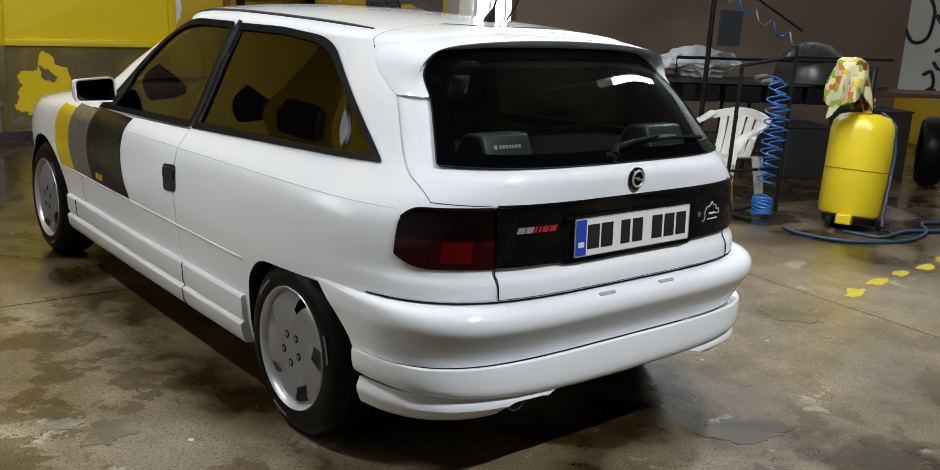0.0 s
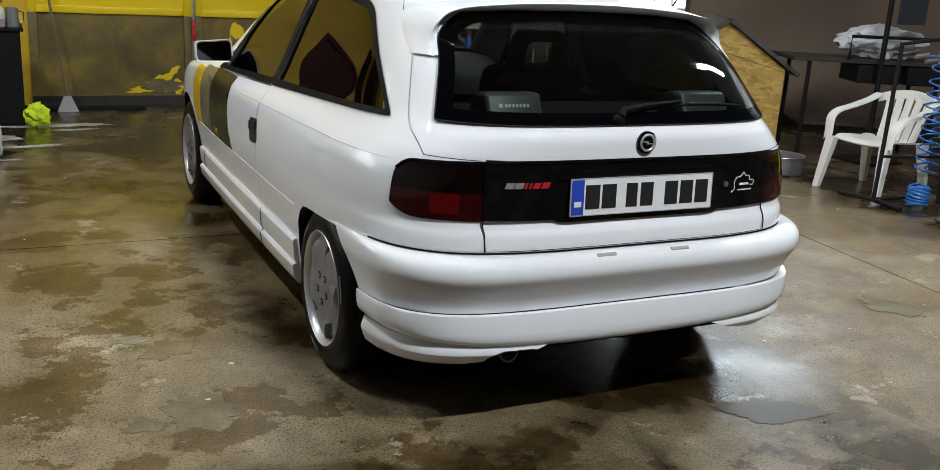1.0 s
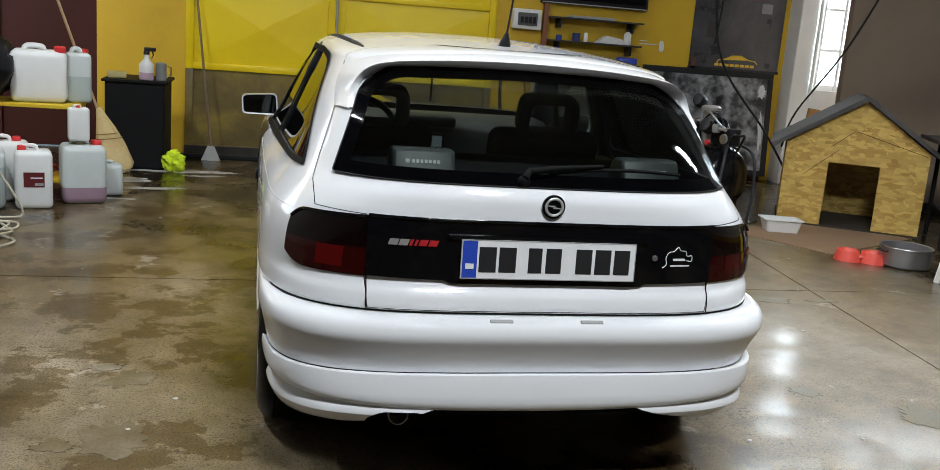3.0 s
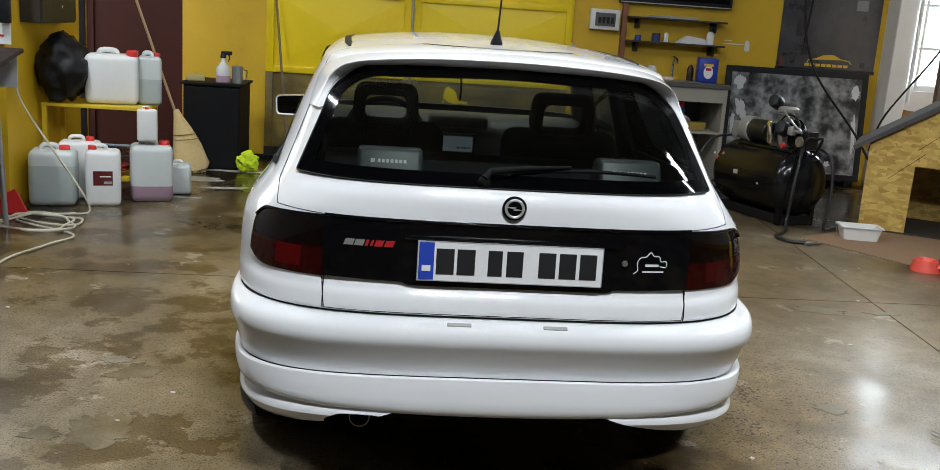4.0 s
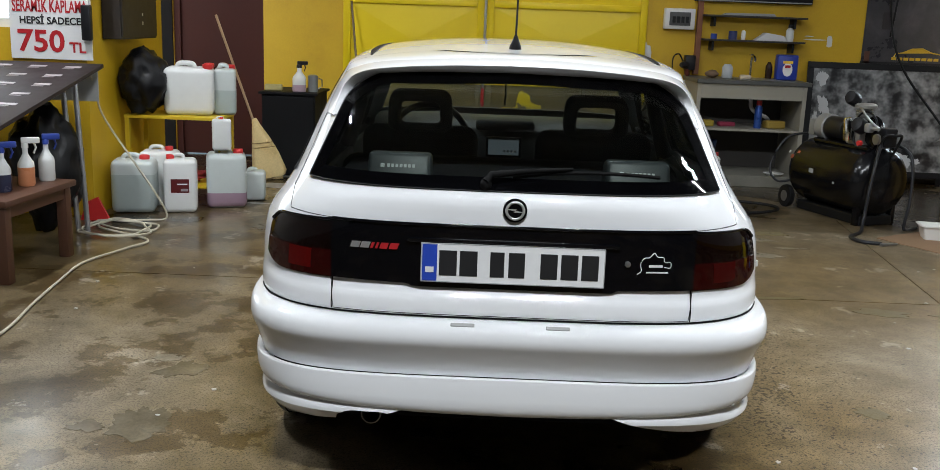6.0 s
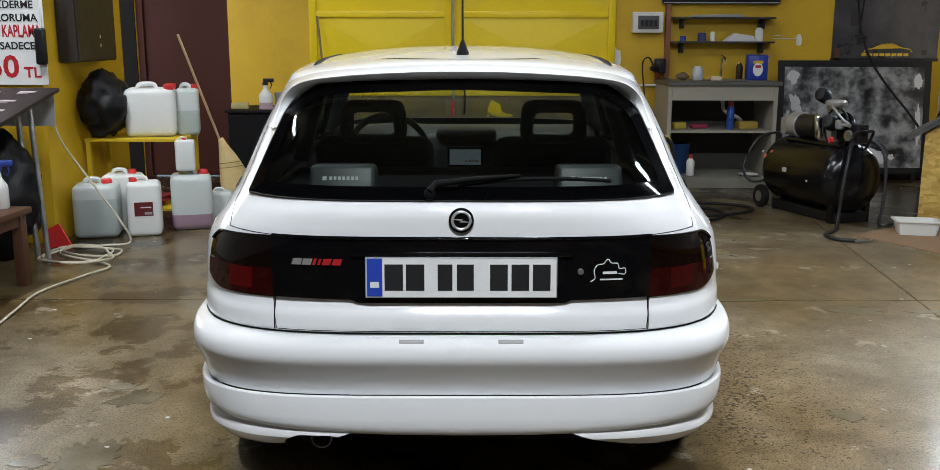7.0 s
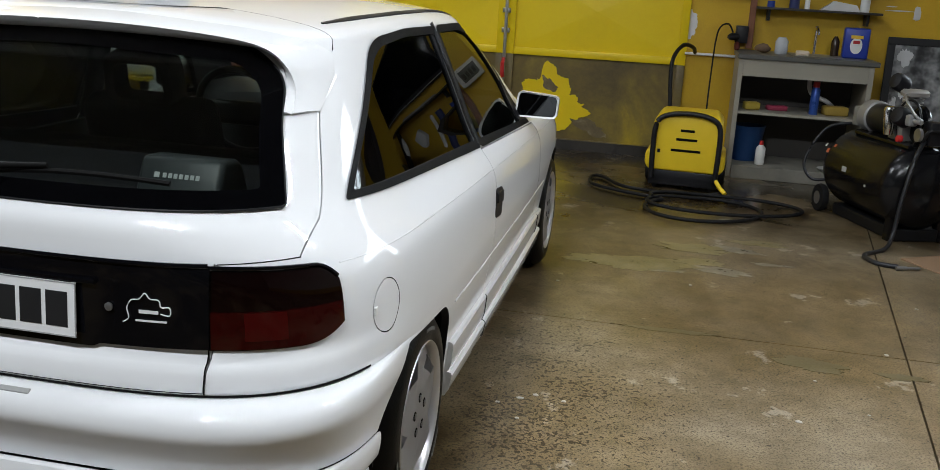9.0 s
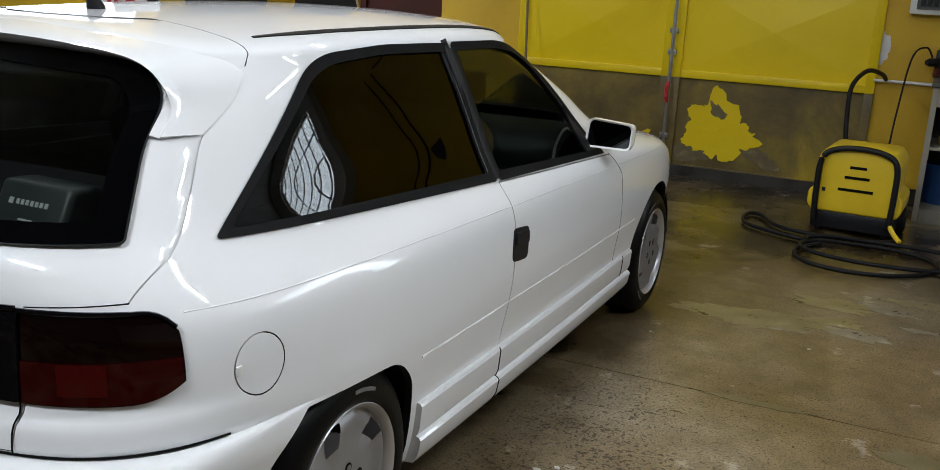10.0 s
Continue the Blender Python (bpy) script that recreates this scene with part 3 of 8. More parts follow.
def roof_z(x, y):
    a = (y - 1.5)
    return 1.333 - (0.037 if a < 0 else 0.075) * a * a - 0.036 * (abs(x) / 0.5) ** 2.4


def barrel(y):
    """The sides draw in slightly towards the nose."""
    return 1 - 0.018 * max(0, (y - 1.7) / 1.5) ** 2 - 0.008 * max(0, (1.5 - y) / 0.8) ** 2


def side_x(y, z):
    """Half width of the shell at y, z."""
    w, r, n = f_half(z), f_rear(z), f_nr(z)
    yc = r + REAR_D
    if y < yc:
        q = min(1.0, (yc - y) / REAR_D)
        return w * barrel(y) * (1 - q ** n) ** (1 / n)
    fy = f_front(z)
    fd = min(f_fd(z), fy - yc - 0.1)
    fc = fy - fd
    if y > fc:
        q = min(1.0, (y - fc) / fd)
        return w * barrel(y) * (1 - q ** 3.2) ** (1 / 3.2)
    return w * barrel(y)


def rear_y(x, z):
    w, r, n = f_half(z) * 0.992, f_rear(z), f_nr(z)
    q = min(1.0, abs(x) / w)
    return r + REAR_D - REAR_D * (1 - q ** n) ** (1 / n)


def front_y(x, z):
    """Where the glass-house front stands at x, z."""
    fd = f_fd(z)
    q = min(0.999, abs(x) / f_half(z))
    return f_front(z) - fd + fd * (1 - q ** 3.2) ** (1 / 3.2)


def contour(z, lift=0.0):
    """Half outline at height z, from the middle of the tail to the middle of the nose."""
    w, r, n, fy = f_half(z), f_rear(z), f_nr(z), f_front(z)
    yc = r + REAR_D
    fd = min(f_fd(z), fy - yc - 0.1)
    fc = fy - fd
    out = []
    for i in range(37):
        a = math.pi / 2 * i / 36
        s, c = math.sin(a), math.cos(a)
        y = yc - REAR_D * c ** (2 / n)
        out.append((w * barrel(y) * s ** (2 / n), y))
    for i in range(1, 40):
        y = yc + (fc - yc) * i / 40
        out.append((w * barrel(y), y))
    for i in range(23):
        a = math.pi / 2 * i / 22
        s, c = math.sin(a), math.cos(a)
        y = fc + fd * s ** (2 / 3.2)
        out.append((w * barrel(y) * c ** (2 / 3.2), y))
    out[0], out[-1] = (0.0, out[0][1]), (0.0, out[-1][1])
    return out


def ring(half, zf):
    full = [(x, y) for x, y in half] + [(-x, y) for x, y in half[-2:0:-1]]
    return [Vector((x, y, zf(x, y))) for x, y in full]


def shell_mesh(thick=0.022):
    bm = bmesh.new()
    levels = [0.20, 0.23, 0.26, 0.30, 0.34, 0.38, 0.42, 0.46, 0.495, 0.505, 0.525, 0.545, 0.561, 0.577, 0.585, 0.595, 0.605, 0.616, 0.626, 0.635, 0.645, 0.66, 0.68, 0.71, 0.74, 0.765, 0.785, 0.80, 0.815, 0.83, 0.845, 0.86, 0.875, 0.89, 0.905, 0.92, 0.935, 0.95, 0.97, 0.99, 1.02, 1.05, 1.08, 1.11, 1.14, 1.17, 1.20, 1.22, 1.24]
    rows = [ring(contour(z), lambda x, y, z=z: z) for z in levels]
    base = contour(1.24)
    cy = 1.25
    for k, (s, b) in enumerate(((0.995, 0.35), (0.982, 0.62), (0.96, 0.84), (0.93, 0.95), (0.89, 1.0), (0.80, 1.0), (0.65, 1.0), (0.45, 1.0), (0.22, 1.0), (0.02, 1.0))):
        half = [(x * s, cy + (y - cy) * s) for x, y in base]
        rows.append(ring(half, lambda x, y, b=b: 1.24 + (roof_z(x, y) - 1.24) * b))
    g = [[bm.verts.new(p) for p in r] for r in rows]
    n = len(g[0])
    for a, b in zip(g, g[1:]):
        for i in range(n):
            bm.faces.new((a[i], a[(i + 1) % n], b[(i + 1) % n], b[i]))
    bm.faces.new(g[-1])
    bm.normal_update()
    if sum(f.normal.z for f in bm.faces if f.calc_center_median().z > 1.28) < 0:
        bmesh.ops.reverse_faces(bm, faces=bm.faces)
        bm.normal_update()
    ins = {v: bm.verts.new(v.co - v.normal * thick) for r in g for v in r}
    for f in list(bm.faces):
        bm.faces.new([ins[v] for v in reversed(f.verts)]).material_index = 1
    for i in range(n):
        a, b = g[0][i], g[0][(i + 1) % n]
        bm.faces.new((b, a, ins[a], ins[b]))
    bmesh.ops.recalc_face_normals(bm, faces=bm.faces)
    me = bpy.data.meshes.new("shell")
    bm.to_mesh(me)
    bm.free()
    me.materials.append(WHITE_PAINT)
    me.materials.append(INTERIOR)
    return me


def carve(me, cutters, op="DIFFERENCE", own=False, lined=0):
    """The mesh cut by (or met with) each solid in turn."""
    for bm in cutters:
        bmesh.ops.recalc_face_normals(bm, faces=bm.faces)
        cm = bpy.data.meshes.new("cutter")
        bm.to_mesh(cm)
        bm.free()
        cm.materials.append(WHITE_PAINT)
        cm.materials.append(INTERIOR)
        for poly in cm.polygons:
            poly.material_index = lined
        ob, c = new("carved", me), new("cutter", cm)
        md = ob.modifiers.new("cut", "BOOLEAN")
        md.object, md.operation, md.solver, md.use_self = c, op, "EXACT", own
        out = bpy.data.meshes.new_from_object(ob.evaluated_get(bpy.context.evaluated_depsgraph_get()))
        bpy.data.objects.remove(ob)
        bpy.data.objects.remove(c)
        bpy.data.meshes.remove(cm)
        me = out
    return me


def keep(name, me, material, parent, label="", smooth=32):
    if len(me.materials) < 2:
        me.materials.clear()
        me.materials.append(material)
    me.shade_smooth()
    me.set_sharp_from_angle(angle=radians(smooth))
    ob = new(name, me)
    ob.parent = parent
    if label:
        ob["label"] = label
    return ob


def arch(y, r, x0=-1.2, x1=1.2):
    return lathed([(r, x0), (r, x1)], 64, pose(0, y, HUBZ, 0, 90, 0))


def arch_rear(d=0.0):
    """The rear wheel opening: flat on top, rounded in front, slanting down behind along the bumper."""
    return prism(grow(rounded([(0.31, -0.1), (0.325, 0.34), (0.345, 0.42), (0.41, 0.490), (0.490, 0.552), (0.86, 0.532), (0.945, 0.45), (0.958, 0.36), (0.962, -0.1)], [0.01, 0.03, 0.03, 0.03, 0.008, 0.06, 0.05, 0.04, 0.01]), d), -1.2, 1.2, "x")


def grow(poly, d):
    """An outline moved outward by d (inward if negative)."""
    n = len(poly)
    area2 = sum(poly[i][0] * poly[(i + 1) % n][1] - poly[(i + 1) % n][0] * poly[i][1] for i in range(n))
    out = []
    for i in range(n):
        p, q, r = Vector(poly[i - 1]), Vector(poly[i]), Vector(poly[(i + 1) % n])
        e1, e2 = (q - p).normalized(), (r - q).normalized()
        n1, n2 = Vector((e1.y, -e1.x)), Vector((e2.y, -e2.x))
        if area2 < 0:
            n1, n2 = -n1, -n2
        b = n1 + n2
        b = b / max(0.35, b.length_squared / 2)
        out.append(tuple(q + b * d))
    return out


def rounded(poly, r, seg=5):
    """Corners of a flat outline rounded by r (one number or one for each corner)."""
    out, n = [], len(poly)
    for i in range(n):
        rr = r[i] if isinstance(r, (list, tuple)) else r
        p, q, s = Vector(poly[i - 1]), Vector(poly[i]), Vector(poly[(i + 1) % n])
        a, b = (p - q), (s - q)
        rr = min(rr, a.length * 0.45, b.length * 0.45)
        a, b = q + a.normalized() * rr, q + b.normalized() * rr
        for k in range(seg + 1):
            t = k / seg
            out.append(tuple((1 - t) ** 2 * a + 2 * t * (1 - t) * q + t * t * b))
    return out


def outline(shape, d=0.0):
    """A shape's corners moved outward by d, then rounded."""
    return rounded(grow(shape[0], d), shape[1])


# outlines: side ones as (y, z), rear ones as (x, z)
QUARTER = ([(0.375, 0.925), (1.478, 0.878), (1.440, 1.242), (1.10, 1.246), (0.86, 1.232), (0.77, 1.205)], [0.015, 0.012, 0.012, 0.05, 0.05, 0.06])
DOORWIN = ([(1.520, 0.876), (2.40, 0.842), (2.02, 1.185), (1.93, 1.222), (1.78, 1.242), (1.482, 1.244)], [0.012, 0.02, 0.05, 0.05, 0.05, 0.012])
REARWIN = ([(-0.597, 0.943), (0.597, 0.943), (0.545, 1.08), (0.515, 1.165), (0.43, 1.222), (0.0, 1.236), (-0.43, 1.222), (-0.515, 1.165), (-0.545, 1.08)], [0.008, 0.008, 0.06, 0.05, 0.06, 0.1, 0.06, 0.05, 0.06])
DOOR = [(1.465, 0.255), (1.50, 0.50), (1.512, 0.70), (1.50, 0.862), (2.47, 0.825), (2.56, 0.74), (2.60, 0.50), (2.60, 0.255)]
FLAP = [(0.362 + 0.060 * math.cos(a), 0.690 + 0.061 * math.sin(a)) for a in np.linspace(0, 2 * math.pi, 40, endpoint=False)]
HATCH = [(-0.512, 0.579), (0.512, 0.579), (0.522, 0.66), (0.524, 0.838), (0.66, 0.842), (0.664, 0.90), (0.595, 1.105), (0.575, 1.17), (0.54, 1.30), (-0.54, 1.30), (-0.575, 1.17), (-0.595, 1.105), (-0.664, 0.90), (-0.66, 0.842), (-0.524, 0.838), (-0.522, 0.66)]

shell = shell_mesh()


def hatch_prism(d):
    """The tail side of the hatch cut, leaning forward with height as the seam does."""
    bm = prism(grow(HATCH, d), -0.3, 0.30, "y")
    for v in bm.verts:
        if v.co.y > 0:
            v.co.y = 0.30 + max(0, v.co.z - 0.90) * 0.92 + d
    return bm


body_me = carve(shell.copy(), [prism(outline(QUARTER, -0.012), -1, 1, "x"), prism(outline(DOORWIN, -0.010), -1, 1, "x"), hatch_prism(0.0012), prism(grow(DOOR, 0.002), -1, 1, "x"), prism(grow(FLAP, 0.0015), 0.2, 1, "x"), prism([(-0.65, 0.93), (0.65, 0.93), (0.525, 1.205), (-0.525, 1.205)], 1.9, 3.2, "y")], lined=1)
body_me = carve(body_me, [arch_rear(), arch(HUB_F, 0.325), prism([(-0.3, 0.0), (0.335, 0.0), (0.335, 0.38), (-0.3, 0.38)], -1, 1, "x")], lined=1)
body = keep("body", body_me, WHITE_PAINT, car)
hatch_me = carve(carve(shell.copy(), [hatch_prism(-0.0012)], "INTERSECT"), [prism(outline(REARWIN, -0.006), -0.3, 0.6, "y")], lined=1)
hatch = keep("hatch", hatch_me, WHITE_PAINT, car, "white tailgate")
for s, nm in ((-1, -1), (1, 1)):
    a, b = (0.3, 1.0) if s > 0 else (-1.0, -0.3)
    dm = carve(carve(shell.copy(), [prism(grow(DOOR, -0.002), a, b, "x")], "INTERSECT"), [prism(outline(DOORWIN, -0.010), -1, 1, "x")], lined=1)
    door = keep("door", dm, WHITE_PAINT, car, "white door with black pull handle")
    if s < 0:
        left_door = door
    else:
        right_door = door
flap_me = carve(shell.copy(), [prism(grow(FLAP, -0.0015), 0.2, 1, "x")], "INTERSECT")
flap = keep("fuel_flap", flap_me, WHITE_PAINT, car, "round white fuel flap")
bpy.data.meshes.remove(shell)

# fuel flap finger notch
part("notch", boxed(0.0, -0.008, -0.010, 0.006, 0.008, 0.010, bevel=0.003, m=Matrix.Translation((side_x(0.308, 0.69) - 0.001, 0.310, 0.690))), WHITE_PLASTIC, flap)


def skin_z(x, y):
    """Height of the roof skin."""
    hit, place, _, _ = body.ray_cast(Vector((x, y, 2.0)), Vector((0, 0, -1)))
    return place.z if hit and place.z > 1.15 else roof_z(x, y)


bpy.context.view_layer.update()


def side_pt(y, z, off=0.0, s=1):
    """A point on the side of the shell, off it by a little."""
    e = 0.01
    x = side_x(y, z)
    n = Vector((1, -(side_x(y + e, z) - side_x(y - e, z)) / (2 * e), -(side_x(y, z + e) - side_x(y, z - e)) / (2 * e))).normalized()
    p = Vector((x, y, z)) + n * off
    return Vector((s * p.x, p.y, p.z))


def rear_pt(x, z, off=0.0):
    e = 0.01
    y = rear_y(x, z)
    n = Vector(((rear_y(x + e, z) - rear_y(x - e, z)) / (2 * e), -1, (rear_y(x, z + e) - rear_y(x, z - e)) / (2 * e))).normalized()
    return Vector((x, y, z)) + n * off


def pane_mesh(poly, fn, thick=0.004, n=26, off=0.002):
    """A pane over an outline: rows between its lower and upper edge, laid on the shell."""
    a0, a1 = min(p[0] for p in poly), max(p[0] for p in poly)
    rows = []
    m = len(poly)

    def span(a):
        zs = []
        for i in range(m):
            (ax, az), (bx, bz) = poly[i], poly[(i + 1) % m]
            if (ax - a) * (bx - a) <= 0 and ax != bx:
                zs.append(az + (bz - az) * (a - ax) / (bx - ax))
        return (min(zs), max(zs))
    e = (a1 - a0) * 0.001
    cols = sorted({a0 + e, a1 - e, *[a0 + e + (a1 - a0 - 2 * e) * i / 40 for i in range(41)], *[min(max(p[0], a0 + e), a1 - e) for p in poly]})
    for a in cols:
        lo, hi = span(a)
        rows.append([fn(a, lo + (hi - lo) * k / 14, off) for k in range(15)])
    am = (a0 + a1) / 2
    lo, hi = span(am)
    return sheet(rows, thick, fn(am, (lo + hi) / 2, 0.05) - fn(am, (lo + hi) / 2, 0.0))


def rim_tube(poly, fn, r, off, parent, name, mat, label="", flat=None):
    pts = []
    m = len(poly)
    for i in range(m):
        p, q = Vector(poly[i]), Vector(poly[(i + 1) % m])
        k = max(1, int((q - p).length / 0.04))
        for j in range(k):
            t = p + (q - p) * j / k
            pts.append(fn(t.x, t.y, off))
    return part(name, tubed(pts, r, 6, closed=True), mat, parent, label, smooth=50)


def band(poly, w_out, w_in, fn, off, parent, name, mat, label="", thick=0.004):
    """A flat band along an outline, laid on the shell."""
    a, b = outline(poly, w_out), outline(poly, -w_in)
    rows = [[], []]
    m = len(a)
    for i in range(m):
        j = (i + 1) % m
        k = max(1, int((Vector(a[j]) - Vector(a[i])).length / 0.025))
        for q in range(k):
            for r, src in zip(rows, (a, b)):
                r.append(fn(src[i][0] + (src[j][0] - src[i][0]) * q / k, src[i][1] + (src[j][1] - src[i][1]) * q / k, off))
    for r in rows:
        r.append(r[0].copy())
    bm = bmesh.new()
    top = [[bm.verts.new(p) for p in r] for r in rows]
    n = len(rows[0])
    for i in range(n - 1):
        bm.faces.new((top[0][i], top[0][i + 1], top[1][i + 1], top[1][i]))
    bmesh.ops.solidify(bm, geom=list(bm.faces), thickness=thick)
    bmesh.ops.recalc_face_normals(bm, faces=bm.faces)
    return part(name, bm, mat, parent, label, smooth=40)


for s in (-1, 1):
    def on_side(y, z, off, s=s):
        return side_pt(y, z, off, s)
    dr = left_door if s < 0 else right_door
    part("quarter_window", pane_mesh(outline(QUARTER), on_side, off=-0.006), GLASS_SIDE, car, "tinted quarter window", smooth=60)
    part("door_window", pane_mesh(outline(DOORWIN), on_side, off=-0.006), GLASS_DOOR, dr, "tinted door window", smooth=60)
    band(QUARTER, 0.012, 0.014, on_side, 0.004, car, "window_seal", BLACK_RUBBER, "black rubber window seal")
    band(DOORWIN, 0.012, 0.014, on_side, 0.004, dr, "window_seal", BLACK_RUBBER, "black rubber window seal")
    part("pillar_cover", pane_mesh([(1.486, 0.872), (1.512, 0.871), (1.476, 1.236), (1.450, 1.237)], on_side, thick=0.004, off=0.0052), BLACK_RUBBER, car, "black pillar cover", smooth=50)
    part("corner_trim", pane_mesh([(2.27, 0.858), (2.385, 0.850), (2.19, 1.022)], on_side, thick=0.006, off=0.002), BLACK_PLASTIC, dr, "black mirror corner", smooth=50)
    # pull handle: dark recess with a flap
    hp = rounded([(1.488, 0.632), (1.600, 0.622), (1.606, 0.722), (1.494, 0.732)], 0.022)
    part("handle", pane_mesh(hp, on_side, thick=0.006, off=0.003), BLACK_PLASTIC, dr, "black plastic pull handle", smooth=50)
    part("handle_flap", pane_mesh(rounded([(1.500, 0.680), (1.594, 0.674), (1.594, 0.712), (1.500, 0.718)], 0.01), on_side, thick=0.012, off=0.010), BLACK_PLASTIC, dr, smooth=50)
    # black strip in the roof channel
    rows = []
    for i in range(30):
        y = 0.71 + 1.22 * i / 29
        xo = 0.492 + 0.03 * math.sin(min(1, i / 18) * math.pi / 2)
        wd = 0.012 * min(1.0, (i + 2) / 6)
        rows.append([Vector((s * (xo - wd), y, skin_z(s * (xo - wd), y) + 0.003)), Vector((s * (xo + wd), y, skin_z(s * (xo + wd), y) + 0.003))][::s])
    part("roof_strip", sheet(rows, 0.006), BLACK_RUBBER, car, "black rubber roof strip", smooth=40)
    # side crease and low moulding edge
    for nm, zf, y0, y1, r in (("crease", lambda y: 0.822 - 0.017 * y, 0.23, 3.25, 0.0022), ("moulding", lambda y: 0.505, 0.97, 2.82, 0.0045)):
        part(nm, tubed([on_side(y0 + (y1 - y0) * i / 60, zf(y0 + (y1 - y0) * i / 60), -0.001) for i in range(61)], r, 6), WHITE_PAINT, car, smooth=60)

part("rear_window", pane_mesh(outline(REARWIN), rear_pt, off=0.001), GLASS_CAR, hatch, "tinted rear window", smooth=60)
band(REARWIN, 0.010, 0.024, rear_pt, 0.003, hatch, "window_band", BLACK_GLOSS, "black window border", thick=0.003)
rim_tube(outline(REARWIN, 0.010), rear_pt, 0.0025, 0.002, hatch, "window_seal", BLACK_RUBBER)

# windscreen
ws = []
for i in range(25):
    u = -1 + 2 * i / 24
    ws.append([])
    for k in range(11):
        z = 0.915 + (1.222 - 0.915) * k / 10
        x = u * (0.665 - 0.125 * k / 10)
        ws[-1].append(Vector((x, front_y(x, z) - 0.012, z)))
part("windscreen", sheet(ws, 0.004), GLASS_CAR, car, "tinted windscreen", smooth=60)

# tail lamps and dark panel
PANEL = rounded([(-0.520, 0.668), (-0.30, 0.664), (-0.285, 0.655), (0.285, 0.655), (0.30, 0.664), (0.520, 0.668), (0.520, 0.836), (-0.520, 0.836)], 0.006, 2)
panel = part("tail_panel", pane_mesh(PANEL, rear_pt, thick=0.012, off=0.008), BLACK_GLOSS, hatch, "gloss black panel between the tail lamps", smooth=50)
part("panel_lip", tubed([rear_pt(-0.515 + 1.03 * i / 40, 0.838, 0.009) for i in range(41)], 0.005, 6), BLACK_GLOSS, hatch, smooth=60)


def wrap_pt(u, z, off, s):
    """Round the tail corner: u runs from the inner lamp edge (0) to its outer end (1)."""
    w, r, n = f_half(z), f_rear(z), f_nr(z)
    def at(a, zz):
        w, r, n = f_half(zz), f_rear(zz), f_nr(zz)
        y = r + REAR_D - REAR_D * math.cos(a) ** (2 / n)
        return Vector((w * barrel(y) * math.sin(a) ** (2 / n), y, zz))
    a0 = math.asin((0.523 / (f_half(0.75) * 0.992)) ** (n / 2))
    a1 = math.acos(((REAR_D - 0.20) / REAR_D) ** (n / 2))
    a = a0 + (a1 - a0) * u
    p = at(a, z)
    tu, tz = at(a + 0.02, z) - at(a - 0.02, z), at(a, z + 0.01) - at(a, z - 0.01)
    nn = tu.cross(tz).normalized()
    if nn.y > 0.3 or nn.x < 0:
        nn = -nn
    p = p + nn * off
    return Vector((s * p.x, p.y, p.z))


for s in (-1, 1):
    lamp = part("tail_lamp", sheet([[wrap_pt(u, z, 0.004, s) for z in np.linspace(0.664 + 0.034 * max(0, (u - 0.6) / 0.4) ** 2.5, 0.832 - 0.012 * u - 0.03 * max(0, (u - 0.8) / 0.2) ** 3, 14)][::s] for u in np.linspace(0.0, 1.0 , 30)], 0.012, (s * 0.6, -1, 0)), LAMP_DARK, car, "smoked dark red tail lamp", smooth=50)
    red = [[wrap_pt(u, z, 0.0065, s) for z in np.linspace(0.667 + 0.034 * max(0, (u - 0.6) / 0.4) ** 2.5, 0.744, 8)][::s] for u in np.linspace(0.01, 0.985, 28)]
    part("red_lens", sheet(red, 0.002, (s * 0.6, -1, 0)), LAMP_RED, lamp, "dark red lower lens", smooth=50)
    part("fog_lens", sheet([[wrap_pt(u, z, 0.0075, s) for z in np.linspace(0.684, 0.742, 6)][::s] for u in np.linspace(0.22, 0.52, 14)], 0.0008, (s * 0.6, -1, 0)), plain("red fog lens" if s < 0 else "dull red reversing lens", (0.085, 0.002, 0.002) if s < 0 else (0.045, 0.002, 0.002), 0.1, vary=0.3, scale=90, spec=0.3), lamp, "bright red fog lamp lens" if s < 0 else "dull red inner lens", smooth=50)
    part("lamp_lip", tubed([wrap_pt(u, 0.834 - 0.012 * u - 0.03 * max(0, (u - 0.8) / 0.2) ** 3, 0.006, s) for u in np.linspace(0.0, 0.99, 24)], 0.0045, 6), BLACK_GLOSS, lamp, smooth=60)
    # dark gap at the side of the lamp and the line below it
    part("lamp_gap", tubed([wrap_pt(0.0, z, 0.004, s) + Vector((-s * 0.002, 0, 0)) for z in np.linspace(0.580, 0.668, 16)], 0.0017, 5), UNDER, car)

# number plate: blue band and bars in place of characters
plate = part("number_plate", boxed(-0.26, -0.0015, -0.056, 0.26, 0.0015, 0.056, bevel=0.0012), WHITE_PRINT, hatch, "white number plate with dark bars and a blue band", at=pose(0, -0.006, 0.7315, -3, 0, 0))
part("blue_band", boxed(-0.256, -0.0032, -0.052, -0.214, -0.0016, 0.052), plain("plate blue", (0.02, 0.06, 0.42), 0.4), plate)
part("bar", boxed(-0.247, -0.0044, -0.028, -0.223, -0.0033, -0.012), WHITE_PRINT, plate)
for x0, x1 in ((-0.208, -0.158), (-0.150, -0.100), (-0.064, -0.024), (-0.012, 0.034), (0.078, 0.126), (0.136, 0.184), (0.194, 0.242)):
    part("bar", boxed(x0, -0.0032, -0.036, x1, -0.0016, 0.036, bevel=0.0006), INK, plate)
bm = bmesh.new()
for x0, z0, x1, z1 in ((-0.26, -0.056, 0.26, -0.0535), (-0.26, 0.0535, 0.26, 0.056), (-0.26, -0.056, -0.2575, 0.056), (0.2575, -0.056, 0.26, 0.056)):
    box(bm, x0, -0.0025, z0, x1, -0.0016, z1)
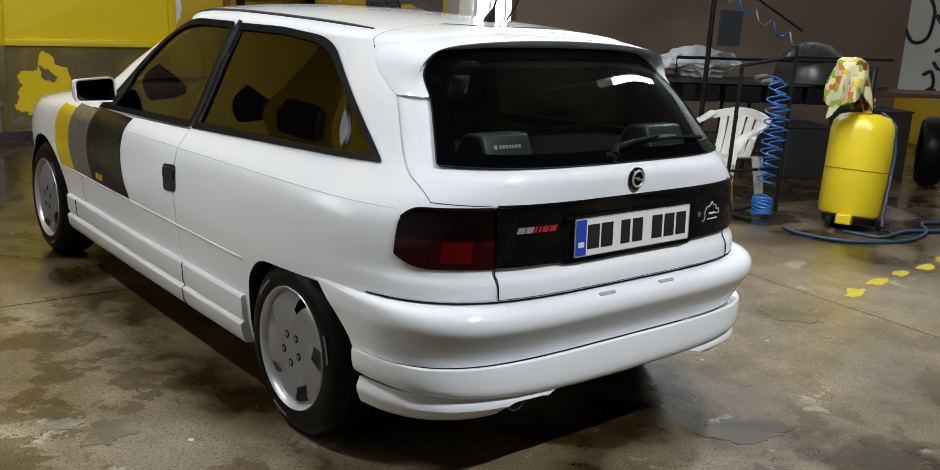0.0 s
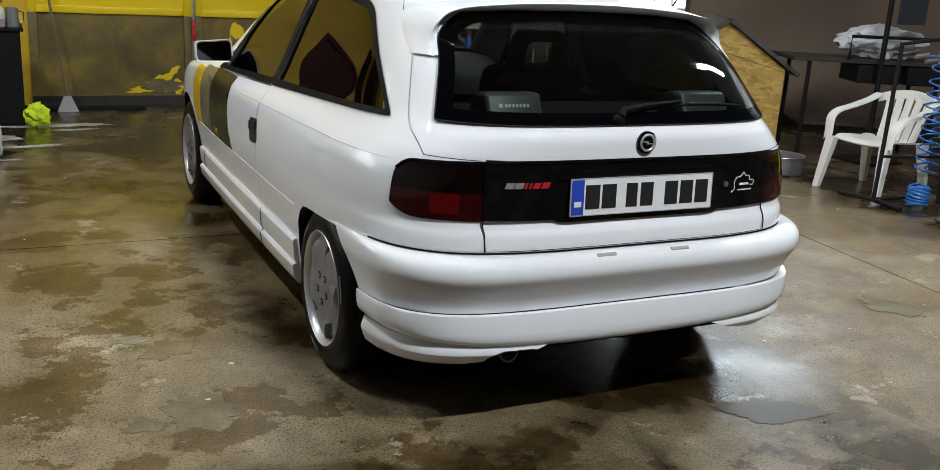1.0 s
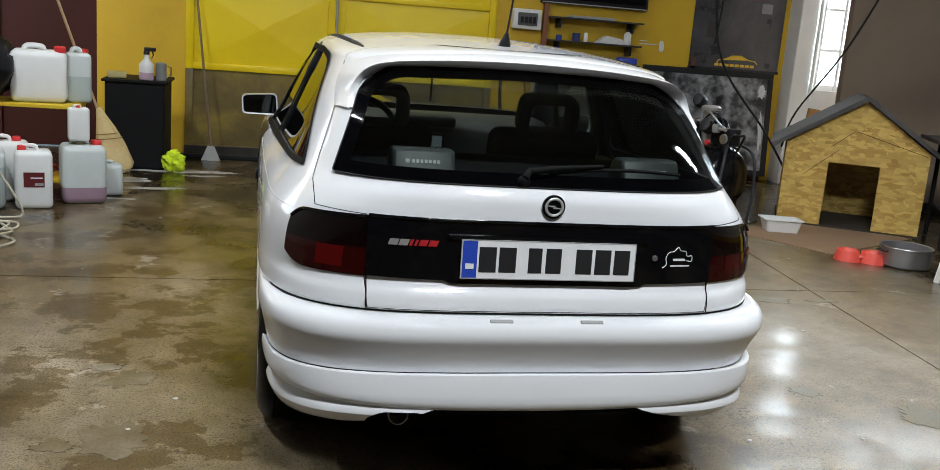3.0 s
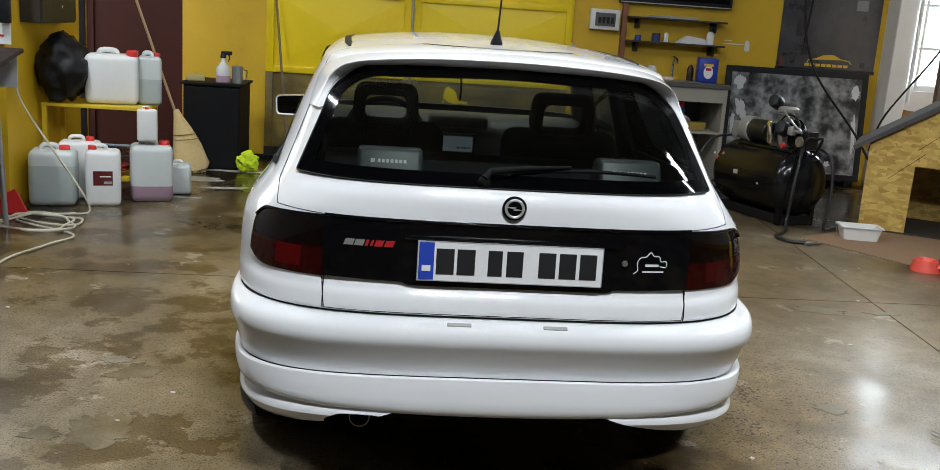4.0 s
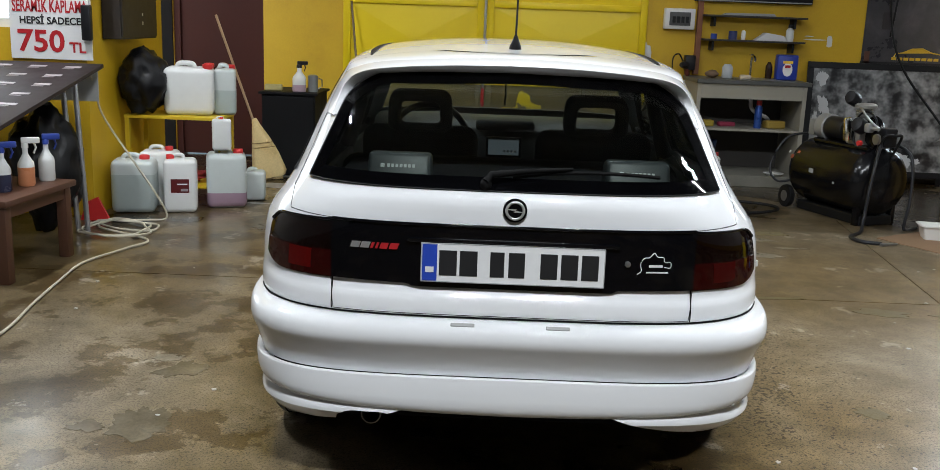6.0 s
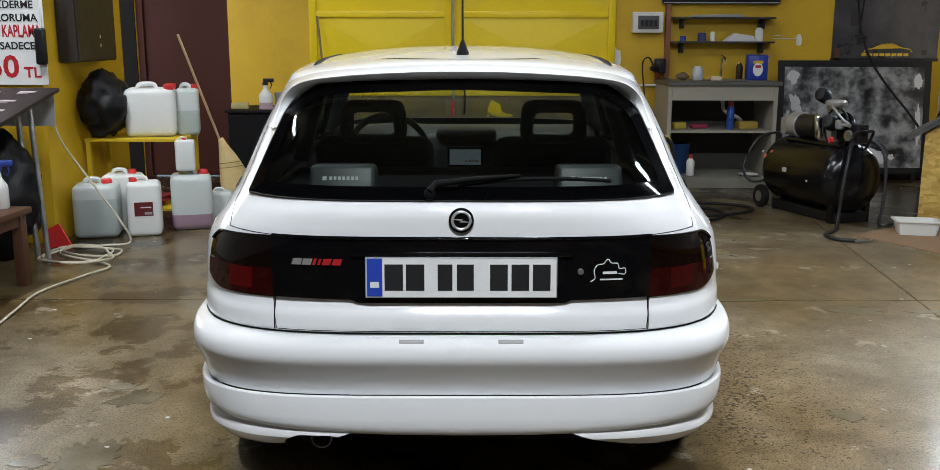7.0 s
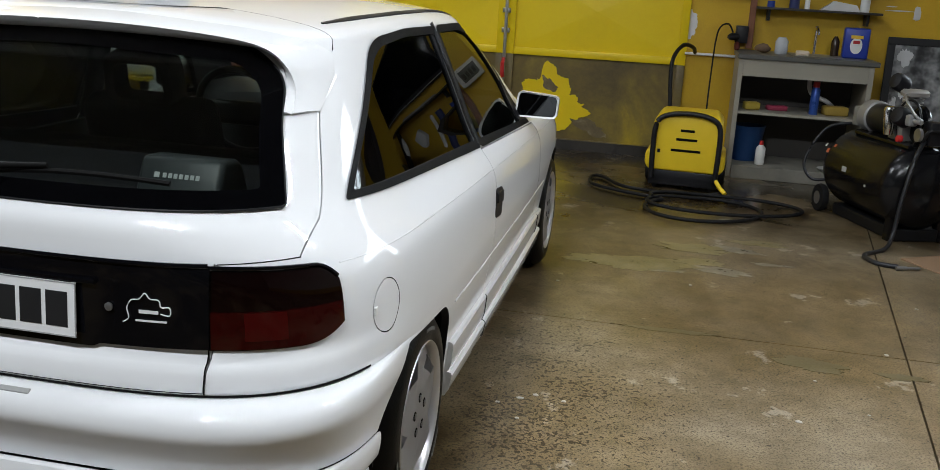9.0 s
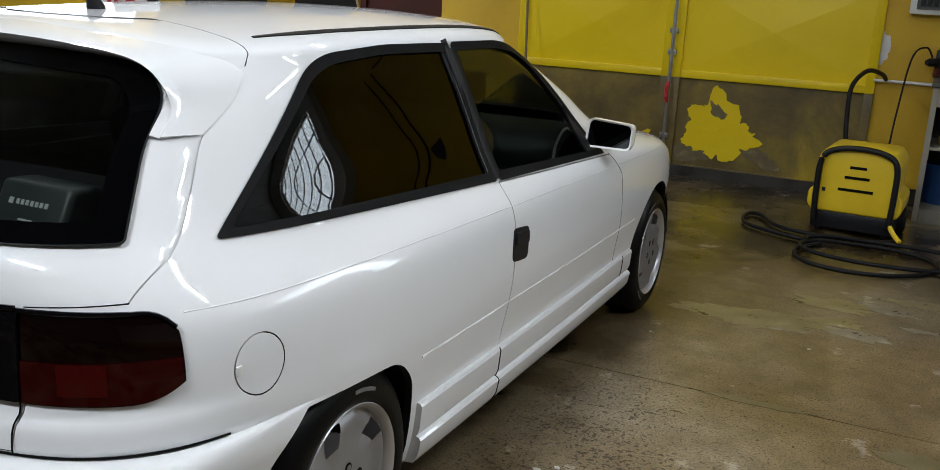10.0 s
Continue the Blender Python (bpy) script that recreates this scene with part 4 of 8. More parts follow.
part("plate_rim", bm, plain("plate rim grey", (0.35, 0.35, 0.35), 0.4), plate)
part("plate_lamp_housing", boxed(-0.30, -0.004, 0.788, 0.30, 0.014, 0.800, bevel=0.003), BLACK_GLOSS, hatch)
# round badge: dark disc, ring and bar
BRIGHT = plain("bright chrome", (0.80, 0.81, 0.82), 0.32, metal=0.8, vary=0.03, rvary=0.04)
bm = lathed([(0.034, 0.0), (0.034, 0.006), (0.031, 0.009)], 36)
badge = part("badge", bm, BLACK_GLOSS, hatch, "round black badge with chrome ring", smooth=40, at=pose(0, rear_y(0, 0.887) - 0.001, 0.887, 90, 0, 0))
rp = [Vector((0.024 * math.cos(a), 0.024 * math.sin(a), 0.0095)) for a in np.linspace(0, 2 * math.pi, 40, endpoint=False)]
part("badge_ring", tubed(rp, 0.0040, 8, closed=True), BRIGHT, badge, smooth=60)
part("badge_bar", prism([(-0.030, 0.0045), (0.004, 0.0045), (0.001, 0.0005), (0.030, -0.0045), (-0.004, -0.0045), (-0.001, -0.0005)], 0.009, 0.0118, "z"), BRIGHT, badge)
# model badge as plain slanted shapes
for x0, x1, mt in ((-0.462, -0.437, BRIGHT), (-0.434, -0.409, BRIGHT), (-0.405, -0.397, RED_PRINT), (-0.391, -0.384, RED_PRINT), (-0.379, -0.357, RED_PRINT), (-0.352, -0.328, RED_PRINT)):
    pts = [(x0, 0.762), (x1, 0.762), (x1 + 0.006, 0.779), (x0 + 0.006, 0.779)]
    part("model_badge", pane_mesh(pts, rear_pt, thick=0.003, off=0.0125), mt, hatch)
# sticker outline, lock
st = [(0.352, 0.716), (0.364, 0.726), (0.361, 0.746), (0.370, 0.763), (0.386, 0.766), (0.398, 0.779), (0.408, 0.768), (0.425, 0.766), (0.430, 0.752), (0.446, 0.752), (0.446, 0.736), (0.428, 0.738)]
part("sticker", tubed([rear_pt(v.x, v.y, 0.0105) for v in spline([(a, b, 0) for a, b in st], 4)], 0.0014, 5), WHITE_PRINT, hatch, "white outline sticker")
part("sticker", pane_mesh([(0.385, 0.737), (0.424, 0.737), (0.424, 0.744), (0.385, 0.744)], rear_pt, thick=0.001, off=0.0112), WHITE_PRINT, hatch)
part("sticker", pane_mesh([(0.378, 0.720), (0.440, 0.720), (0.440, 0.724), (0.378, 0.724)], rear_pt, thick=0.001, off=0.0112), WHITE_PRINT, hatch)
part("lock", lathed([(0.0085, 0), (0.0085, 0.004), (0.006, 0.005)], 16, pose(0.325, rear_y(0.325, 0.745) - 0.010, 0.745, 90, 0, 0)), STEEL, hatch, smooth=40)

# rear wiper
wp = rear_pt(-0.085, 0.945, 0.012)
bm = lathed([(0.017, -0.010), (0.016, 0.008), (0.009, 0.016)], 20, Matrix.Translation(wp) @ pose(0, 0, 0, 70, 0, 0))
arm = [rear_pt(-0.085, 0.945, 0.026), rear_pt(-0.070, 0.960, 0.030), rear_pt(0.02, 0.972, 0.026), rear_pt(0.16, 0.985, 0.020)]
tube(bm, arm, 0.008, 8, radii=[0.012, 0.011, 0.008, 0.005])
wiper = part("wiper", bm, UNDER, hatch, "black rear wiper", smooth=50)
bm = tubed([rear_pt(-0.01 + 0.42 * i / 14, 0.978 - 0.012 * (2 * i / 14 - 1) ** 2 + 0.008 * i / 14, 0.010) for i in range(15)], 0.006, 6)
part("wiper_blade", bm, UNDER, wiper, smooth=50)

# aerial
bm = lathed([(0.022, -0.004), (0.020, 0.010), (0.011, 0.034), (0.006, 0.05)], 16, pose(0, 0.73, roof_z(0, 0.73), 25, 0, 0))
b0 = Vector((0, 0.73, roof_z(0, 0.73)))
tube(bm, [b0 + Vector((0, -0.017, 0.04)), b0 + Vector((0, -0.17, 0.40))], 0.003, 8, radii=[0.004, 0.002])
part("aerial", bm, BLACK_RUBBER, car, "black whip aerial", smooth=50)

# roof-edge spoiler framing the rear window
edge = [(-0.566, rear_y(0.566, 1.103) - 0.012, 1.103), (-0.556, rear_y(0.556, 1.15) - 0.034, 1.150), (-0.532, 0.382, 1.200), (-0.482, 0.377, 1.235), (-0.38, 0.376, 1.252), (-0.2, 0.372, 1.264), (0.0, 0.370, 1.268)]
back = [(-0.600, rear_y(0.600, 1.103) - 0.003, 1.103), (-0.592, rear_y(0.592, 1.155) - 0.002, 1.155), (-0.572, rear_y(0.572, 1.205) + 0.001, 1.207), (-0.537, 0.655, 1.247), (-0.45, 0.68, 1.274), (-0.22, 0.68, 1.298), (0.0, 0.68, 1.305)]
root = [tuple(rear_pt(x, z, 0.005)) for x, z in ((-0.548, 1.103), (-0.532, 1.150), (-0.506, 1.188), (-0.455, 1.219), (-0.37, 1.2305), (-0.2, 1.238), (0.0, 1.241))]
mirrored = lambda pts: pts + [(-x, y, z) for x, y, z in pts[-2::-1]]
E1, B1, R1 = (spline(mirrored(p), 6) for p in (edge, back, root))
rows = []
for e, b, r in zip(E1, B1, R1):
    mid = (e + b) / 2
    k = min(1.0, max(0.0, (abs(mid.x) - 0.36) / 0.20))
    k = k * k * (3 - 2 * k)
    out = Vector((math.copysign(0.9 * k, mid.x), -0.25 - 0.3 * k, 1.0 - 0.55 * k)).normalized() * (1.0 - 0.62 * k)
    rows.append([b - out * 0.004, b + (mid - b) * 0.5 + out * 0.006, mid + out * 0.009, e + (mid - e) * 0.4 + out * 0.0075, e + (mid - e) * 0.12 + out * 0.004, e + (mid - e) * 0.03 + out * 0.0015, e, e + (r - e) * 0.12 + Vector((0, 0, -0.003)), e + (r - e) * 0.6, r, r + Vector((0, 0.012, -0.002))])
bm = sheet(rows)
bm.verts.ensure_lookup_table()
for r in (bm.verts[:11], bm.verts[-11:]):
    bm.faces.new(list(r))
bmesh.ops.recalc_face_normals(bm, faces=bm.faces)
part("spoiler", bm, WHITE_PAINT, hatch, "white roof-edge spoiler", smooth=50)

# bumper: shell of outlines that bulge beyond the tail, ends at the wheel arches


def bumper_sheet(levels, name, label, y_end=0.66, thick=0.02, drop=None, n=4.6, stop=None):
    """levels: (height, rear y, half width)."""
    bm = bmesh.new()
    rows = []
    for z, r, w in levels:
        half = []
        D = 0.62
        last = math.pi / 2 if stop is None else math.acos(((r + D - stop) / D) ** (n / 2))
        for i in range(37):
            a = last * i / 36
            s, c = math.sin(a), math.cos(a)
            half.append((w * s ** (2 / n), r + D - D * c ** (2 / n)))
        half[0] = (0.0, r)
        if stop is None:
            half += [(w, r + D + (y_end - r - D) * k / 4) for k in range(1, 5)]
        full = [(-x, y) for x, y in half[:0:-1]] + half
        rows.append([Vector((x, y, z + (drop(x, z) if drop else 0))) for x, y in full])
    bm = sheet(rows)
    bm.normal_update()
    mid = [f for f in bm.faces if abs(f.calc_center_median().x) < 0.2]
    if sum(f.normal.y for f in mid) > 0:
        bmesh.ops.reverse_faces(bm, faces=bm.faces)
        bm.normal_update()
    ins = {v: bm.verts.new(v.co - v.normal * thick) for v in list(bm.verts)}
    edges = [e for e in bm.edges if e.is_boundary]
    for f in list(bm.faces):
        bm.faces.new([ins[v] for v in reversed(f.verts)])
    for e in edges:
        f = e.link_faces[0]
        a, b = e.verts
        loop = [l for l in f.loops if l.edge == e][0]
        a, b = loop.vert, loop.link_loop_next.vert
        bm.faces.new((b, a, ins[a], ins[b]))
    bmesh.ops.recalc_face_normals(bm, faces=bm.faces)
    me = bpy.data.meshes.new(name)
    bm.to_mesh(me)
    bm.free()
    return me


UP = [(0.568, 0.0300, 0.786), (0.5685, 0.0040, 0.796), (0.5675, -0.0140, 0.802), (0.564, -0.0300, 0.805), (0.558, -0.0430, 0.807), (0.549, -0.0525, 0.8085), (0.537, -0.0585, 0.809), (0.524, -0.0612, 0.809), (0.512, -0.0612, 0.808), (0.502, -0.0580, 0.8065), (0.492, -0.0525, 0.804), (0.475, -0.0430, 0.800), (0.450, -0.0300, 0.795), (0.420, -0.0160, 0.790), (0.394, -0.0050, 0.786)]
me = carve(bumper_sheet(UP, "bumper", "", thick=0.006), [arch_rear(0.003)], own=True)
bumper = keep("rear_bumper", me, WHITE_PAINT, car, "white rear bumper")


def pipe_cut():
    return prism(rounded([(-0.50, 0.10), (-0.31, 0.10), (-0.31, 0.262), (-0.35, 0.282), (-0.46, 0.282), (-0.50, 0.262)], 0.03), -0.3, 0.3, "y")


LOW = [(0.388, -0.004, 0.782), (0.3945, -0.0150, 0.787), (0.3985, -0.0250, 0.792), (0.3985, -0.0300, 0.795), (0.395, -0.0340, 0.7965), (0.382, -0.0365, 0.797), (0.36, -0.0390, 0.795), (0.335, -0.0415, 0.791), (0.312, -0.0420, 0.786), (0.295, -0.038, 0.780), (0.283, -0.028, 0.771), (0.275, -0.009, 0.755)]


def sweep(x, z):
    """The lower edge rises towards the wheels."""
    return 0.042 * (abs(x) / 0.8) ** 2 * max(0.0, (0.345 - z) / 0.067)


me = bumper_sheet(LOW, "valance", "", drop=sweep, thick=0.006, stop=0.322)
keep("valance", me, WHITE_PAINT, bumper, "white lower bumper valance")
LIP = [(0.312, -0.018, 0.772), (0.292, -0.029, 0.778), (0.282, -0.034, 0.781), (0.272, -0.034, 0.781), (0.262, -0.026, 0.778), (0.246, -0.010, 0.774), (0.231, 0.006, 0.769), (0.224, 0.020, 0.758)]
for s in (-1, 1):
    cutp = prism([(-s * 1.3, 0.0), (s * 0.60, 0.0), (s * 0.60, 0.226), (s * 0.48, 0.244), (s * 0.38, 0.268), (s * 0.30, 0.292), (s * 0.26, 0.40), (-s * 1.3, 0.40)], -0.5, 0.9, "y")
    me = carve(bumper_sheet(LIP, "lip", "", stop=0.315), [cutp, pipe_cut()], own=True)
    keep("bumper_lip", me, WHITE_PAINT, bumper, "white lower bumper lip")
# reflector slots in the top of the bumper, and the faint pressed plate between them
for x in (-0.135, 0.135):
    part("slot", boxed(-0.034, -0.003, -0.006, 0.034, 0.003, 0.006, bevel=0.002, m=pose(x, -0.0400, 0.5600, -52, 0, 0)), plain("grey slot", (0.35, 0.35, 0.34), 0.5), bumper, "grey plastic slot")

# dark joint between the body and the bumper, round the tail from wheel to wheel
joint = [(x, y) for x, y in contour(0.577) if y < 0.30]
part("bumper_gap", tubed([Vector((x, y + 0.0015, 0.5725)) for x, y in [(-x, y) for x, y in joint[:0:-1]] + joint], 0.0024, 6), UNDER, bumper, "dark joint above the bumper", smooth=60)

# tail pipe
bm = lathed([(0.030, 0.0), (0.030, 0.16), (0.027, 0.16), (0.027, 0.02)], 24, pose(-0.40, 0.20, 0.245, 90, 0, 0), cap=False)
part("tail_pipe", bm, STEEL, car, smooth=40)

# side skirts: upper step and lower sill
for s in (-1, 1):
    prof = [(0.372, 0.790), (0.370, 0.806), (0.362, 0.811), (0.30, 0.806), (0.282, 0.800), (0.278, 0.795), (0.274, 0.806), (0.266, 0.811), (0.222, 0.803), (0.200, 0.790), (0.196, 0.765)]
    rows = []
    for i in range(40):
        y = 0.985 + (2.835 - 0.985) * i / 39
        rows.append([Vector((s * x * barrel(y), y, z)) for z, x in prof][::-s])
    bm = sheet(rows)
    n = len(prof)
    vs = list(bm.verts)
    for r in (vs[:n], vs[-n:]):
        bm.faces.new(r)
    bmesh.ops.recalc_face_normals(bm, faces=bm.faces)
    skirt = part("side_skirt", bm, WHITE_PAINT, car, "white side skirt", smooth=30)
    part("skirt_joint", tubed([Vector((s * (x + 0.001) * barrel(1.465), 1.465, z)) for z, x in prof[1:-1]], 0.002, 5), UNDER, skirt)
    part("skirt_joint", tubed([Vector((s * (x + 0.001) * barrel(2.70), 2.70, z)) for z, x in prof[1:5]], 0.002, 5), UNDER, skirt)

# underbody, wheel wells and bulkheads
bm = boxed(-0.56, 0.10, 0.22, 0.56, 3.75, 0.28)
part("underbody", bm, UNDER, car, "dark underbody")
for y in (HUB_R, HUB_F):
    for s in (-1, 1):
        bm = bmesh.new()
        a0, a1 = 0.06, math.pi - 0.06
        rows = []
        for k in range(25):
            a = a0 + (a1 - a0) * k / 24
            rows.append([Vector((s * x, y + 0.338 * math.cos(a), HUBZ + 0.338 * math.sin(a))) for x in (0.52, 0.775)])
        bm = sheet(rows, 0.01)
        v0 = bm.verts.new((s * 0.52, y, HUBZ))
        ring_ = [bm.verts.new((s * 0.52, y + 0.345 * math.cos(a), HUBZ + 0.345 * math.sin(a))) for a in np.linspace(a0, a1, 25)]
        for a, b in zip(ring_, ring_[1:]):
            bm.faces.new((v0, a, b))
        part("wheel_well", bm, UNDER, car)


def make_wheel(m, s):
    """Wheel with its outer face towards +z of its own frame."""
    w = new("wheel")
    w.parent = car
    w.matrix_basis = m
    H = 0.0975
    prof = [(0.193, -H), (0.215, -H - 0.004), (0.250, -H + 0.002), (0.272, -H + 0.018), (0.285, -H + 0.035), (0.288, -0.03), (0.288, 0.03), (0.285, H - 0.035), (0.272, H - 0.018), (0.250, H - 0.002), (0.215, H + 0.004), (0.198, H), (0.193, H - 0.006)]
    tyre = part("tyre", lathed(prof, 64, cap=False), TYRE, w, "black tyre with raised side marks", smooth=40)
    for a0 in (0.3, 2.4, 4.5):
        rows = [[Vector((r * math.cos(a), r * math.sin(a), H + 0.0045 - (r - 0.225) ** 2 * 3)) for r in (0.226, 0.235)] for a in np.linspace(a0, a0 + 0.38, 9)]
        part("mark", sheet(rows, 0.002), plain("tyre letter grey", (0.14, 0.14, 0.14), 0.6), tyre)
    # grooves of the tread
    for z in (-0.045, 0.0, 0.045):
        part("groove", tubed([Vector((0.2885 * math.cos(a), 0.2885 * math.sin(a), z)) for a in np.linspace(0, 2 * math.pi, 48, endpoint=False)], 0.003, 4, closed=True), UNDER, tyre)
    rim = bmesh.new()
    lathe(rim, [(0.196, H - 0.012), (0.200, H - 0.002), (0.197, H + 0.003), (0.190, H - 0.002), (0.183, H - 0.018), (0.180, H - 0.06), (0.176, -H)], 64, cap=False)
    # face disc of five swept vanes, each rising towards a slot near the edge
    rr = [0.020, 0.040, 0.060, 0.080, 0.098, 0.112, 0.124, 0.130, 0.140, 0.150, 0.160, 0.168, 0.173, 0.178, 0.184]
    ks = [0.0, 0.10, 0.20, 0.30, 0.40, 0.48, 0.54, 0.58, 0.60, 0.66, 0.72, 0.78, 0.82, 0.84, 0.90]
    NK = len(ks)

    def spot(r, i):
        k = ks[i % NK]
        a = 2 * math.pi / 5 * (i // NK + k - 2.9 * (r - 0.1))
        z = H - 0.012 + 0.008 * math.cos(min(1, r / 0.184) * math.pi / 2) - 0.010 * max(0, (r - 0.160) / 0.024)
        blade = (k + 0.16) % 1.0 / 0.76 if k <= 0.60 or k >= 0.84 else 1 - (k - 0.60) / 0.24
        z += 0.014 * (blade - 0.55) * min(1, max(0, (r - 0.085) / 0.045)) * max(0, 1 - max(0, r - 0.168) / 0.016)
        return rim.verts.new((r * math.cos(a), r * math.sin(a), z))
    top = [[spot(r, i) for i in range(5 * NK)] for r in rr]
    c = rim.verts.new((0, 0, H - 0.004))
    flat = [rim.faces.new((c, top[0][i], top[0][(i + 1) % (5 * NK)])) for i in range(5 * NK)]
    for q in range(len(rr) - 1):
        for i in range(5 * NK):
            k = ks[i % NK]
            if rr[q] >= 0.1235 and rr[q + 1] <= 0.1735 and 0.595 < k < 0.835:
                continue
            j = (i + 1) % (5 * NK)
            flat.append(rim.faces.new((top[q][i], top[q + 1][i], top[q + 1][j], top[q][j])))
    bmesh.ops.solidify(rim, geom=flat, thickness=0.012)
    part("rim", rim, ALLOY, w, "silver alloy wheel with five holes and swept slots", smooth=38)
    for i in range(5):
        b = 2 * math.pi * (i + 0.25) / 5
        # flat dark disc paints the shaded bolt hole; the head sits on it
        bolt = part("bolt", lathed([(0.013, -0.006), (0.013, 0.0012), (0.0115, 0.0016)], 16, Matrix.Translation((0.048 * math.cos(b), 0.048 * math.sin(b), H - 0.0048))), UNDER, w)
        part("bolt_head", lathed([(0.0085, -0.004), (0.0085, 0.003), (0.006, 0.004)], 6, Matrix.Translation((0.048 * math.cos(b), 0.048 * math.sin(b), H - 0.0048))), STEEL, bolt)
    part("brake_disc", lathed([(0.11, 0.0), (0.11, 0.012), (0.05, 0.02)], 32, Matrix.Translation((0, 0, 0.02))), STEEL, w, smooth=30)
    part("hub_dark", lathed([(0.176, -0.02), (0.176, 0.0)], 32), UNDER, w)
    return w


FACE = 0.803
for y, turn in ((HUB_R, 18), (HUB_F, 50)):
    make_wheel(pose(FACE - 0.0975 - 0.004, y, HUBZ, 0, 90, 0) @ pose(0, 0, 0, 0, 0, turn), 1)
    make_wheel(pose(-FACE + 0.0975 + 0.004, y, HUBZ, 0, -90, 0) @ pose(0, 0, 0, 0, 0, turn), -1)

# door mirrors
for s in (-1, 1):
    dr = left_door if s < 0 else right_door
    bm = bmesh.new()
    pts = rounded([(0.728, 0.868), (0.903, 0.868), (0.908, 0.962), (0.738, 0.975)], 0.022)
    rows = []
    for y, k, dz in ((2.315, 1.0, 0), (2.345, 1.01, 0), (2.375, 0.95, 0), (2.40, 0.78, 0), (2.412, 0.45, 0.0)):
        cx, cz = 0.818, 0.918
        rows.append([Vector((s * (cx + (x - cx) * k), y, cz + (z - cz) * k)) for x, z in pts])
    g = [[bm.verts.new(p) for p in r] for r in rows]
    n = len(pts)
    for a, b in zip(g, g[1:]):
        for i in range(n):
            bm.faces.new((a[i], a[(i + 1) % n], b[(i + 1) % n], b[i]))
    bm.faces.new(g[-1])
    # rim turned inwards, and the dark recess
    inner = [bm.verts.new(Vector((s * (0.818 + (x - 0.818) * 0.92), 2.320, 0.918 + (z - 0.918) * 0.88))) for x, z in pts]
    for i in range(n):
        bm.faces.new((g[0][(i + 1) % n], g[0][i], inner[i], inner[(i + 1) % n]))
    bmesh.ops.recalc_face_normals(bm, faces=bm.faces)
    mir = part("mirror", bm, WHITE_PAINT, dr, "white door mirror", smooth=45)
    gm = prism([(s * (0.818 + (x - 0.818) * 0.92), 0.918 + (z - 0.918) * 0.88) for x, z in pts], 2.325, 2.330, "y")
    part("mirror_glass", gm, plain("mirror glass", (0.09, 0.095, 0.10), 0.03, metal=1.0, vary=0.02, rvary=0.02), mir, "mirror glass")
    part("mirror_foot", tubed([(s * 0.70, 2.385, 0.87), (s * 0.735, 2.38, 0.885), (s * 0.755, 2.375, 0.90)], 0.022, 10), BLACK_PLASTIC, mir, smooth=60)

# coloured stripes on the left flank
STRIPE = {"yellow": plain("yellow decal", (0.75, 0.50, 0.01), 0.25, coat=0.6, vary=0.03), "grey": plain("grey decal", (0.13, 0.125, 0.11), 0.3, coat=0.6, vary=0.03), "dark": plain("dark decal", (0.008, 0.0075, 0.006), 0.3, coat=0.1, spec=0.25, vary=0.05)}


def decal(z0, z1, f0, f1, mat, host, label):
    rows = []
    for i in range(26):
        z = z0 + (z1 - z0) * i / 25
        rows.append([side_pt(f0(z) + (f1(z) - f0(z)) * k / 10, z, 0.0022, -1) for k in range(11)])
    part("decal", sheet(rows, 0.001, (-1, 0, 0)), mat, host, label, smooth=60)


def e0(z):
    return 2.055 - 2.2 * (z - 0.70) ** 2


def e1(z):
    return 2.475 - 3.0 * (z - 0.66) ** 2


def e2(z):
    return 2.735 - 3.2 * (z - 0.65) ** 2


def e3(z):
    return 2.95 - 4.0 * (z - 0.64) ** 2


decal(0.512, 0.835, e0, e1, STRIPE["dark"], left_door, "black flank decal")
decal(0.512, 0.825, e1, e2, STRIPE["grey"], car, "grey flank decal")
decal(0.512, 0.805, e2, e3, STRIPE["yellow"], car, "yellow flank decal")
for i in range(4):
    part("decal", sheet([[side_pt(2.365 - 0.022 * i - a, z, 0.0040, -1) for a in (0.0, 0.014)] for z in (0.530, 0.556)], 0.001, (-1, 0, 0)), STRIPE["yellow"], left_door)

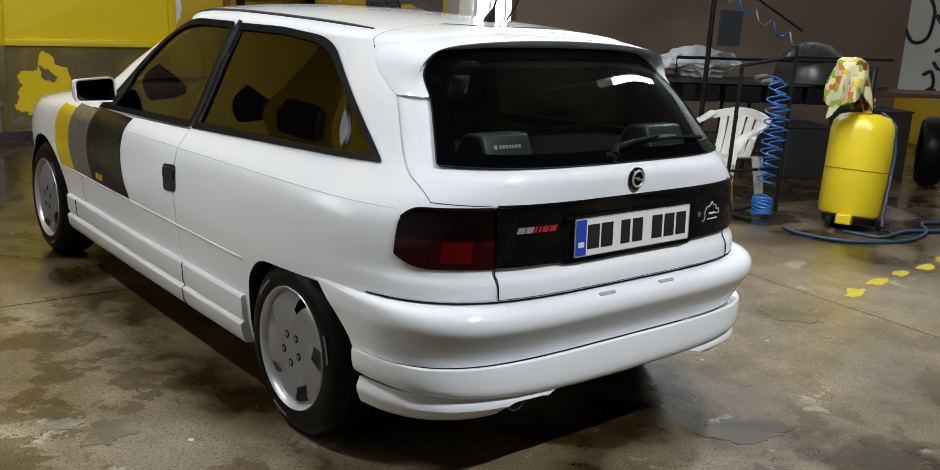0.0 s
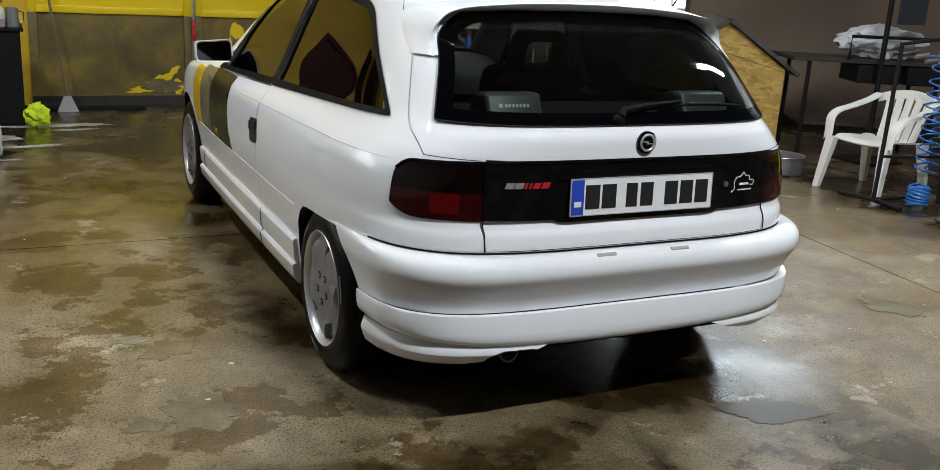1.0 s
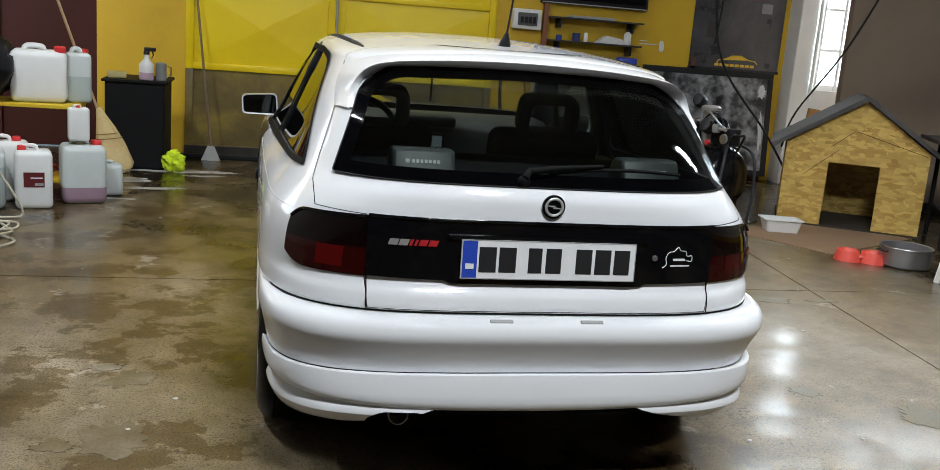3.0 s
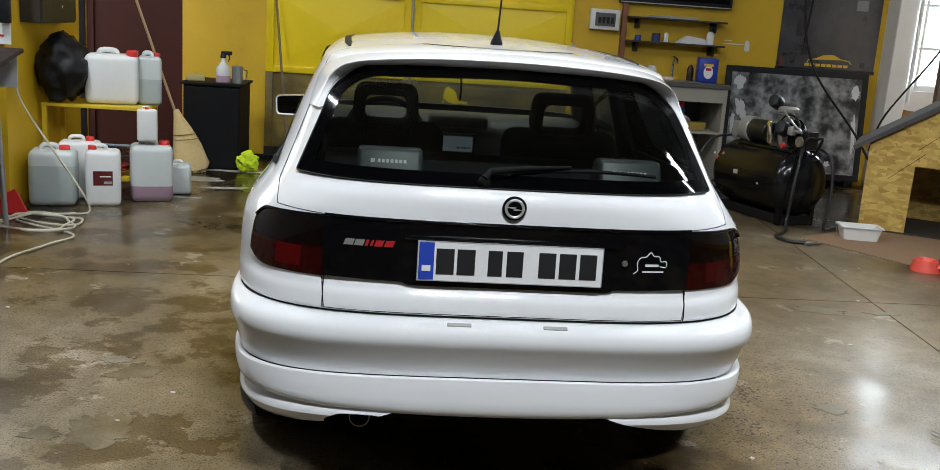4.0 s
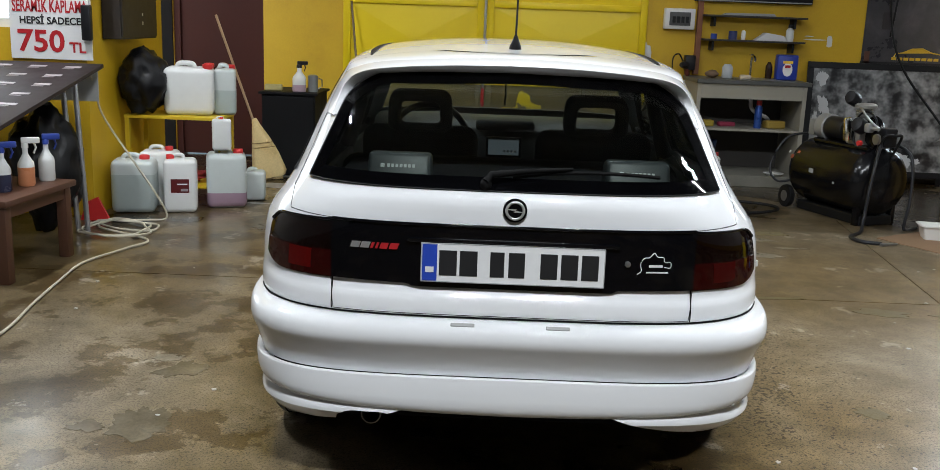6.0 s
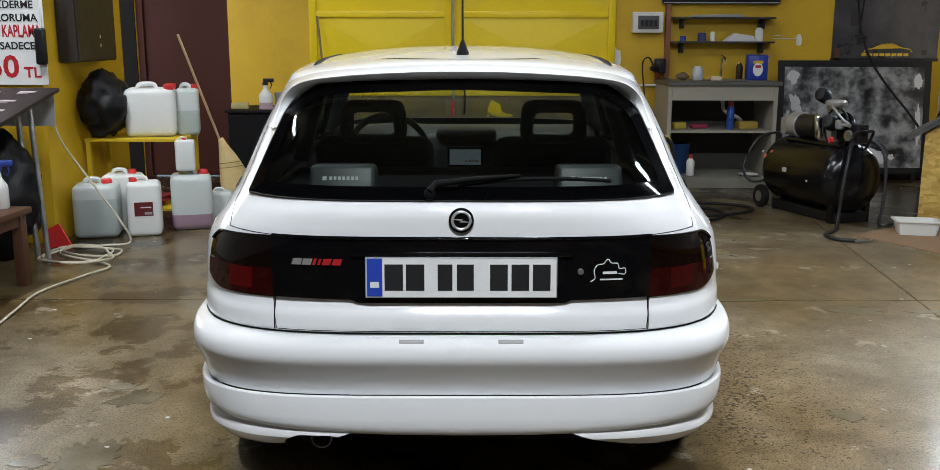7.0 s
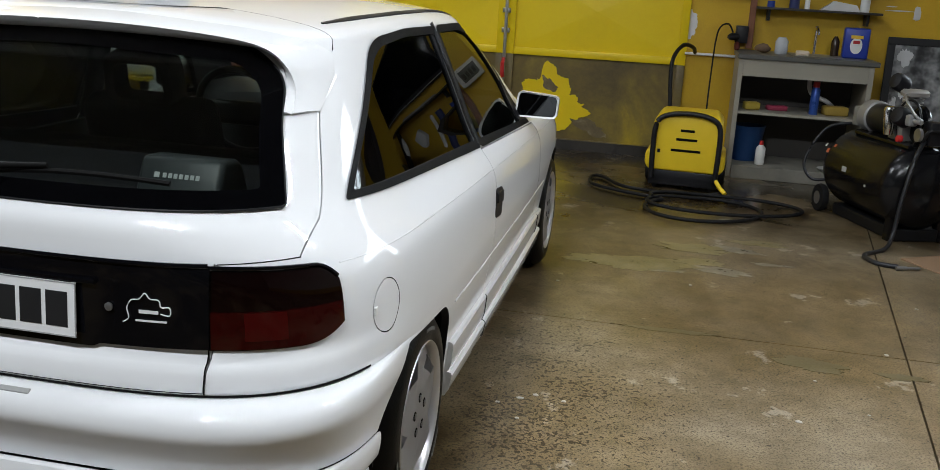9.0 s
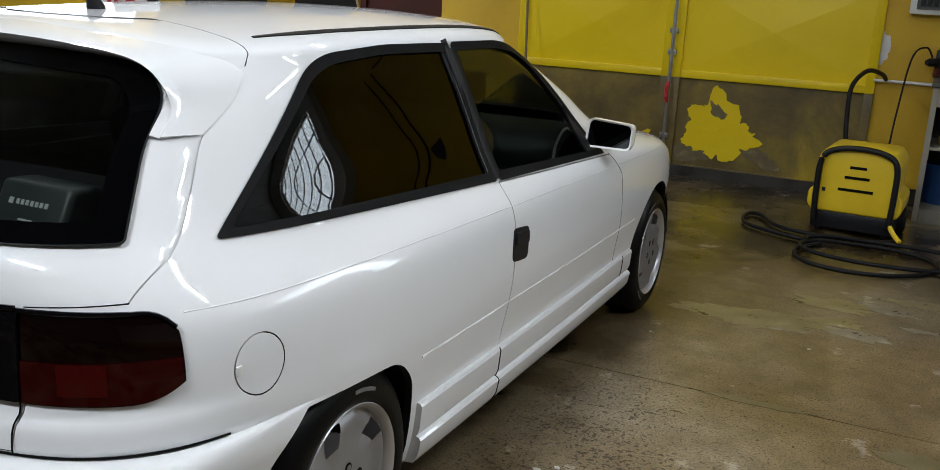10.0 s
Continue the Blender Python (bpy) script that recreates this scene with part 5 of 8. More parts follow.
# cabin
for s in (-1, 1):
    x = s * 0.36
    seat = new("seat")
    seat.parent = car
    seat.matrix_basis = Matrix.Translation((x, 1.55, 0))
    seat["label"] = "dark cloth front seat"
    bm = boxed(-0.25, -0.02, 0.36, 0.25, 0.52, 0.52, bevel=0.05, seg=3)
    part("seat_cushion", bm, DARK_FABRIC, seat, smooth=50)
    bm = boxed(-0.24, -0.07, 0.0, 0.24, 0.06, 0.53, bevel=0.055, seg=3, m=pose(0, -0.06, 0.46, 16, 0, 0))
    part("backrest", bm, DARK_FABRIC, seat, smooth=50)
    hm = pose(0, -0.215, 0.955, 12, 0, 0)
    hr = bmesh.new()
    outer = [(-0.135, 0), (0.135, 0), (0.125, 0.165), (-0.125, 0.165)]
    oo = rounded(outer, 0.05)
    hi = rounded([(-0.085, 0.02), (0.085, 0.02), (0.078, 0.130), (-0.078, 0.130)], 0.03)
    rings = []
    for y, po, pi_ in ((-0.045, 0.92, 1.08), (-0.03, 1.0, 1.0), (0.03, 1.0, 1.0), (0.045, 0.92, 1.08)):
        rings.append(([hr.verts.new((a * po, y, 0.0825 + (b - 0.0825) * po)) for a, b in oo], [hr.verts.new((a * pi_, y, 0.085 + (b - 0.085) * pi_)) for a, b in hi]))
    n = len(oo)
    for (oa, ia), (ob_, ib) in zip(rings, rings[1:]):
        for i in range(n):
            j = (i + 1) % n
            hr.faces.new((oa[i], oa[j], ob_[j], ob_[i]))
            hr.faces.new((ia[j], ia[i], ib[i], ib[j]))
    for (oa, ia) in (rings[0], rings[-1]):
        for i in range(n):
            j = (i + 1) % n
            hr.faces.new((oa[j], oa[i], ia[i], ia[j]))
    bmesh.ops.recalc_face_normals(hr, faces=hr.faces)
    part("headrest", hr, DARK_FABRIC, seat, smooth=50, at=hm)
bench = new("rear_seat")
bench.parent = car
part("cushion", boxed(-0.60, 0.95, 0.34, 0.60, 1.40, 0.50, bevel=0.05, seg=3), DARK_FABRIC, bench, smooth=50)
part("backrest", boxed(-0.60, -0.06, 0.0, 0.60, 0.06, 0.50, bevel=0.05, seg=3, m=pose(0, 0.90, 0.44, 16, 0, 0)), DARK_FABRIC, bench, smooth=50)
# parcel shelf with loudspeaker pods
shelf = part("parcel_shelf", boxed(-0.555, 0.17, 0.895, 0.555, 0.74, 0.915, bevel=0.006), DARK_FABRIC, car, "dark parcel shelf")
POD = plain("dark pod plastic", (0.016, 0.019, 0.021), 0.45, vary=0.2, bump=0.1, spec=0.3)
PRINT = plain("grey print", (0.30, 0.31, 0.31), 0.5)
for x in (-0.345, 0.37):
    bm = prism(rounded([(0.0, 0.0), (0.17, 0.0), (0.13, 0.088), (0.045, 0.092)], [0.004, 0.02, 0.03, 0.012], 3), -0.095, 0.095, "x")
    bmesh.ops.bevel(bm, geom=[e for e in bm.edges if abs(e.verts[0].co.x - e.verts[1].co.x) < 1e-6], offset=0.014, segments=3, affect="EDGES", profile=0.5)
    pod = part("loudspeaker", bm, POD, shelf, "dark grey wedge loudspeaker pod", smooth=50, at=Matrix.Translation((x, 0.18, 0.915)))
    tilt = math.degrees(math.atan2(0.045, 0.092))
    for k in range(7):
        part("bar", boxed(-0.004, -0.0008, -0.005, 0.004, 0.0008, 0.005), PRINT, pod, at=pose(-0.032 + 0.0125 * k, 0.0262, 0.056, -tilt, 0, 0))
    part("bar", boxed(-0.006, -0.0008, -0.006, 0.006, 0.0008, 0.006, bevel=0.0006), PRINT, pod, at=pose(-0.050, 0.0262, 0.056, -tilt, 0, 0))
    part("bar", boxed(-0.018, -0.0008, -0.002, 0.018, 0.0008, 0.002), PRINT, pod, at=pose(0, 0.0115, 0.026, -tilt, 0, 0))
# dashboard
bm = bmesh.new()
prof = [(2.20, 0.50), (2.22, 0.80), (2.26, 0.86), (2.36, 0.895), (2.60, 0.90), (2.72, 0.88), (2.72, 0.50)]
rows = [[Vector((x, y, z + 0.02 * math.exp(-((x + 0.36) / 0.2) ** 2) * (1 if 0.82 < z < 0.9 else 0))) for y, z in prof] for x in np.linspace(-0.66, 0.66, 25)]
part("dashboard", sheet(rows, 0.01), plain("mid grey dash plastic", (0.028, 0.029, 0.031), 0.5, vary=0.2, bump=0.2), car, "grey dashboard", smooth=40)
part("vent_hood", boxed(-0.14, 2.22, 0.86, 0.16, 2.40, 0.915, bevel=0.02, seg=3), INTERIOR, car, smooth=50)
radio = part("radio", boxed(-0.085, 2.185, 0.735, 0.095, 2.22, 0.835, bevel=0.004), BLACK_PLASTIC, car, "radio with lit screen")
part("screen", boxed(-0.072, 2.181, 0.747, 0.082, 2.1845, 0.823), plain("radio screen", (0.05, 0.06, 0.07), 0.2, emit=((0.5, 0.62, 0.7), 0.08)), radio, "lit screen")
for i in range(4):
    part("icon", boxed(0.005 + 0.018 * i, 2.179, 0.762, 0.015 + 0.018 * i, 2.1808, 0.772), WHITE_PRINT, radio)
part("steering_wheel", tubed([Vector((-0.36 + 0.185 * math.cos(a), 2.05 - 0.06 * math.sin(a), 0.83 + 0.175 * math.sin(a))) for a in np.linspace(0, 2 * math.pi, 36, endpoint=False)], 0.016, 8, closed=True), BLACK_PLASTIC, car, "black steering wheel", smooth=60)
part("steering_hub", boxed(-0.16, -0.03, -0.05, 0.16, 0.03, 0.05, bevel=0.025, seg=3, m=pose(-0.36, 2.08, 0.82, -18, 0, 0)), BLACK_PLASTIC, car, smooth=50)
part("inside_mirror", boxed(-0.11, 2.13, 1.155, 0.11, 2.16, 1.21, bevel=0.012), BLACK_PLASTIC, car, smooth=50)
part("charm", tubed([(0.0, 2.14, 1.155), (0.004, 2.14, 1.05), (0.0, 2.14, 1.00)], 0.005, 6), BLACK_PLASTIC, car)
for s in (-1, 1):
    part("door_card", boxed(s * 0.70 - 0.012, 1.52, 0.30, s * 0.70 + 0.012, 2.50, 0.835, bevel=0.01), INTERIOR, left_door if s < 0 else right_door, smooth=40)
    part("side_trim", boxed(s * 0.665 - 0.012, 0.42, 0.30, s * 0.665 + 0.012, 1.46, 0.86, bevel=0.01), INTERIOR, car, smooth=40)
    part("pillar_trim", tubed([(s * 0.685, 1.49, 0.86), (s * 0.60, 1.46, 1.15), (s * 0.555, 1.44, 1.25)], 0.035, 8), INTERIOR, car, smooth=60)
part("cabin_floor", boxed(-0.70, 0.30, 0.27, 0.70, 2.70, 0.30), INTERIOR, car)
part("headliner", sheet([[Vector((x, y, roof_z(x, y) - 0.032)) for x in np.linspace(-0.52, 0.52, 13)] for y in np.linspace(0.50, 2.0, 16)], 0.004), plain("pale headliner", (0.22, 0.22, 0.21), 0.9), car, smooth=60)

# ---- left bay ----


sign = thing("sign", "white printed price sign with black and red Turkish lettering", "sign", pose(0, 3.755, 0))
part("board", boxed(-3.24, -0.004, 1.055, -2.70, 0.004, 1.95, bevel=0.001), plain("white banner", (0.70, 0.70, 0.70), 0.45, vary=0.04), sign)
for txt, z, size, mt, sx in (("LEKE GİDERME", 1.56, 0.066, INK, 0.95), ("BOYA KORUMA", 1.478, 0.066, INK, 0.98), ("SERAMİK KAPLAMA", 1.393, 0.108, RED_PRINT, 0.52), ("HEPSİ SADECE", 1.302, 0.064, INK, 0.98), ("750", 1.165, 0.195, RED_PRINT, 1.08), ("TL", 1.132, 0.094, RED_PRINT, 1.05)):
    x = {"750": -3.037, "TL": -2.795}.get(txt, -2.97)
    writing("lettering", txt, size, mt, sign, pose(x, -0.0065, z, 90, 0, 0), 0.0008, sx, 0.022)
ps = thing("power_strip", "black power strip hung on the wall", "power strip", pose(-2.715, 3.73, 1.30))
part("case", boxed(-0.035, -0.03, -0.115, 0.03, 0.02, 0.115, bevel=0.012), BLACK_PLASTIC, ps, smooth=50)
part("flex", tubed(spline([(0.0, 0, 0.11), (0.0, 0.01, 0.2), (-0.02, 0.015, 0.4)], 6), 0.005, 6), WHITE_PLASTIC, ps, smooth=60)
# unseen upper part is added height, to darken the quarter glass reflection
mc = thing("wall_cabinet", "dark brown metal cabinet on the yellow wall", "cabinet", pose(-2.745, 4.40, 1.19))
part("body", boxed(0, -0.36, 0, 0.13, 0.36, 1.0, bevel=0.006), plain("dark brown metal", (0.015, 0.010, 0.008), 0.6, vary=0.2), mc)
part("door", boxed(0.131, -0.345, 0.015, 0.139, 0.345, 0.985, bevel=0.002), plain("dark brown metal", (0.015, 0.010, 0.008), 0.6), mc)
for z in (0.10, 0.16):
    part("mark", boxed(0.1392, 0.04, z, 0.1405, 0.055, z + 0.022), WHITE_PRINT, mc)

# slanted display board on legs
sb = thing("display_table", "slanted dark display board with pale price tags on steel legs", "table")
ang = math.atan2(0.25, 1.35)
bm_m = Matrix.Translation((-2.57, 3.60, 1.045)) @ Matrix.Rotation(ang, 4, "X")
part("board", boxed(-1.6, -1.45, -0.025, 0.0, 0.0, 0.0, bevel=0.004, m=bm_m), plain("dark laminate", (0.026, 0.018, 0.019), 0.55, vary=0.25, spec=0.2), sb, smooth=40)
part("edge", boxed(-1.6, -1.46, -0.03, 0.012, -1.45, 0.004, m=bm_m), plain("edge strip", (0.06, 0.04, 0.03), 0.4), sb)
for i in range(5):
    for j in range(6):
        x, y = -0.15 - 0.22 * i - 0.03 * (j % 2), -0.12 - 0.22 * j
        part("tag", boxed(x - 0.05, y - 0.018, 0.0, x + 0.05, y + 0.018, 0.003, m=bm_m @ pose(0, 0, 0, 0, 0, 0)), plain("pale tag", (0.38, 0.33, 0.34), 0.5), sb)
        part("tag", boxed(x - 0.05, y - 0.05, 0.0, x + 0.02, y - 0.03, 0.002, m=bm_m), plain("grey tag", (0.2, 0.17, 0.18), 0.5), sb)
for x0, y0, x1 in ((-2.66, 3.35, -2.60), (-2.74, 3.35, -2.66), (-3.9, 3.35, -3.9), (-3.0, 2.35, -3.0)):
    zt = 1.02 - (3.6 - y0) * 0.185
    part("leg", tubed([(x0, y0, zt), (x1, y0 - 0.05, 0.0)], 0.017, 10), STEEL, sb, smooth=60)
part("skirt", boxed(-3.2, 3.62, 0.80, -2.62, 3.625, 1.03), plain("grey sheet", (0.42, 0.42, 0.41), 0.6), sb, "grey plastic sheet hung under the board")

# brown stool with spray bottles
stool = thing("stool", "small brown wooden stool with square legs", "stool", pose(-2.70, 2.38, 0, 0, 0, -4))
part("seat", boxed(-0.27, -0.36, 0.405, 0.27, 0.36, 0.44, bevel=0.008), DARK_WOOD, stool, smooth=40)
part("apron", boxed(-0.235, -0.325, 0.34, 0.235, 0.325, 0.404), DARK_WOOD, stool)
for x in (-0.215, 0.215):
    for y in (-0.305, 0.305):
        part("leg", boxed(x - 0.03, y - 0.03, 0, x + 0.03, y + 0.03, 0.40, bevel=0.006), DARK_WOOD, stool, smooth=40)


def bottle_profile(r, h):
    return [(r * 0.85, 0), (r, 0.008), (r, h * 0.55), (r * 0.92, h * 0.63), (r * 0.55, h * 0.76), (r * 0.33, h * 0.86), (r * 0.32, h)]


def spray_bottle(x, y, z, r, h, yaw, mat, fill, trig, label, fillh=0.5):
    t = thing("spray_bottle", label, "spray bottle", pose(x, y, z, 0, 0, yaw), "spray bottles")
    b = part("bottle", lathed(bottle_profile(r, h), 20), mat, t, smooth=50)
    if fill:
        part("liquid", lathed([(r * 0.86, -0.0005), (r * 1.012, 0.008), (r * 1.012, h * fillh), (r * 0.9, h * fillh + 0.001)], 20), fill, t, "coloured liquid", smooth=40)
    bm = lathed([(r * 0.42, h), (r * 0.42, h + 0.02), (r * 0.3, h + 0.03)], 14)
    box(bm, -0.018, -0.013, h + 0.025, 0.075, 0.013, h + 0.058, bevel=0.006)
    tube(bm, [(0.045, 0, h + 0.03), (0.055, 0, h), (0.042, 0, h - 0.03)], 0.006, 6)
    part("trigger_head", bm, trig, t, "trigger spray head", smooth=40)
    return t


BLUE_LIQ = plain("dark blue liquid", (0.03, 0.035, 0.07), 0.25)
ORANGE_LIQ = plain("orange liquid", (0.62, 0.25, 0.12), 0.3)
PINK_LIQ = plain("pale mauve liquid", (0.42, 0.30, 0.36), 0.35)
for x, y, mt, fl, tg, lb, fh in ((-2.58, 2.11, CAN_PLASTIC, None, BLACK_PLASTIC, "white spray bottle with black trigger on the stool", 0.5), (-2.52, 2.27, CAN_PLASTIC, BLUE_LIQ, BLUE_PLASTIC, "clear spray bottle with dark blue liquid on the stool", 0.45), (-2.49, 2.47, CAN_PLASTIC, ORANGE_LIQ, WHITE_PLASTIC, "white spray bottle with orange liquid on the stool", 0.5), (-2.46, 2.65, CAN_PLASTIC, None, BLUE_PLASTIC, "white spray bottle with blue trigger on the stool", 0.5)):
    spray_bottle(x - 0.08, y, 0.44, 0.043, 0.205, 30, mt, fl, tg, lb, fh)
gb = thing("bottle", "green plastic bottle with a white label on the floor", "bottle", pose(-2.42, 1.66, 0))
part("bottle", lathed([(0.05, 0), (0.055, 0.01), (0.055, 0.24), (0.03, 0.29), (0.018, 0.30), (0.018, 0.33)], 18), plain("green plastic", (0.02, 0.22, 0.05), 0.35), gb, smooth=40)
part("label", lathed([(0.0555, 0.07), (0.0555, 0.19)], 18, cap=False), WHITE_PRINT, gb, smooth=60)
yb = thing("jug", "yellow-green plastic jug on the display board", "jug", pose(-2.74, 2.22, 0.815))
part("jug", boxed(-0.07, -0.05, 0, 0.07, 0.05, 0.24, bevel=0.02), plain("lime plastic", (0.45, 0.60, 0.06), 0.4), yb, smooth=50)
part("cap", lathed([(0.02, 0.24), (0.02, 0.27)], 12), BLUE_PLASTIC, yb)


def lumpy(seed, r, n=2, amp=0.25, freq=4.0, squash=(1, 1, 1)):
    bm = bmesh.new()
    bmesh.ops.create_icosphere(bm, subdivisions=n, radius=1)
    for v in bm.verts:
        d = v.co.normalized()
        k = 1 + amp * noise.noise(d * freq + Vector((seed, seed * 0.7, 0))) + 0.5 * amp * noise.noise(d * freq * 2.7 + Vector((0, seed, 3)))
        v.co = Vector((d.x * r * k * squash[0], d.y * r * k * squash[1], d.z * r * k * squash[2]))
    zmin = min(v.co.z for v in bm.verts)
    for v in bm.verts:
        v.co.z -= zmin
        if v.co.z < r * 0.12:
            v.co.z *= 0.3
    return bm


BAG = plain("black bin bag", (0.007, 0.007, 0.008), 0.36, vary=0.3, bump=0.3, grain=30, spec=0.2)
for x, y, z, r, sq, lb in ((-2.58, 4.38, 0.655, 0.18, (1.0, 1.1, 1.25), "black plastic bag on the yellow rack"), (-2.85, 3.30, 0.0, 0.29, (0.75, 0.75, 1.2), "black plastic bag on the floor under the board")):
    tagged(part("bin_bag", lumpy(x * 3, r, 4, 0.24, 2.5, sq), BAG, smooth=70, at=pose(x, y, z)), lb, "bin bag")
rc = thing("dustpan", "red plastic dustpan leaning on the wall", "dustpan", pose(-2.69, 3.66, 0))
part("pan", prism([(-0.10, 0), (0.10, 0), (0.02, 0.16), (-0.06, 0.12)], -0.02, 0.0, "y"), RED_PLASTIC, rc)

# yellow rack and canisters
rack = thing("rack", "yellow painted steel rack holding canisters", "rack")
YMETAL = plain("yellow painted steel", (0.60, 0.42, 0.02), 0.45)
part("shelf", boxed(-2.72, 4.30, 0.625, -2.02, 4.72, 0.65, bevel=0.004), YMETAL, rack)
for x in (-2.70, -2.04):
    for y in (4.32, 4.70):
        part("leg", boxed(x - 0.015, y - 0.015, 0, x + 0.015, y + 0.015, 0.624), YMETAL, rack)
part("lower_shelf", boxed(-2.70, 4.32, 0.12, -2.04, 4.70, 0.135), YMETAL, rack)


def canister(m, w, d, h, mat, label, liquid=None, fill=0.3, tag=False, caps=((0.28, 0),), capm=RED_PLASTIC, lay=False):
    t = thing("canister", label, "canister", m, "canisters")
    bm = bmesh.new()
    box(bm, -w / 2, -d / 2, 0, w / 2, d / 2, h * 0.93, bevel=min(w, d) * 0.17, seg=4)
    part("body", bm, mat, t, smooth=60)
    bm = bmesh.new()
    tube(bm, spline([(-w * 0.25, 0, h * 0.90), (-w * 0.2, 0, h * 0.99), (0.05 * w, 0, h * 0.99), (w * 0.1, 0, h * 0.91)], 5), d * 0.07, 8)
    part("grip", bm, mat, t, smooth=60)
    for cx, cy in caps:
        part("cap", lathed([(d * 0.13, h * 0.90), (d * 0.14, h * 0.93), (d * 0.14, h * 0.985), (d * 0.12, h)], 18, Matrix.Translation((w * cx, d * cy, 0))), capm, t, "red screw cap", smooth=40)
    if liquid:
        bm = bmesh.new()
        box(bm, -w / 2 - 0.001, -d / 2 - 0.001, 0.001, w / 2 + 0.001, d / 2 + 0.001, h * 0.93, bevel=min(w, d) * 0.17, seg=4)
        geom = bm.verts[:] + bm.edges[:] + bm.faces[:]
        bmesh.ops.bisect_plane(bm, geom=geom, plane_co=(0, 0, h * fill), plane_no=(0, 0, 1), clear_outer=True)
        part("liquid", bm, liquid, t, "liquid showing through", smooth=60)
    if tag:
        part("label", boxed(-0.062, -d / 2 - 0.0015, h * 0.36, 0.062, -d / 2 - 0.0002, h * 0.60), plain("dark red label", (0.10, 0.008, 0.010), 0.4), t, "dark red label")
        part("bar", boxed(-0.02, -d / 2 - 0.0025, h * 0.50, 0.05, -d / 2 - 0.0016, h * 0.52), WHITE_PRINT, t)
        part("bar", boxed(0.005, -d / 2 - 0.0025, h * 0.385, 0.055, -d / 2 - 0.0016, h * 0.43), plain("grey print", (0.35, 0.36, 0.36), 0.5), t)
    return t


CLEARISH = plain("translucent canister plastic", (0.50, 0.54, 0.53), 0.35, vary=0.06)
GREYLIQ = plain("grey liquid tint", (0.36, 0.41, 0.40), 0.35, vary=0.08)
MAUVE = plain("mauve liquid tint", (0.30, 0.20, 0.26), 0.35, vary=0.08)
canister(pose(-2.555, 4.03, 0, 0, 0, 12), 0.295, 0.25, 0.40, CLEARISH, "large translucent canister with red cap on the floor", GREYLIQ, 0.68, caps=((0.25, -0.1),))
canister(pose(-2.245, 4.08, 0, 0, 0, 14), 0.225, 0.20, 0.405, CAN_PLASTIC, "white canister with a dark red label and red cap", tag=True, caps=((-0.30, 0),))
canister(pose(-1.985, 4.33, 0, 0, 0, 16), 0.285, 0.26, 0.425, CLEARISH, "translucent canister part full of mauve liquid", MAUVE, 0.27, caps=((0.30, -0.05),))
canister(pose(-2.46, 4.29, 0, 0, 0, 8), 0.27, 0.20, 0.43, CAN_PLASTIC, "white canister standing behind the others", caps=((0.25, 0),))
canister(pose(-2.00, 4.28, 0.425, 0, 0, 14), 0.135, 0.10, 0.235, CAN_PLASTIC, "small white canister on top of a larger one", caps=((0.0, 0),))
canister(pose(-1.85, 4.62, 0, 0, 0, 10), 0.17, 0.17, 0.24, CLEARISH, "small pale plastic tub on the floor", caps=(), capm=WHITE_PLASTIC)
canister(pose(-2.29, 4.50, 0.65, 0, 0, 12), 0.355, 0.27, 0.375, CAN_PLASTIC, "large white canister with red caps on the rack", caps=((0.38, -0.30), (0.38, 0.3)))
canister(pose(-2.06, 4.62, 0.65, 0, 0, 14), 0.16, 0.24, 0.365, CLEARISH, "translucent canister with red caps on the rack", GREYLIQ, 0.5, caps=((0.25, 0.2),))
tagged(part("rag", lumpy(7.7, 0.10, 3, 0.35, 3.5, (1.6, 1, 0.5)), plain("red cloth", (0.20, 0.012, 0.010), 0.9), smooth=70, at=pose(-2.35, 4.50, 0.136)), "red cloth heap on the lower shelf of the rack", "cloth")
# corn broom
broom = thing("broom", "straw broom with wooden handle leaning on the maroon door", "broom", pose(-1.95, 5.56, 0, 0, 0, 18) @ Matrix.Diagonal((0.88, 1.0, 0.97, 1)))
STRAW = plain("broom straw", (0.74, 0.57, 0.28), 0.8, vary=0.25, scale=60, bump=0.6, grain=300)
bm = bmesh.new()
sec = [((0.0, 0.0), 0.155, 0.055), ((0.01, 0.06), 0.160, 0.058), ((-0.03, 0.22), 0.125, 0.052), ((-0.075, 0.36), 0.080, 0.040), ((-0.115, 0.46), 0.040, 0.028), ((-0.135, 0.52), 0.022, 0.02)]
rings = []
for (cx, cz), a, b in sec:
    rings.append([bm.verts.new((cx + a * math.cos(t) * (1 + 0.05 * math.sin(9 * t)), b * math.sin(t), cz + 0.02 * math.cos(t) * (1 if cz < 0.03 else 0.3) + 0.02)) for t in np.linspace(0, 2 * math.pi, 36, endpoint=False)])
for a, b in zip(rings, rings[1:]):
    for i in range(36):
        bm.faces.new((a[i], a[(i + 1) % 36], b[(i + 1) % 36], b[i]))
bm.faces.new(rings[0][::-1])
bm.faces.new(rings[-1])
part("straw", bm, STRAW, broom, smooth=60)
for k in range(26):
    t = -0.15 + 0.30 * k / 25
    part("strand", tubed([(t * 0.9, -0.055 * math.sqrt(max(0, 1 - (t / 0.16) ** 2)) - 0.002, 0.005), (t * 0.62 - 0.02, -0.052 * math.sqrt(max(0, 1 - (t / 0.2) ** 2)), 0.25), (t * 0.15 - 0.125, -0.022, 0.50)], 0.0025, 4), STRAW, broom)
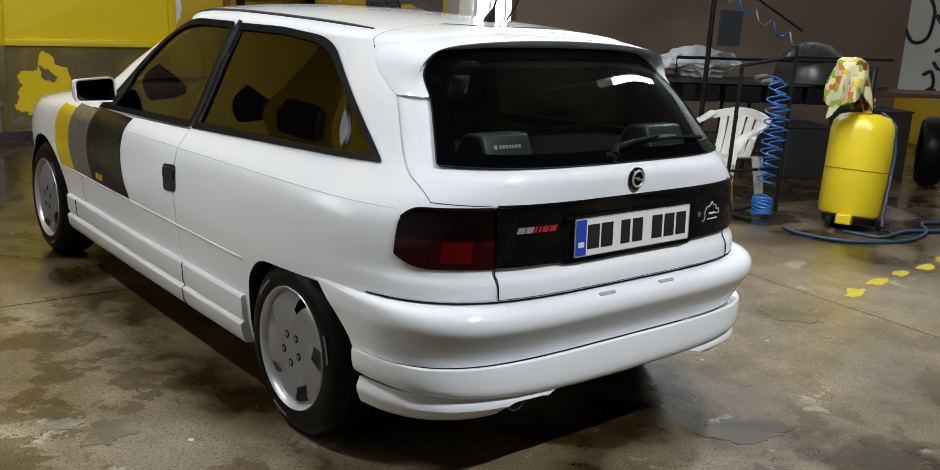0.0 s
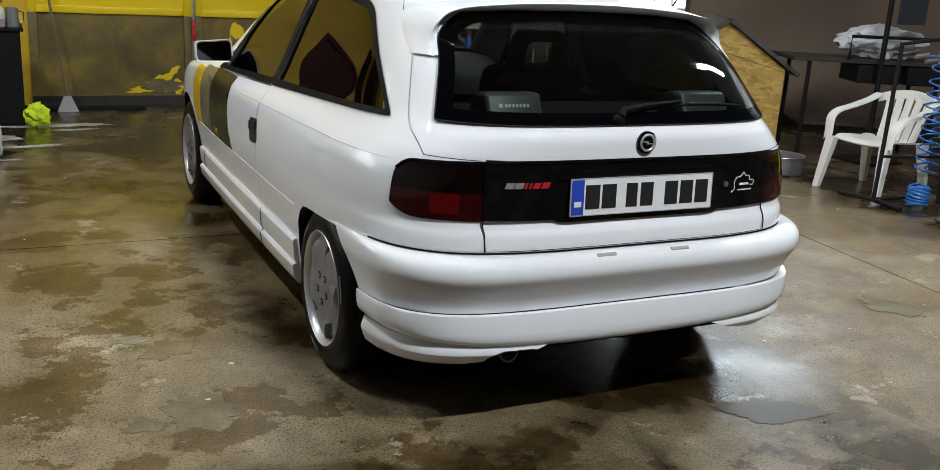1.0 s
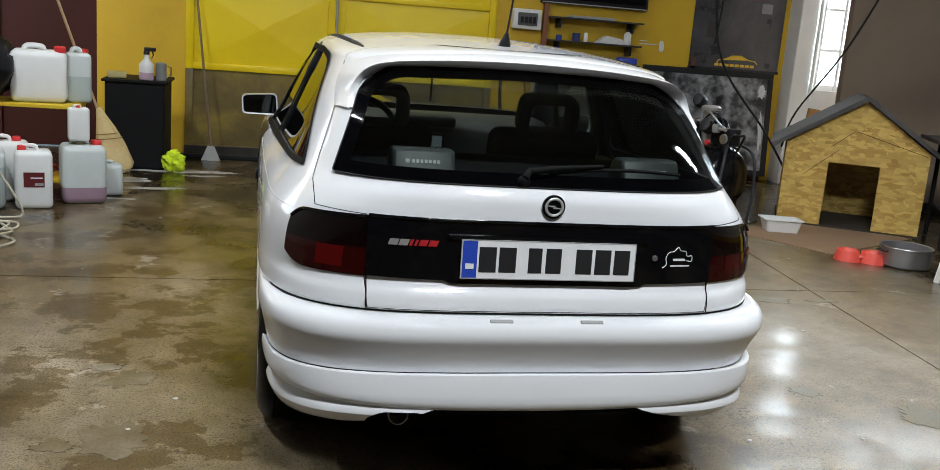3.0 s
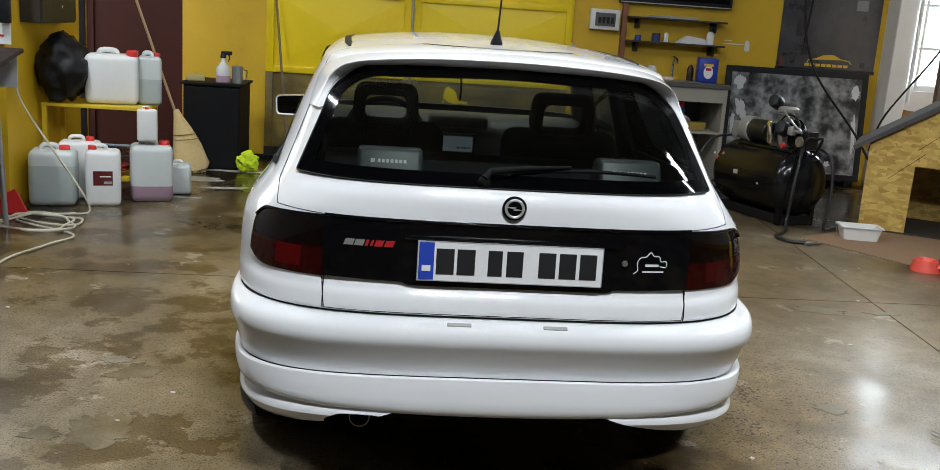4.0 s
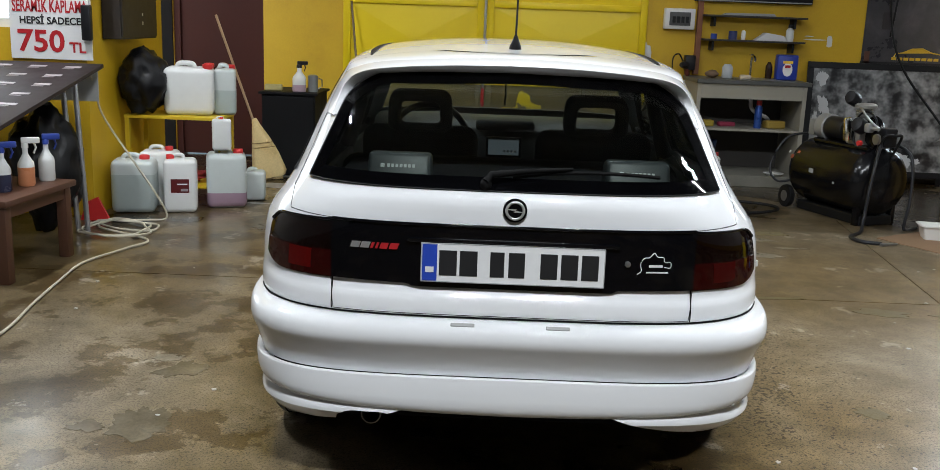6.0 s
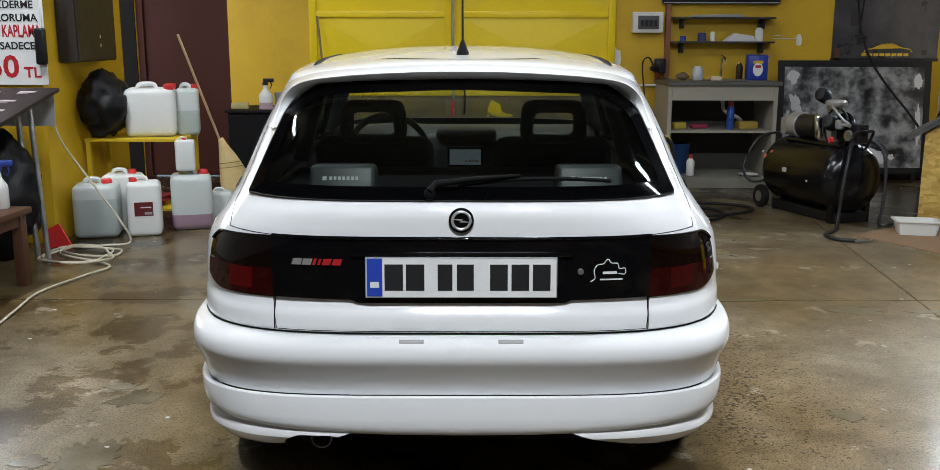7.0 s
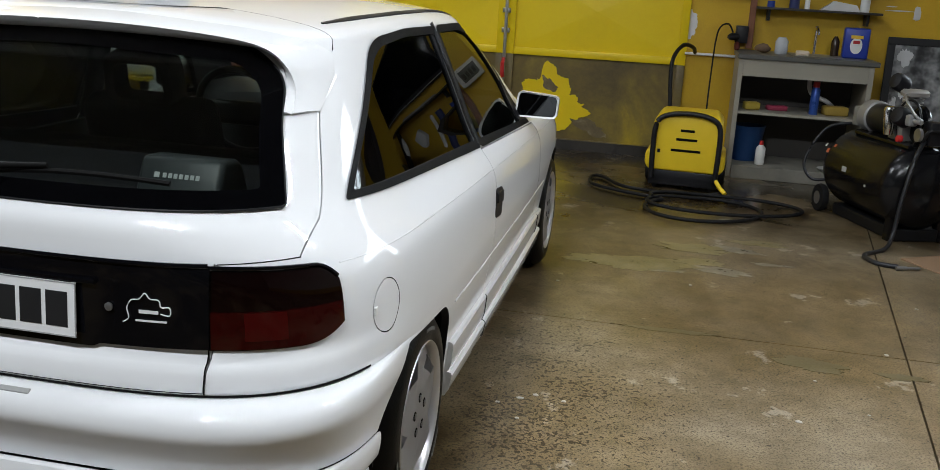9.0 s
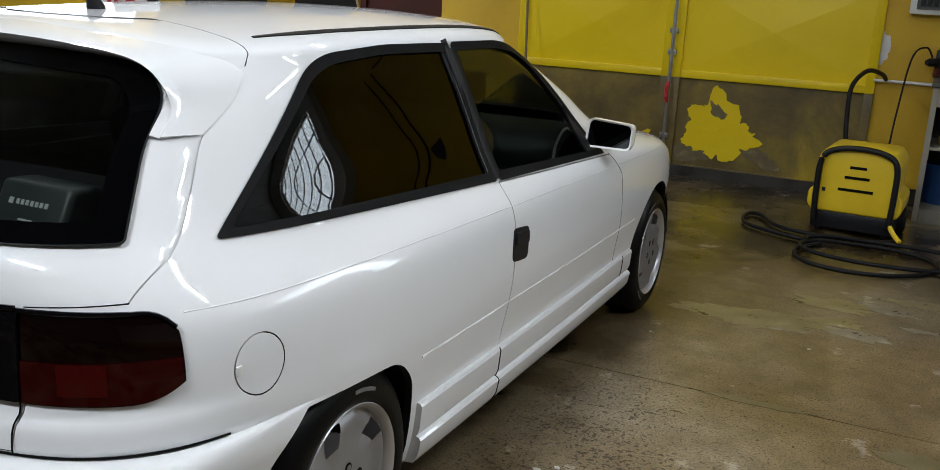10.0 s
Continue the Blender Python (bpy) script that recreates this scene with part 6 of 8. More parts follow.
for z, a in ((0.27, 0.116), (0.31, 0.103)):
    cx = -0.03 - 0.045 * (z - 0.22) / 0.14
    part("binding", tubed([(cx + a * math.cos(t), 0.050 * math.sin(t), z + 0.02 + 0.01 * math.cos(t)) for t in np.linspace(0, 2 * math.pi, 24, endpoint=False)], 0.003, 5, closed=True), plain("brown twine", (0.26, 0.16, 0.06), 0.8), broom)
part("handle", tubed([(-0.135, 0, 0.50), (-0.47, 0.10, 1.42)], 0.012, 10), plain("pale broom wood", (0.42, 0.28, 0.16), 0.55), broom, smooth=60)

# dark cabinet with cleaning things
cab = thing("cabinet", "black cabinet standing against the yellow wall", "cabinet", pose(-1.82, 6.10, 0, 0, 0, 0))
BLK = plain("black laminate", (0.007, 0.007, 0.008), 0.6, vary=0.3, scale=6, spec=0.15)
part("body", boxed(-0.235, -0.33, 0, 0.235, 0.30, 0.715, bevel=0.004), BLK, cab)
part("top", boxed(-0.26, -0.35, 0.716, 0.26, 0.31, 0.738, bevel=0.004), BLK, cab)
part("door", boxed(-0.225, -0.347, 0.02, 0.225, -0.331, 0.70, bevel=0.003), BLK, cab)
spray_bottle(-1.74, 5.86, 0.738, 0.06, 0.21, 20, CAN_PLASTIC, PINK_LIQ, BLACK_PLASTIC, "white spray bottle with pink liquid on the black cabinet", 0.3)
tagged(part("sponge", boxed(-0.075, -0.045, 0, 0.075, 0.045, 0.055, bevel=0.01), plain("pale sponge", (0.42, 0.36, 0.16), 0.9, bump=0.6), at=pose(-1.98, 5.92, 0.738, 0, 0, 8), smooth=50), "pale yellow sponge on the black cabinet", "sponge")
g = thing("tin", "grey tin can with handle on the black cabinet", "tin", pose(-1.63, 5.92, 0.738))
part("can", lathed([(0.045, 0), (0.045, 0.14), (0.03, 0.15)], 18), plain("grey tin", (0.25, 0.26, 0.26), 0.4, metal=0.4), g, smooth=40)
part("grip", tubed([(0.045, 0, 0.12), (0.08, 0, 0.11), (0.08, 0, 0.05), (0.045, 0, 0.03)], 0.006, 6), STEEL, g, smooth=60)
# neon cloth, squeegee bar, brush
tagged(part("cloth", lumpy(3.3, 0.10, 4, 0.5, 2.2, (0.9, 0.7, 0.8)), plain("neon yellow cloth", (0.60, 0.78, 0.02), 0.8), smooth=70, at=pose(-1.50, 5.72, 0)), "neon yellow microfibre cloth on the floor", "cloth")
sq = thing("squeegee", "black floor squeegee lying along the wall", "squeegee", pose(-1.02, 6.52, 0, 0, 0, -2))
part("blade", boxed(-0.62, -0.02, 0, 0.42, 0.02, 0.045, bevel=0.008), BLACK_RUBBER, sq, smooth=40)
br = thing("brush", "long-handled floor brush leaning on the gate", "brush", pose(-1.24, 6.46, 0))
bm = prism([(-0.085, 0.0), (0.085, 0.0), (0.03, 0.13), (-0.03, 0.13)], -0.02, 0.02, "y")
part("head", bm, plain("grey bristles", (0.40, 0.40, 0.38), 0.8, bump=0.5), br)
part("handle", tubed([(0, 0, 0.12), (-0.14, 0.24, 1.30), (-0.17, 0.29, 1.55)], 0.011, 8), plain("grey brown stick", (0.16, 0.11, 0.07), 0.6), br, smooth=60)

# pale cable running down from the board and coiled on the floor
pts = [(-2.73, 3.50, 1.02), (-2.66, 3.62, 0.95), (-2.62, 3.66, 0.72), (-2.45, 3.70, 0.42), (-2.30, 3.72, 0.18), (-2.24, 3.74, 0.02), (-2.35, 3.66, 0.012), (-2.65, 3.58, 0.012), (-2.45, 3.38, 0.012)]
for i in range(26):
    a = i * 0.62
    pts.append((-2.42 + (0.20 + 0.05 * math.sin(i * 1.7)) * math.cos(a), 3.34 + (0.26 + 0.06 * math.cos(i * 1.3)) * math.sin(a), 0.012 + 0.004 * (i % 5)))
pts += [(-2.15, 3.10, 0.012), (-2.20, 2.85, 0.010), (-2.30, 2.50, 0.010), (-2.27, 2.15, 0.010), (-2.22, 1.75, 0.010), (-2.15, 1.2, 0.010), (-2.3, 0.6, 0.010)]
tagged(part("cable", tubed(spline(pts, 6), 0.0075, 6), plain("cream cable", (0.50, 0.46, 0.36), 0.5), smooth=60), "cream extension cable, coiled loosely on the floor", "cable")

# ---- right of the gate ----
fb = thing("fuse_box", "grey fuse box with a clear lid on the yellow wall", "fuse box", pose(1.73, BACK - 0.09, 1.40))
part("case", boxed(-0.145, 0, 0, 0.145, 0.09, 0.195, bevel=0.012), plain("light grey plastic", (0.68, 0.68, 0.67), 0.45), fb, smooth=40)
part("lid", boxed(-0.10, -0.012, 0.035, 0.10, -0.001, 0.16, bevel=0.004), plain("smoky lid", (0.10, 0.10, 0.10), 0.2), fb)
for i in range(4):
    part("switch", boxed(-0.075 + 0.042 * i, -0.024, 0.06, -0.045 + 0.042 * i, -0.0125, 0.12, bevel=0.003), BLACK_PLASTIC, fb)
soc = thing("socket", "black industrial socket and plug on a wooden post", "socket", pose(1.86, BACK - 0.11, 1.02))
part("box", boxed(-0.05, 0, 0.0, 0.05, 0.10, 0.14, bevel=0.01), BLACK_PLASTIC, soc, smooth=40)
part("plug", lathed([(0.03, 0), (0.03, 0.07), (0.018, 0.10)], 14, pose(-0.04, 0.0, 0.05, 90, 0, -40)), BLACK_PLASTIC, soc, smooth=40)
part("plug", lathed([(0.025, 0), (0.025, 0.06), (0.014, 0.08)], 14, pose(-0.03, 0.01, -0.01, 120, 0, 0)), plain("dark red plastic", (0.08, 0.015, 0.01), 0.4), soc, smooth=40)
post = thing("post", "brown wooden upright beside the shelves", "post", pose(1.93, BACK - 0.04, 0.98))
part("post", boxed(-0.025, -0.02, 0, 0.025, 0.039, 0.75, bevel=0.004), plain("reddish wood", (0.20, 0.075, 0.035), 0.6, vary=0.25), post)
bm = lumpy(5.1, 0.10, 4, 0.30, 3.0, (0.62, 0.02, 1.05))
tagged(part("plaster_patch", bm, plain("bare plaster", (0.62, 0.62, 0.62), 0.8), at=pose(1.43, BACK - 0.003, 1.02)), "white bare plaster patch on the yellow wall", "patch", kind="structure")
tagged(part("pipe", tubed([(1.42, BACK - 0.03, 0.905), (1.87, BACK - 0.03, 0.905)], 0.012, 8), WHITE_PLASTIC, smooth=60), "white plastic water pipe on the wall", "pipe")

# bench with sink
bench_t = thing("workbench", "cream open bench with grey worktop, shelf and sink", "workbench", pose(2.34, 6.20, 0))
CREAM = plain("cream board", (0.31, 0.29, 0.24), 0.55, vary=0.12, scale=4)
part("worktop", boxed(-0.52, -0.02, 0.93, 0.52, 0.64, 0.968, bevel=0.006), plain("grey worktop", (0.085, 0.085, 0.08), 0.4, vary=0.2), bench_t)
for x in (-0.49, 0.47):
    part("side_panel", boxed(x - 0.018, 0.0, 0, x + 0.018, 0.62, 0.929), CREAM, bench_t)
part("front_rail", boxed(-0.47, 0.0, 0.80, 0.45, 0.018, 0.929), CREAM, bench_t)
part("shelf", boxed(-0.47, 0.01, 0.505, 0.45, 0.60, 0.525), CREAM, bench_t)
part("plinth", boxed(-0.47, -0.04, 0.0, 0.45, 0.60, 0.10, bevel=0.004), plain("dirty concrete plinth", (0.20, 0.19, 0.16), 0.8, vary=0.25), bench_t)
part("back_panel", boxed(-0.47, 0.605, 0.10, 0.45, 0.619, 0.929), plain("dark back board", (0.05, 0.045, 0.04), 0.7), bench_t)
part("basin", boxed(-0.10, 0.10, 0.969, 0.28, 0.52, 0.974, bevel=0.002), STEEL, bench_t)
part("drain_pipe", tubed(spline([(0.08, 0.35, 0.90), (0.08, 0.33, 0.72), (0.12, 0.28, 0.66), (0.22, 0.3, 0.62), (0.30, 0.45, 0.56)], 6), 0.018, 8), WHITE_PLASTIC, bench_t, smooth=60)
tap = thing("tap", "chrome tap over the sink", "tap", pose(2.44, 6.74, 0.968))
part("spout", tubed(spline([(0, 0, 0), (0, 0, 0.16), (0, -0.04, 0.21), (0, -0.12, 0.19), (0, -0.13, 0.16)], 6), 0.012, 8), CHROME, tap, smooth=60)
part("lever", boxed(-0.012, -0.02, 0.21, 0.012, 0.06, 0.225, bevel=0.004), CHROME, tap)


def small(name, prof, x, y, z, mat, label, cap=None, caph=0.02):
    t = thing(name, label, name.replace("_", " "), pose(x, y, z))
    part("body", lathed(prof, 18), mat, t, smooth=45)
    if cap:
        r, h = prof[-1]
        part("cap", lathed([(r * 1.15, h - 0.002), (r * 1.1, h + caph)], 14), cap, t, smooth=40)
    return t


small("spray_can", [(0.032, 0), (0.034, 0.01), (0.034, 0.19), (0.022, 0.215)], 2.45, 6.36, 0.525, plain("blue can", (0.03, 0.09, 0.38), 0.3, metal=0.3), "blue spray can with red cap on the bench shelf", RED_PLASTIC, 0.04)
small("bottle", [(0.035, 0), (0.038, 0.01), (0.038, 0.13), (0.015, 0.16)], 2.09, 6.32, 0.10, WHITE_PLASTIC, "white bottle with red cap at the foot of the bench", RED_PLASTIC, 0.03)
bk = thing("bucket", "blue plastic bucket under the bench", "bucket", pose(1.98, 6.52, 0.10))
part("bucket", lathed([(0.11, 0), (0.145, 0.28), (0.15, 0.285), (0.14, 0.285), (0.105, 0.01)], 24), plain("dark blue plastic", (0.012, 0.05, 0.16), 0.45), bk, smooth=40)
dish = thing("dish", "pale enamel dish on the plinth of the bench", "dish", pose(2.62, 6.27, 0.10))
part("dish", lathed([(0.06, 0), (0.09, 0.02), (0.095, 0.022), (0.085, 0.022), (0.055, 0.006)], 24), WHITE_PLASTIC, dish, smooth=40)
for x, y, w, d_, h, c, lb in ((1.98, 6.4, 0.12, 0.1, 0.06, (0.45, 0.33, 0.04), "yellow plastic tool case on the bench shelf"), (2.18, 6.45, 0.16, 0.08, 0.04, (0.30, 0.03, 0.07), "dark red rag on the bench shelf"), (2.62, 6.42, 0.18, 0.12, 0.07, (0.40, 0.27, 0.05), "ochre sponge block on the bench shelf")):
    nm = "tool_case" if "case" in lb else "rag" if "rag" in lb else "sponge"
    tagged(part(nm, boxed(-w / 2, -d_ / 2, 0, w / 2, d_ / 2, h, bevel=0.012, seg=3), plain(lb, c, 0.6), at=pose(x, y, 0.525, 0, 0, 12), smooth=50), lb, nm.replace("_", " "))
# on the worktop
bb = thing("detergent_box", "blue detergent canister with a white label on the worktop", "canister", pose(2.72, 6.55, 0.968, 0, 0, -4))
part("body", boxed(-0.095, -0.06, 0, 0.095, 0.06, 0.235, bevel=0.014, seg=3), plain("royal blue plastic", (0.015, 0.04, 0.30), 0.35), bb, smooth=50)
part("label", lathed([(0.05, 0), (0.05, 0.002)], 24, pose(0, -0.0605, 0.10, 90, 0, 0) @ Matrix.Diagonal((0.9, 1.25, 1, 1))), WHITE_PRINT, bb)
part("label", boxed(-0.045, -0.0635, 0.155, 0.045, -0.0605, 0.18), plain("yellow print", (0.7, 0.45, 0.03), 0.4), bb)
part("label", boxed(-0.025, -0.0665, 0.115, 0.025, -0.0630, 0.14), RED_PRINT, bb)
small("jar", [(0.045, 0), (0.05, 0.01), (0.05, 0.10), (0.03, 0.13)], 2.16, 6.5, 0.968, plain("pale jar", (0.45, 0.47, 0.50), 0.25), "pale glass jar on the worktop")
tagged(part("soap", boxed(-0.05, -0.035, 0, 0.05, 0.035, 0.04, bevel=0.012), plain("pale soap", (0.55, 0.45, 0.33), 0.5), at=pose(2.32, 6.45, 0.968), smooth=50), "pale bar of soap on the worktop", "soap")
tagged(part("sponge", lumpy(9.2, 0.05, 2, 0.3, 3, (1.3, 0.9, 0.7)), plain("brown rag", (0.16, 0.10, 0.06), 0.9), at=pose(2.02, 6.5, 0.968), smooth=60), "brown rag on the worktop", "rag")
small("bottle", [(0.03, 0), (0.032, 0.01), (0.032, 0.12), (0.012, 0.16)], 2.58, 6.62, 0.968, plain("dark brown glass", (0.03, 0.015, 0.008), 0.15), "dark glass bottle on the worktop")
# wall shelves
for z, lb in ((1.305, "dark wall shelf holding small bottles"), (1.53, "dark wall shelf holding papers")):
    sh = thing("wall_shelf", lb, "shelf", pose(2.43, BACK, z), "wall shelves")
    part("board", boxed(-0.48, -0.20, 0, 0.48, -0.001, 0.018, bevel=0.003), plain("dark shelf board", (0.025, 0.02, 0.016), 0.5), sh)
    for x in (-0.38, 0.38):
        part("bracket", boxed(x - 0.01, -0.15, -0.09, x + 0.01, -0.002, -0.001), BLACK_METAL, sh)
small("bottle", [(0.035, 0), (0.037, 0.01), (0.037, 0.10), (0.018, 0.13)], 2.78, 6.74, 1.323, CAN_PLASTIC, "white bottle with black cap on the shelf", BLACK_PLASTIC, 0.03)
small("tin", [(0.04, 0), (0.04, 0.08)], 2.24, 6.74, 1.323, plain("navy tin", (0.02, 0.03, 0.12), 0.4), "navy tin on the shelf")
small("bottle", [(0.02, 0), (0.02, 0.08), (0.01, 0.09)], 2.34, 6.74, 1.323, WHITE_PLASTIC, "small white bottle on the shelf")
small("tin", [(0.03, 0), (0.03, 0.05)], 2.06, 6.74, 1.323, BLUE_PLASTIC, "small blue tin on the shelf")
bm = prism([(0, 0), (0.30, 0.0), (0.27, 0.05), (0.10, 0.075)], -0.10, 0.0, "y")
tagged(part("paper_pile", bm, plain("white paper", (0.6, 0.6, 0.6), 0.7), at=pose(2.44, 6.78, 1.323)), "white folded paper on the shelf", "paper")
bm = prism([(0, 0), (0.5, 0.0), (0.48, 0.025), (0.04, 0.02)], -0.12, 0.0, "y")
tagged(part("paper_pile", bm, plain("grey paper", (0.30, 0.30, 0.30), 0.7), at=pose(2.12, 6.80, 1.548)), "grey paper stack on the upper shelf", "paper")
tv = thing("television", "black flat television on the wall", "television", pose(2.42, BACK, 1.67))
part("case", boxed(-0.56, -0.07, 0, 0.56, -0.02, 0.66, bevel=0.008), BLACK_PLASTIC, tv, smooth=40)
part("screen", boxed(-0.53, -0.074, 0.05, 0.53, -0.0705, 0.63), BLACK_GLOSS, tv, "dark screen")
part("frame_strip", boxed(-0.55, -0.076, 0.006, 0.55, -0.0705, 0.016), plain("grey strip", (0.3, 0.3, 0.3), 0.4), tv)
part("mount", boxed(-0.2, -0.019, 0.15, 0.2, -0.001, 0.5), BLACK_METAL, tv)
# scraped plaster on the yellow wall
for x, z, w, h in ((3.06, 1.36, 0.20, 0.035), (3.20, 1.33, 0.05, 0.10), (3.0, 1.39, 0.08, 0.03)):
    tagged(part("plaster_patch", lumpy(x * 5 + z, 0.5, 3, 0.35, 3.0, (w, 0.004, h)), plain("bare plaster", (0.62, 0.62, 0.62), 0.8), at=pose(x, BACK - 0.003, z - h / 2)), "white scrape in the yellow wall paint", "patch", kind="structure")

# pressure washer
pw = thing("pressure_washer", "yellow pressure washer with black push frame", "pressure washer", pose(1.50, 5.62, 0, 0, 0, -3))
bm = bmesh.new()
prof = [(-0.255, 0.14), (-0.285, 0.18), (-0.285, 0.27), (-0.24, 0.30), (-0.245, 0.50), (-0.20, 0.555), (0.20, 0.555), (0.245, 0.50), (0.24, 0.30), (0.285, 0.27), (0.285, 0.18), (0.255, 0.14)]
bm = prism(rounded(prof, 0.03, 3), -0.20, 0.30, "y")
bmesh.ops.bevel(bm, geom=[e for e in bm.edges if abs(e.verts[0].co.y - e.verts[1].co.y) < 1e-6], offset=0.018, segments=3, affect="EDGES", profile=0.5)
hood = part("hood", bm, YELLOW_PLASTIC, pw, "yellow plastic hood", smooth=50)
for z, w in ((0.44, 0.05), (0.375, 0.075), (0.295, 0.105)):
    part("vent", boxed(-w, -0.2035, z - 0.009, w, -0.196, z + 0.009, bevel=0.002), UNDER, hood)
part("lock", boxed(-0.20, -0.2035, 0.27, -0.18, -0.196, 0.295), BLACK_PLASTIC, hood)
part("push_frame", tubed(spline([(-0.225, -0.225, 0.09), (-0.232, -0.225, 0.30), (-0.222, -0.22, 0.48), (-0.15, -0.215, 0.545), (0, -0.215, 0.565), (0.15, -0.215, 0.545), (0.222, -0.22, 0.48), (0.232, -0.225, 0.30), (0.225, -0.225, 0.09)], 6), 0.019, 10), BLACK_PLASTIC, pw, "black push frame", smooth=60)
part("base", boxed(-0.25, -0.19, 0.03, 0.25, 0.30, 0.145, bevel=0.015), BLACK_PLASTIC, pw, smooth=40)
for x in (-0.265, 0.265):
    part("wheel", lathed([(0.07, -0.03), (0.085, -0.02), (0.085, 0.02), (0.07, 0.03)], 24, pose(x, 0.17, 0.085, 0, 90, 0)), BLACK_RUBBER, pw, smooth=40)
    part("wheel", lathed([(0.035, -0.02), (0.042, -0.01), (0.042, 0.01), (0.035, 0.02)], 20, pose(x * 0.75, -0.14, 0.042, 0, 90, 0)), BLACK_RUBBER, pw, smooth=40)
part("lance_grip", tubed([(0.22, -0.22, 0.12), (0.27, -0.26, 0.06), (0.31, -0.30, 0.03)], 0.016, 8), YELLOW_PLASTIC, pw, smooth=60)
# black hose: up to the pipe, and coiled on the floor
pts = [(1.36, 5.95, 0.42), (1.33, 6.0, 0.70), (1.33, 6.05, 0.90), (1.40, 6.25, 1.00), (1.48, 6.55, 0.97), (1.50, 6.79, 0.92)]
tagged(part("hose", tubed(spline(pts, 8), 0.016, 8), BLACK_RUBBER, smooth=60), "black rubber supply hose looping up to the pipe", "hose")
tagged(part("flex", tubed(spline([(1.62, 5.93, 0.45), (1.63, 6.2, 0.75), (1.66, 6.60, 1.10), (1.74, 6.74, 1.17), (1.79, 6.75, 1.10)], 8), 0.007, 6), BLACK_RUBBER, smooth=60), "black power flex from the washer to the socket", "cable")
pts = [(1.80, 5.36, 0.03), (1.55, 5.22, 0.02), (1.10, 5.30, 0.018), (0.90, 5.62, 0.018), (0.82, 5.58, 0.018), (0.86, 5.30, 0.018), (1.10, 5.12, 0.018), (1.35, 5.02, 0.018)]
for i in range(27):
    a = 2.5 + i * 0.52
    grown = i / 26
    pts.append((1.55 + 0.30 * grown + (0.30 + 0.28 * grown) * math.cos(a), 4.72 + 0.30 * grown + (0.36 - 0.14 * grown) * math.sin(a), 0.018 + 0.012 * (i // 12)))
tagged(part("hose", tubed(spline(pts, 6), 0.0125, 8), BLACK_RUBBER, smooth=60), "black pressure hose coiled on the wet floor", "hose")

# air compressor
ac = thing("air_compressor", "black air compressor with horizontal tank and pump on top", "air compressor", pose(2.76, 4.90, 0, 0, 0, -70) @ Matrix.Diagonal((0.86, 1, 1, 1)))
BLKGL = plain("black enamel", (0.005, 0.005, 0.006), 0.20, vary=0.3, rvary=0.06, spec=0.35)
part("tank", lathed([(0.02, -0.53), (0.13, -0.515), (0.21, -0.475), (0.25, -0.42), (0.262, -0.37), (0.262, 0.40), (0.254, 0.45), (0.21, 0.505), (0.13, 0.545), (0.02, 0.56)], 40, pose(0, 0, 0.33, 0, 90, 0)), BLKGL, ac, "black enamelled tank", smooth=40)
part("weld", tubed([(0.40, 0.259 * math.cos(t), 0.33 + 0.259 * math.sin(t)) for t in np.linspace(0, 2 * math.pi, 32, endpoint=False)], 0.004, 5, closed=True), BLKGL, ac)
for x in (0.42, ):
    for y in (-0.16, 0.16):
        part("foot", boxed(x - 0.03, y - 0.02, 0, x + 0.03, y + 0.02, 0.17, bevel=0.004), BLKGL, ac)
for y in (-0.22, 0.22):
    part("wheel", lathed([(0.05, -0.025), (0.09, -0.022), (0.095, 0.0), (0.09, 0.022), (0.05, 0.025)], 24, pose(-0.46, y, 0.095, 90, 0, 0)), BLACK_RUBBER, ac, smooth=40)
    part("rim", lathed([(0.045, -0.027), (0.045, 0.027)], 20, pose(-0.46, y, 0.095, 90, 0, 0)), STEEL, ac, smooth=40)
part("plate", boxed(-0.42, -0.13, 0.565, 0.30, 0.13, 0.585, bevel=0.004), BLKGL, ac)
part("motor", lathed([(0.05, -0.16), (0.085, -0.155), (0.092, -0.14), (0.092, 0.12), (0.085, 0.14)], 28, pose(-0.28, 0, 0.68, 0, 90, 0)), plain("black motor casing", (0.010, 0.010, 0.011), 0.4), ac, smooth=40)
SILVER = plain("silver enamel", (0.30, 0.30, 0.30), 0.35, metal=0.3, vary=0.1)
part("motor_cap", lathed([(0.030, -0.075), (0.085, -0.070), (0.104, -0.055), (0.104, 0.045), (0.085, 0.05)], 28, pose(-0.43, 0, 0.68, 0, -90, 0)), SILVER, ac, "silver motor end cap", smooth=40)
part("junction_box", boxed(-0.60, -0.07, 0.60, -0.51, 0.07, 0.73, bevel=0.012), plain("grey plastic box", (0.22, 0.22, 0.21), 0.5), ac, smooth=40)
CAST = plain("pale alloy casting", (0.36, 0.35, 0.33), 0.40, metal=0.5, vary=0.15, rvary=0.1)
part("crankcase", boxed(-0.06, -0.09, 0.585, 0.12, 0.09, 0.72, bevel=0.02), CAST, ac, "pale alloy crankcase", smooth=40)
part("filter", lathed([(0.034, 0), (0.036, 0.15), (0.026, 0.17), (0.004, 0.172)], 18, pose(0.02, -0.12, 0.62, 8, 0, 0)), CHROME, ac, "chrome filter bowl", smooth=40)
for x, y, z, r in ((-0.05, -0.06, 0.93, 0.055), (0.15, -0.12, 0.74, 0.058)):
    part("air_filter", lathed([(0.01, -0.055), (r * 0.85, -0.05), (r, -0.035), (r, 0.035), (r * 0.85, 0.05), (0.01, 0.055)], 20, pose(x, y, z, 70, 0, 15)), BLACK_PLASTIC, ac, "black round air filter", smooth=40)
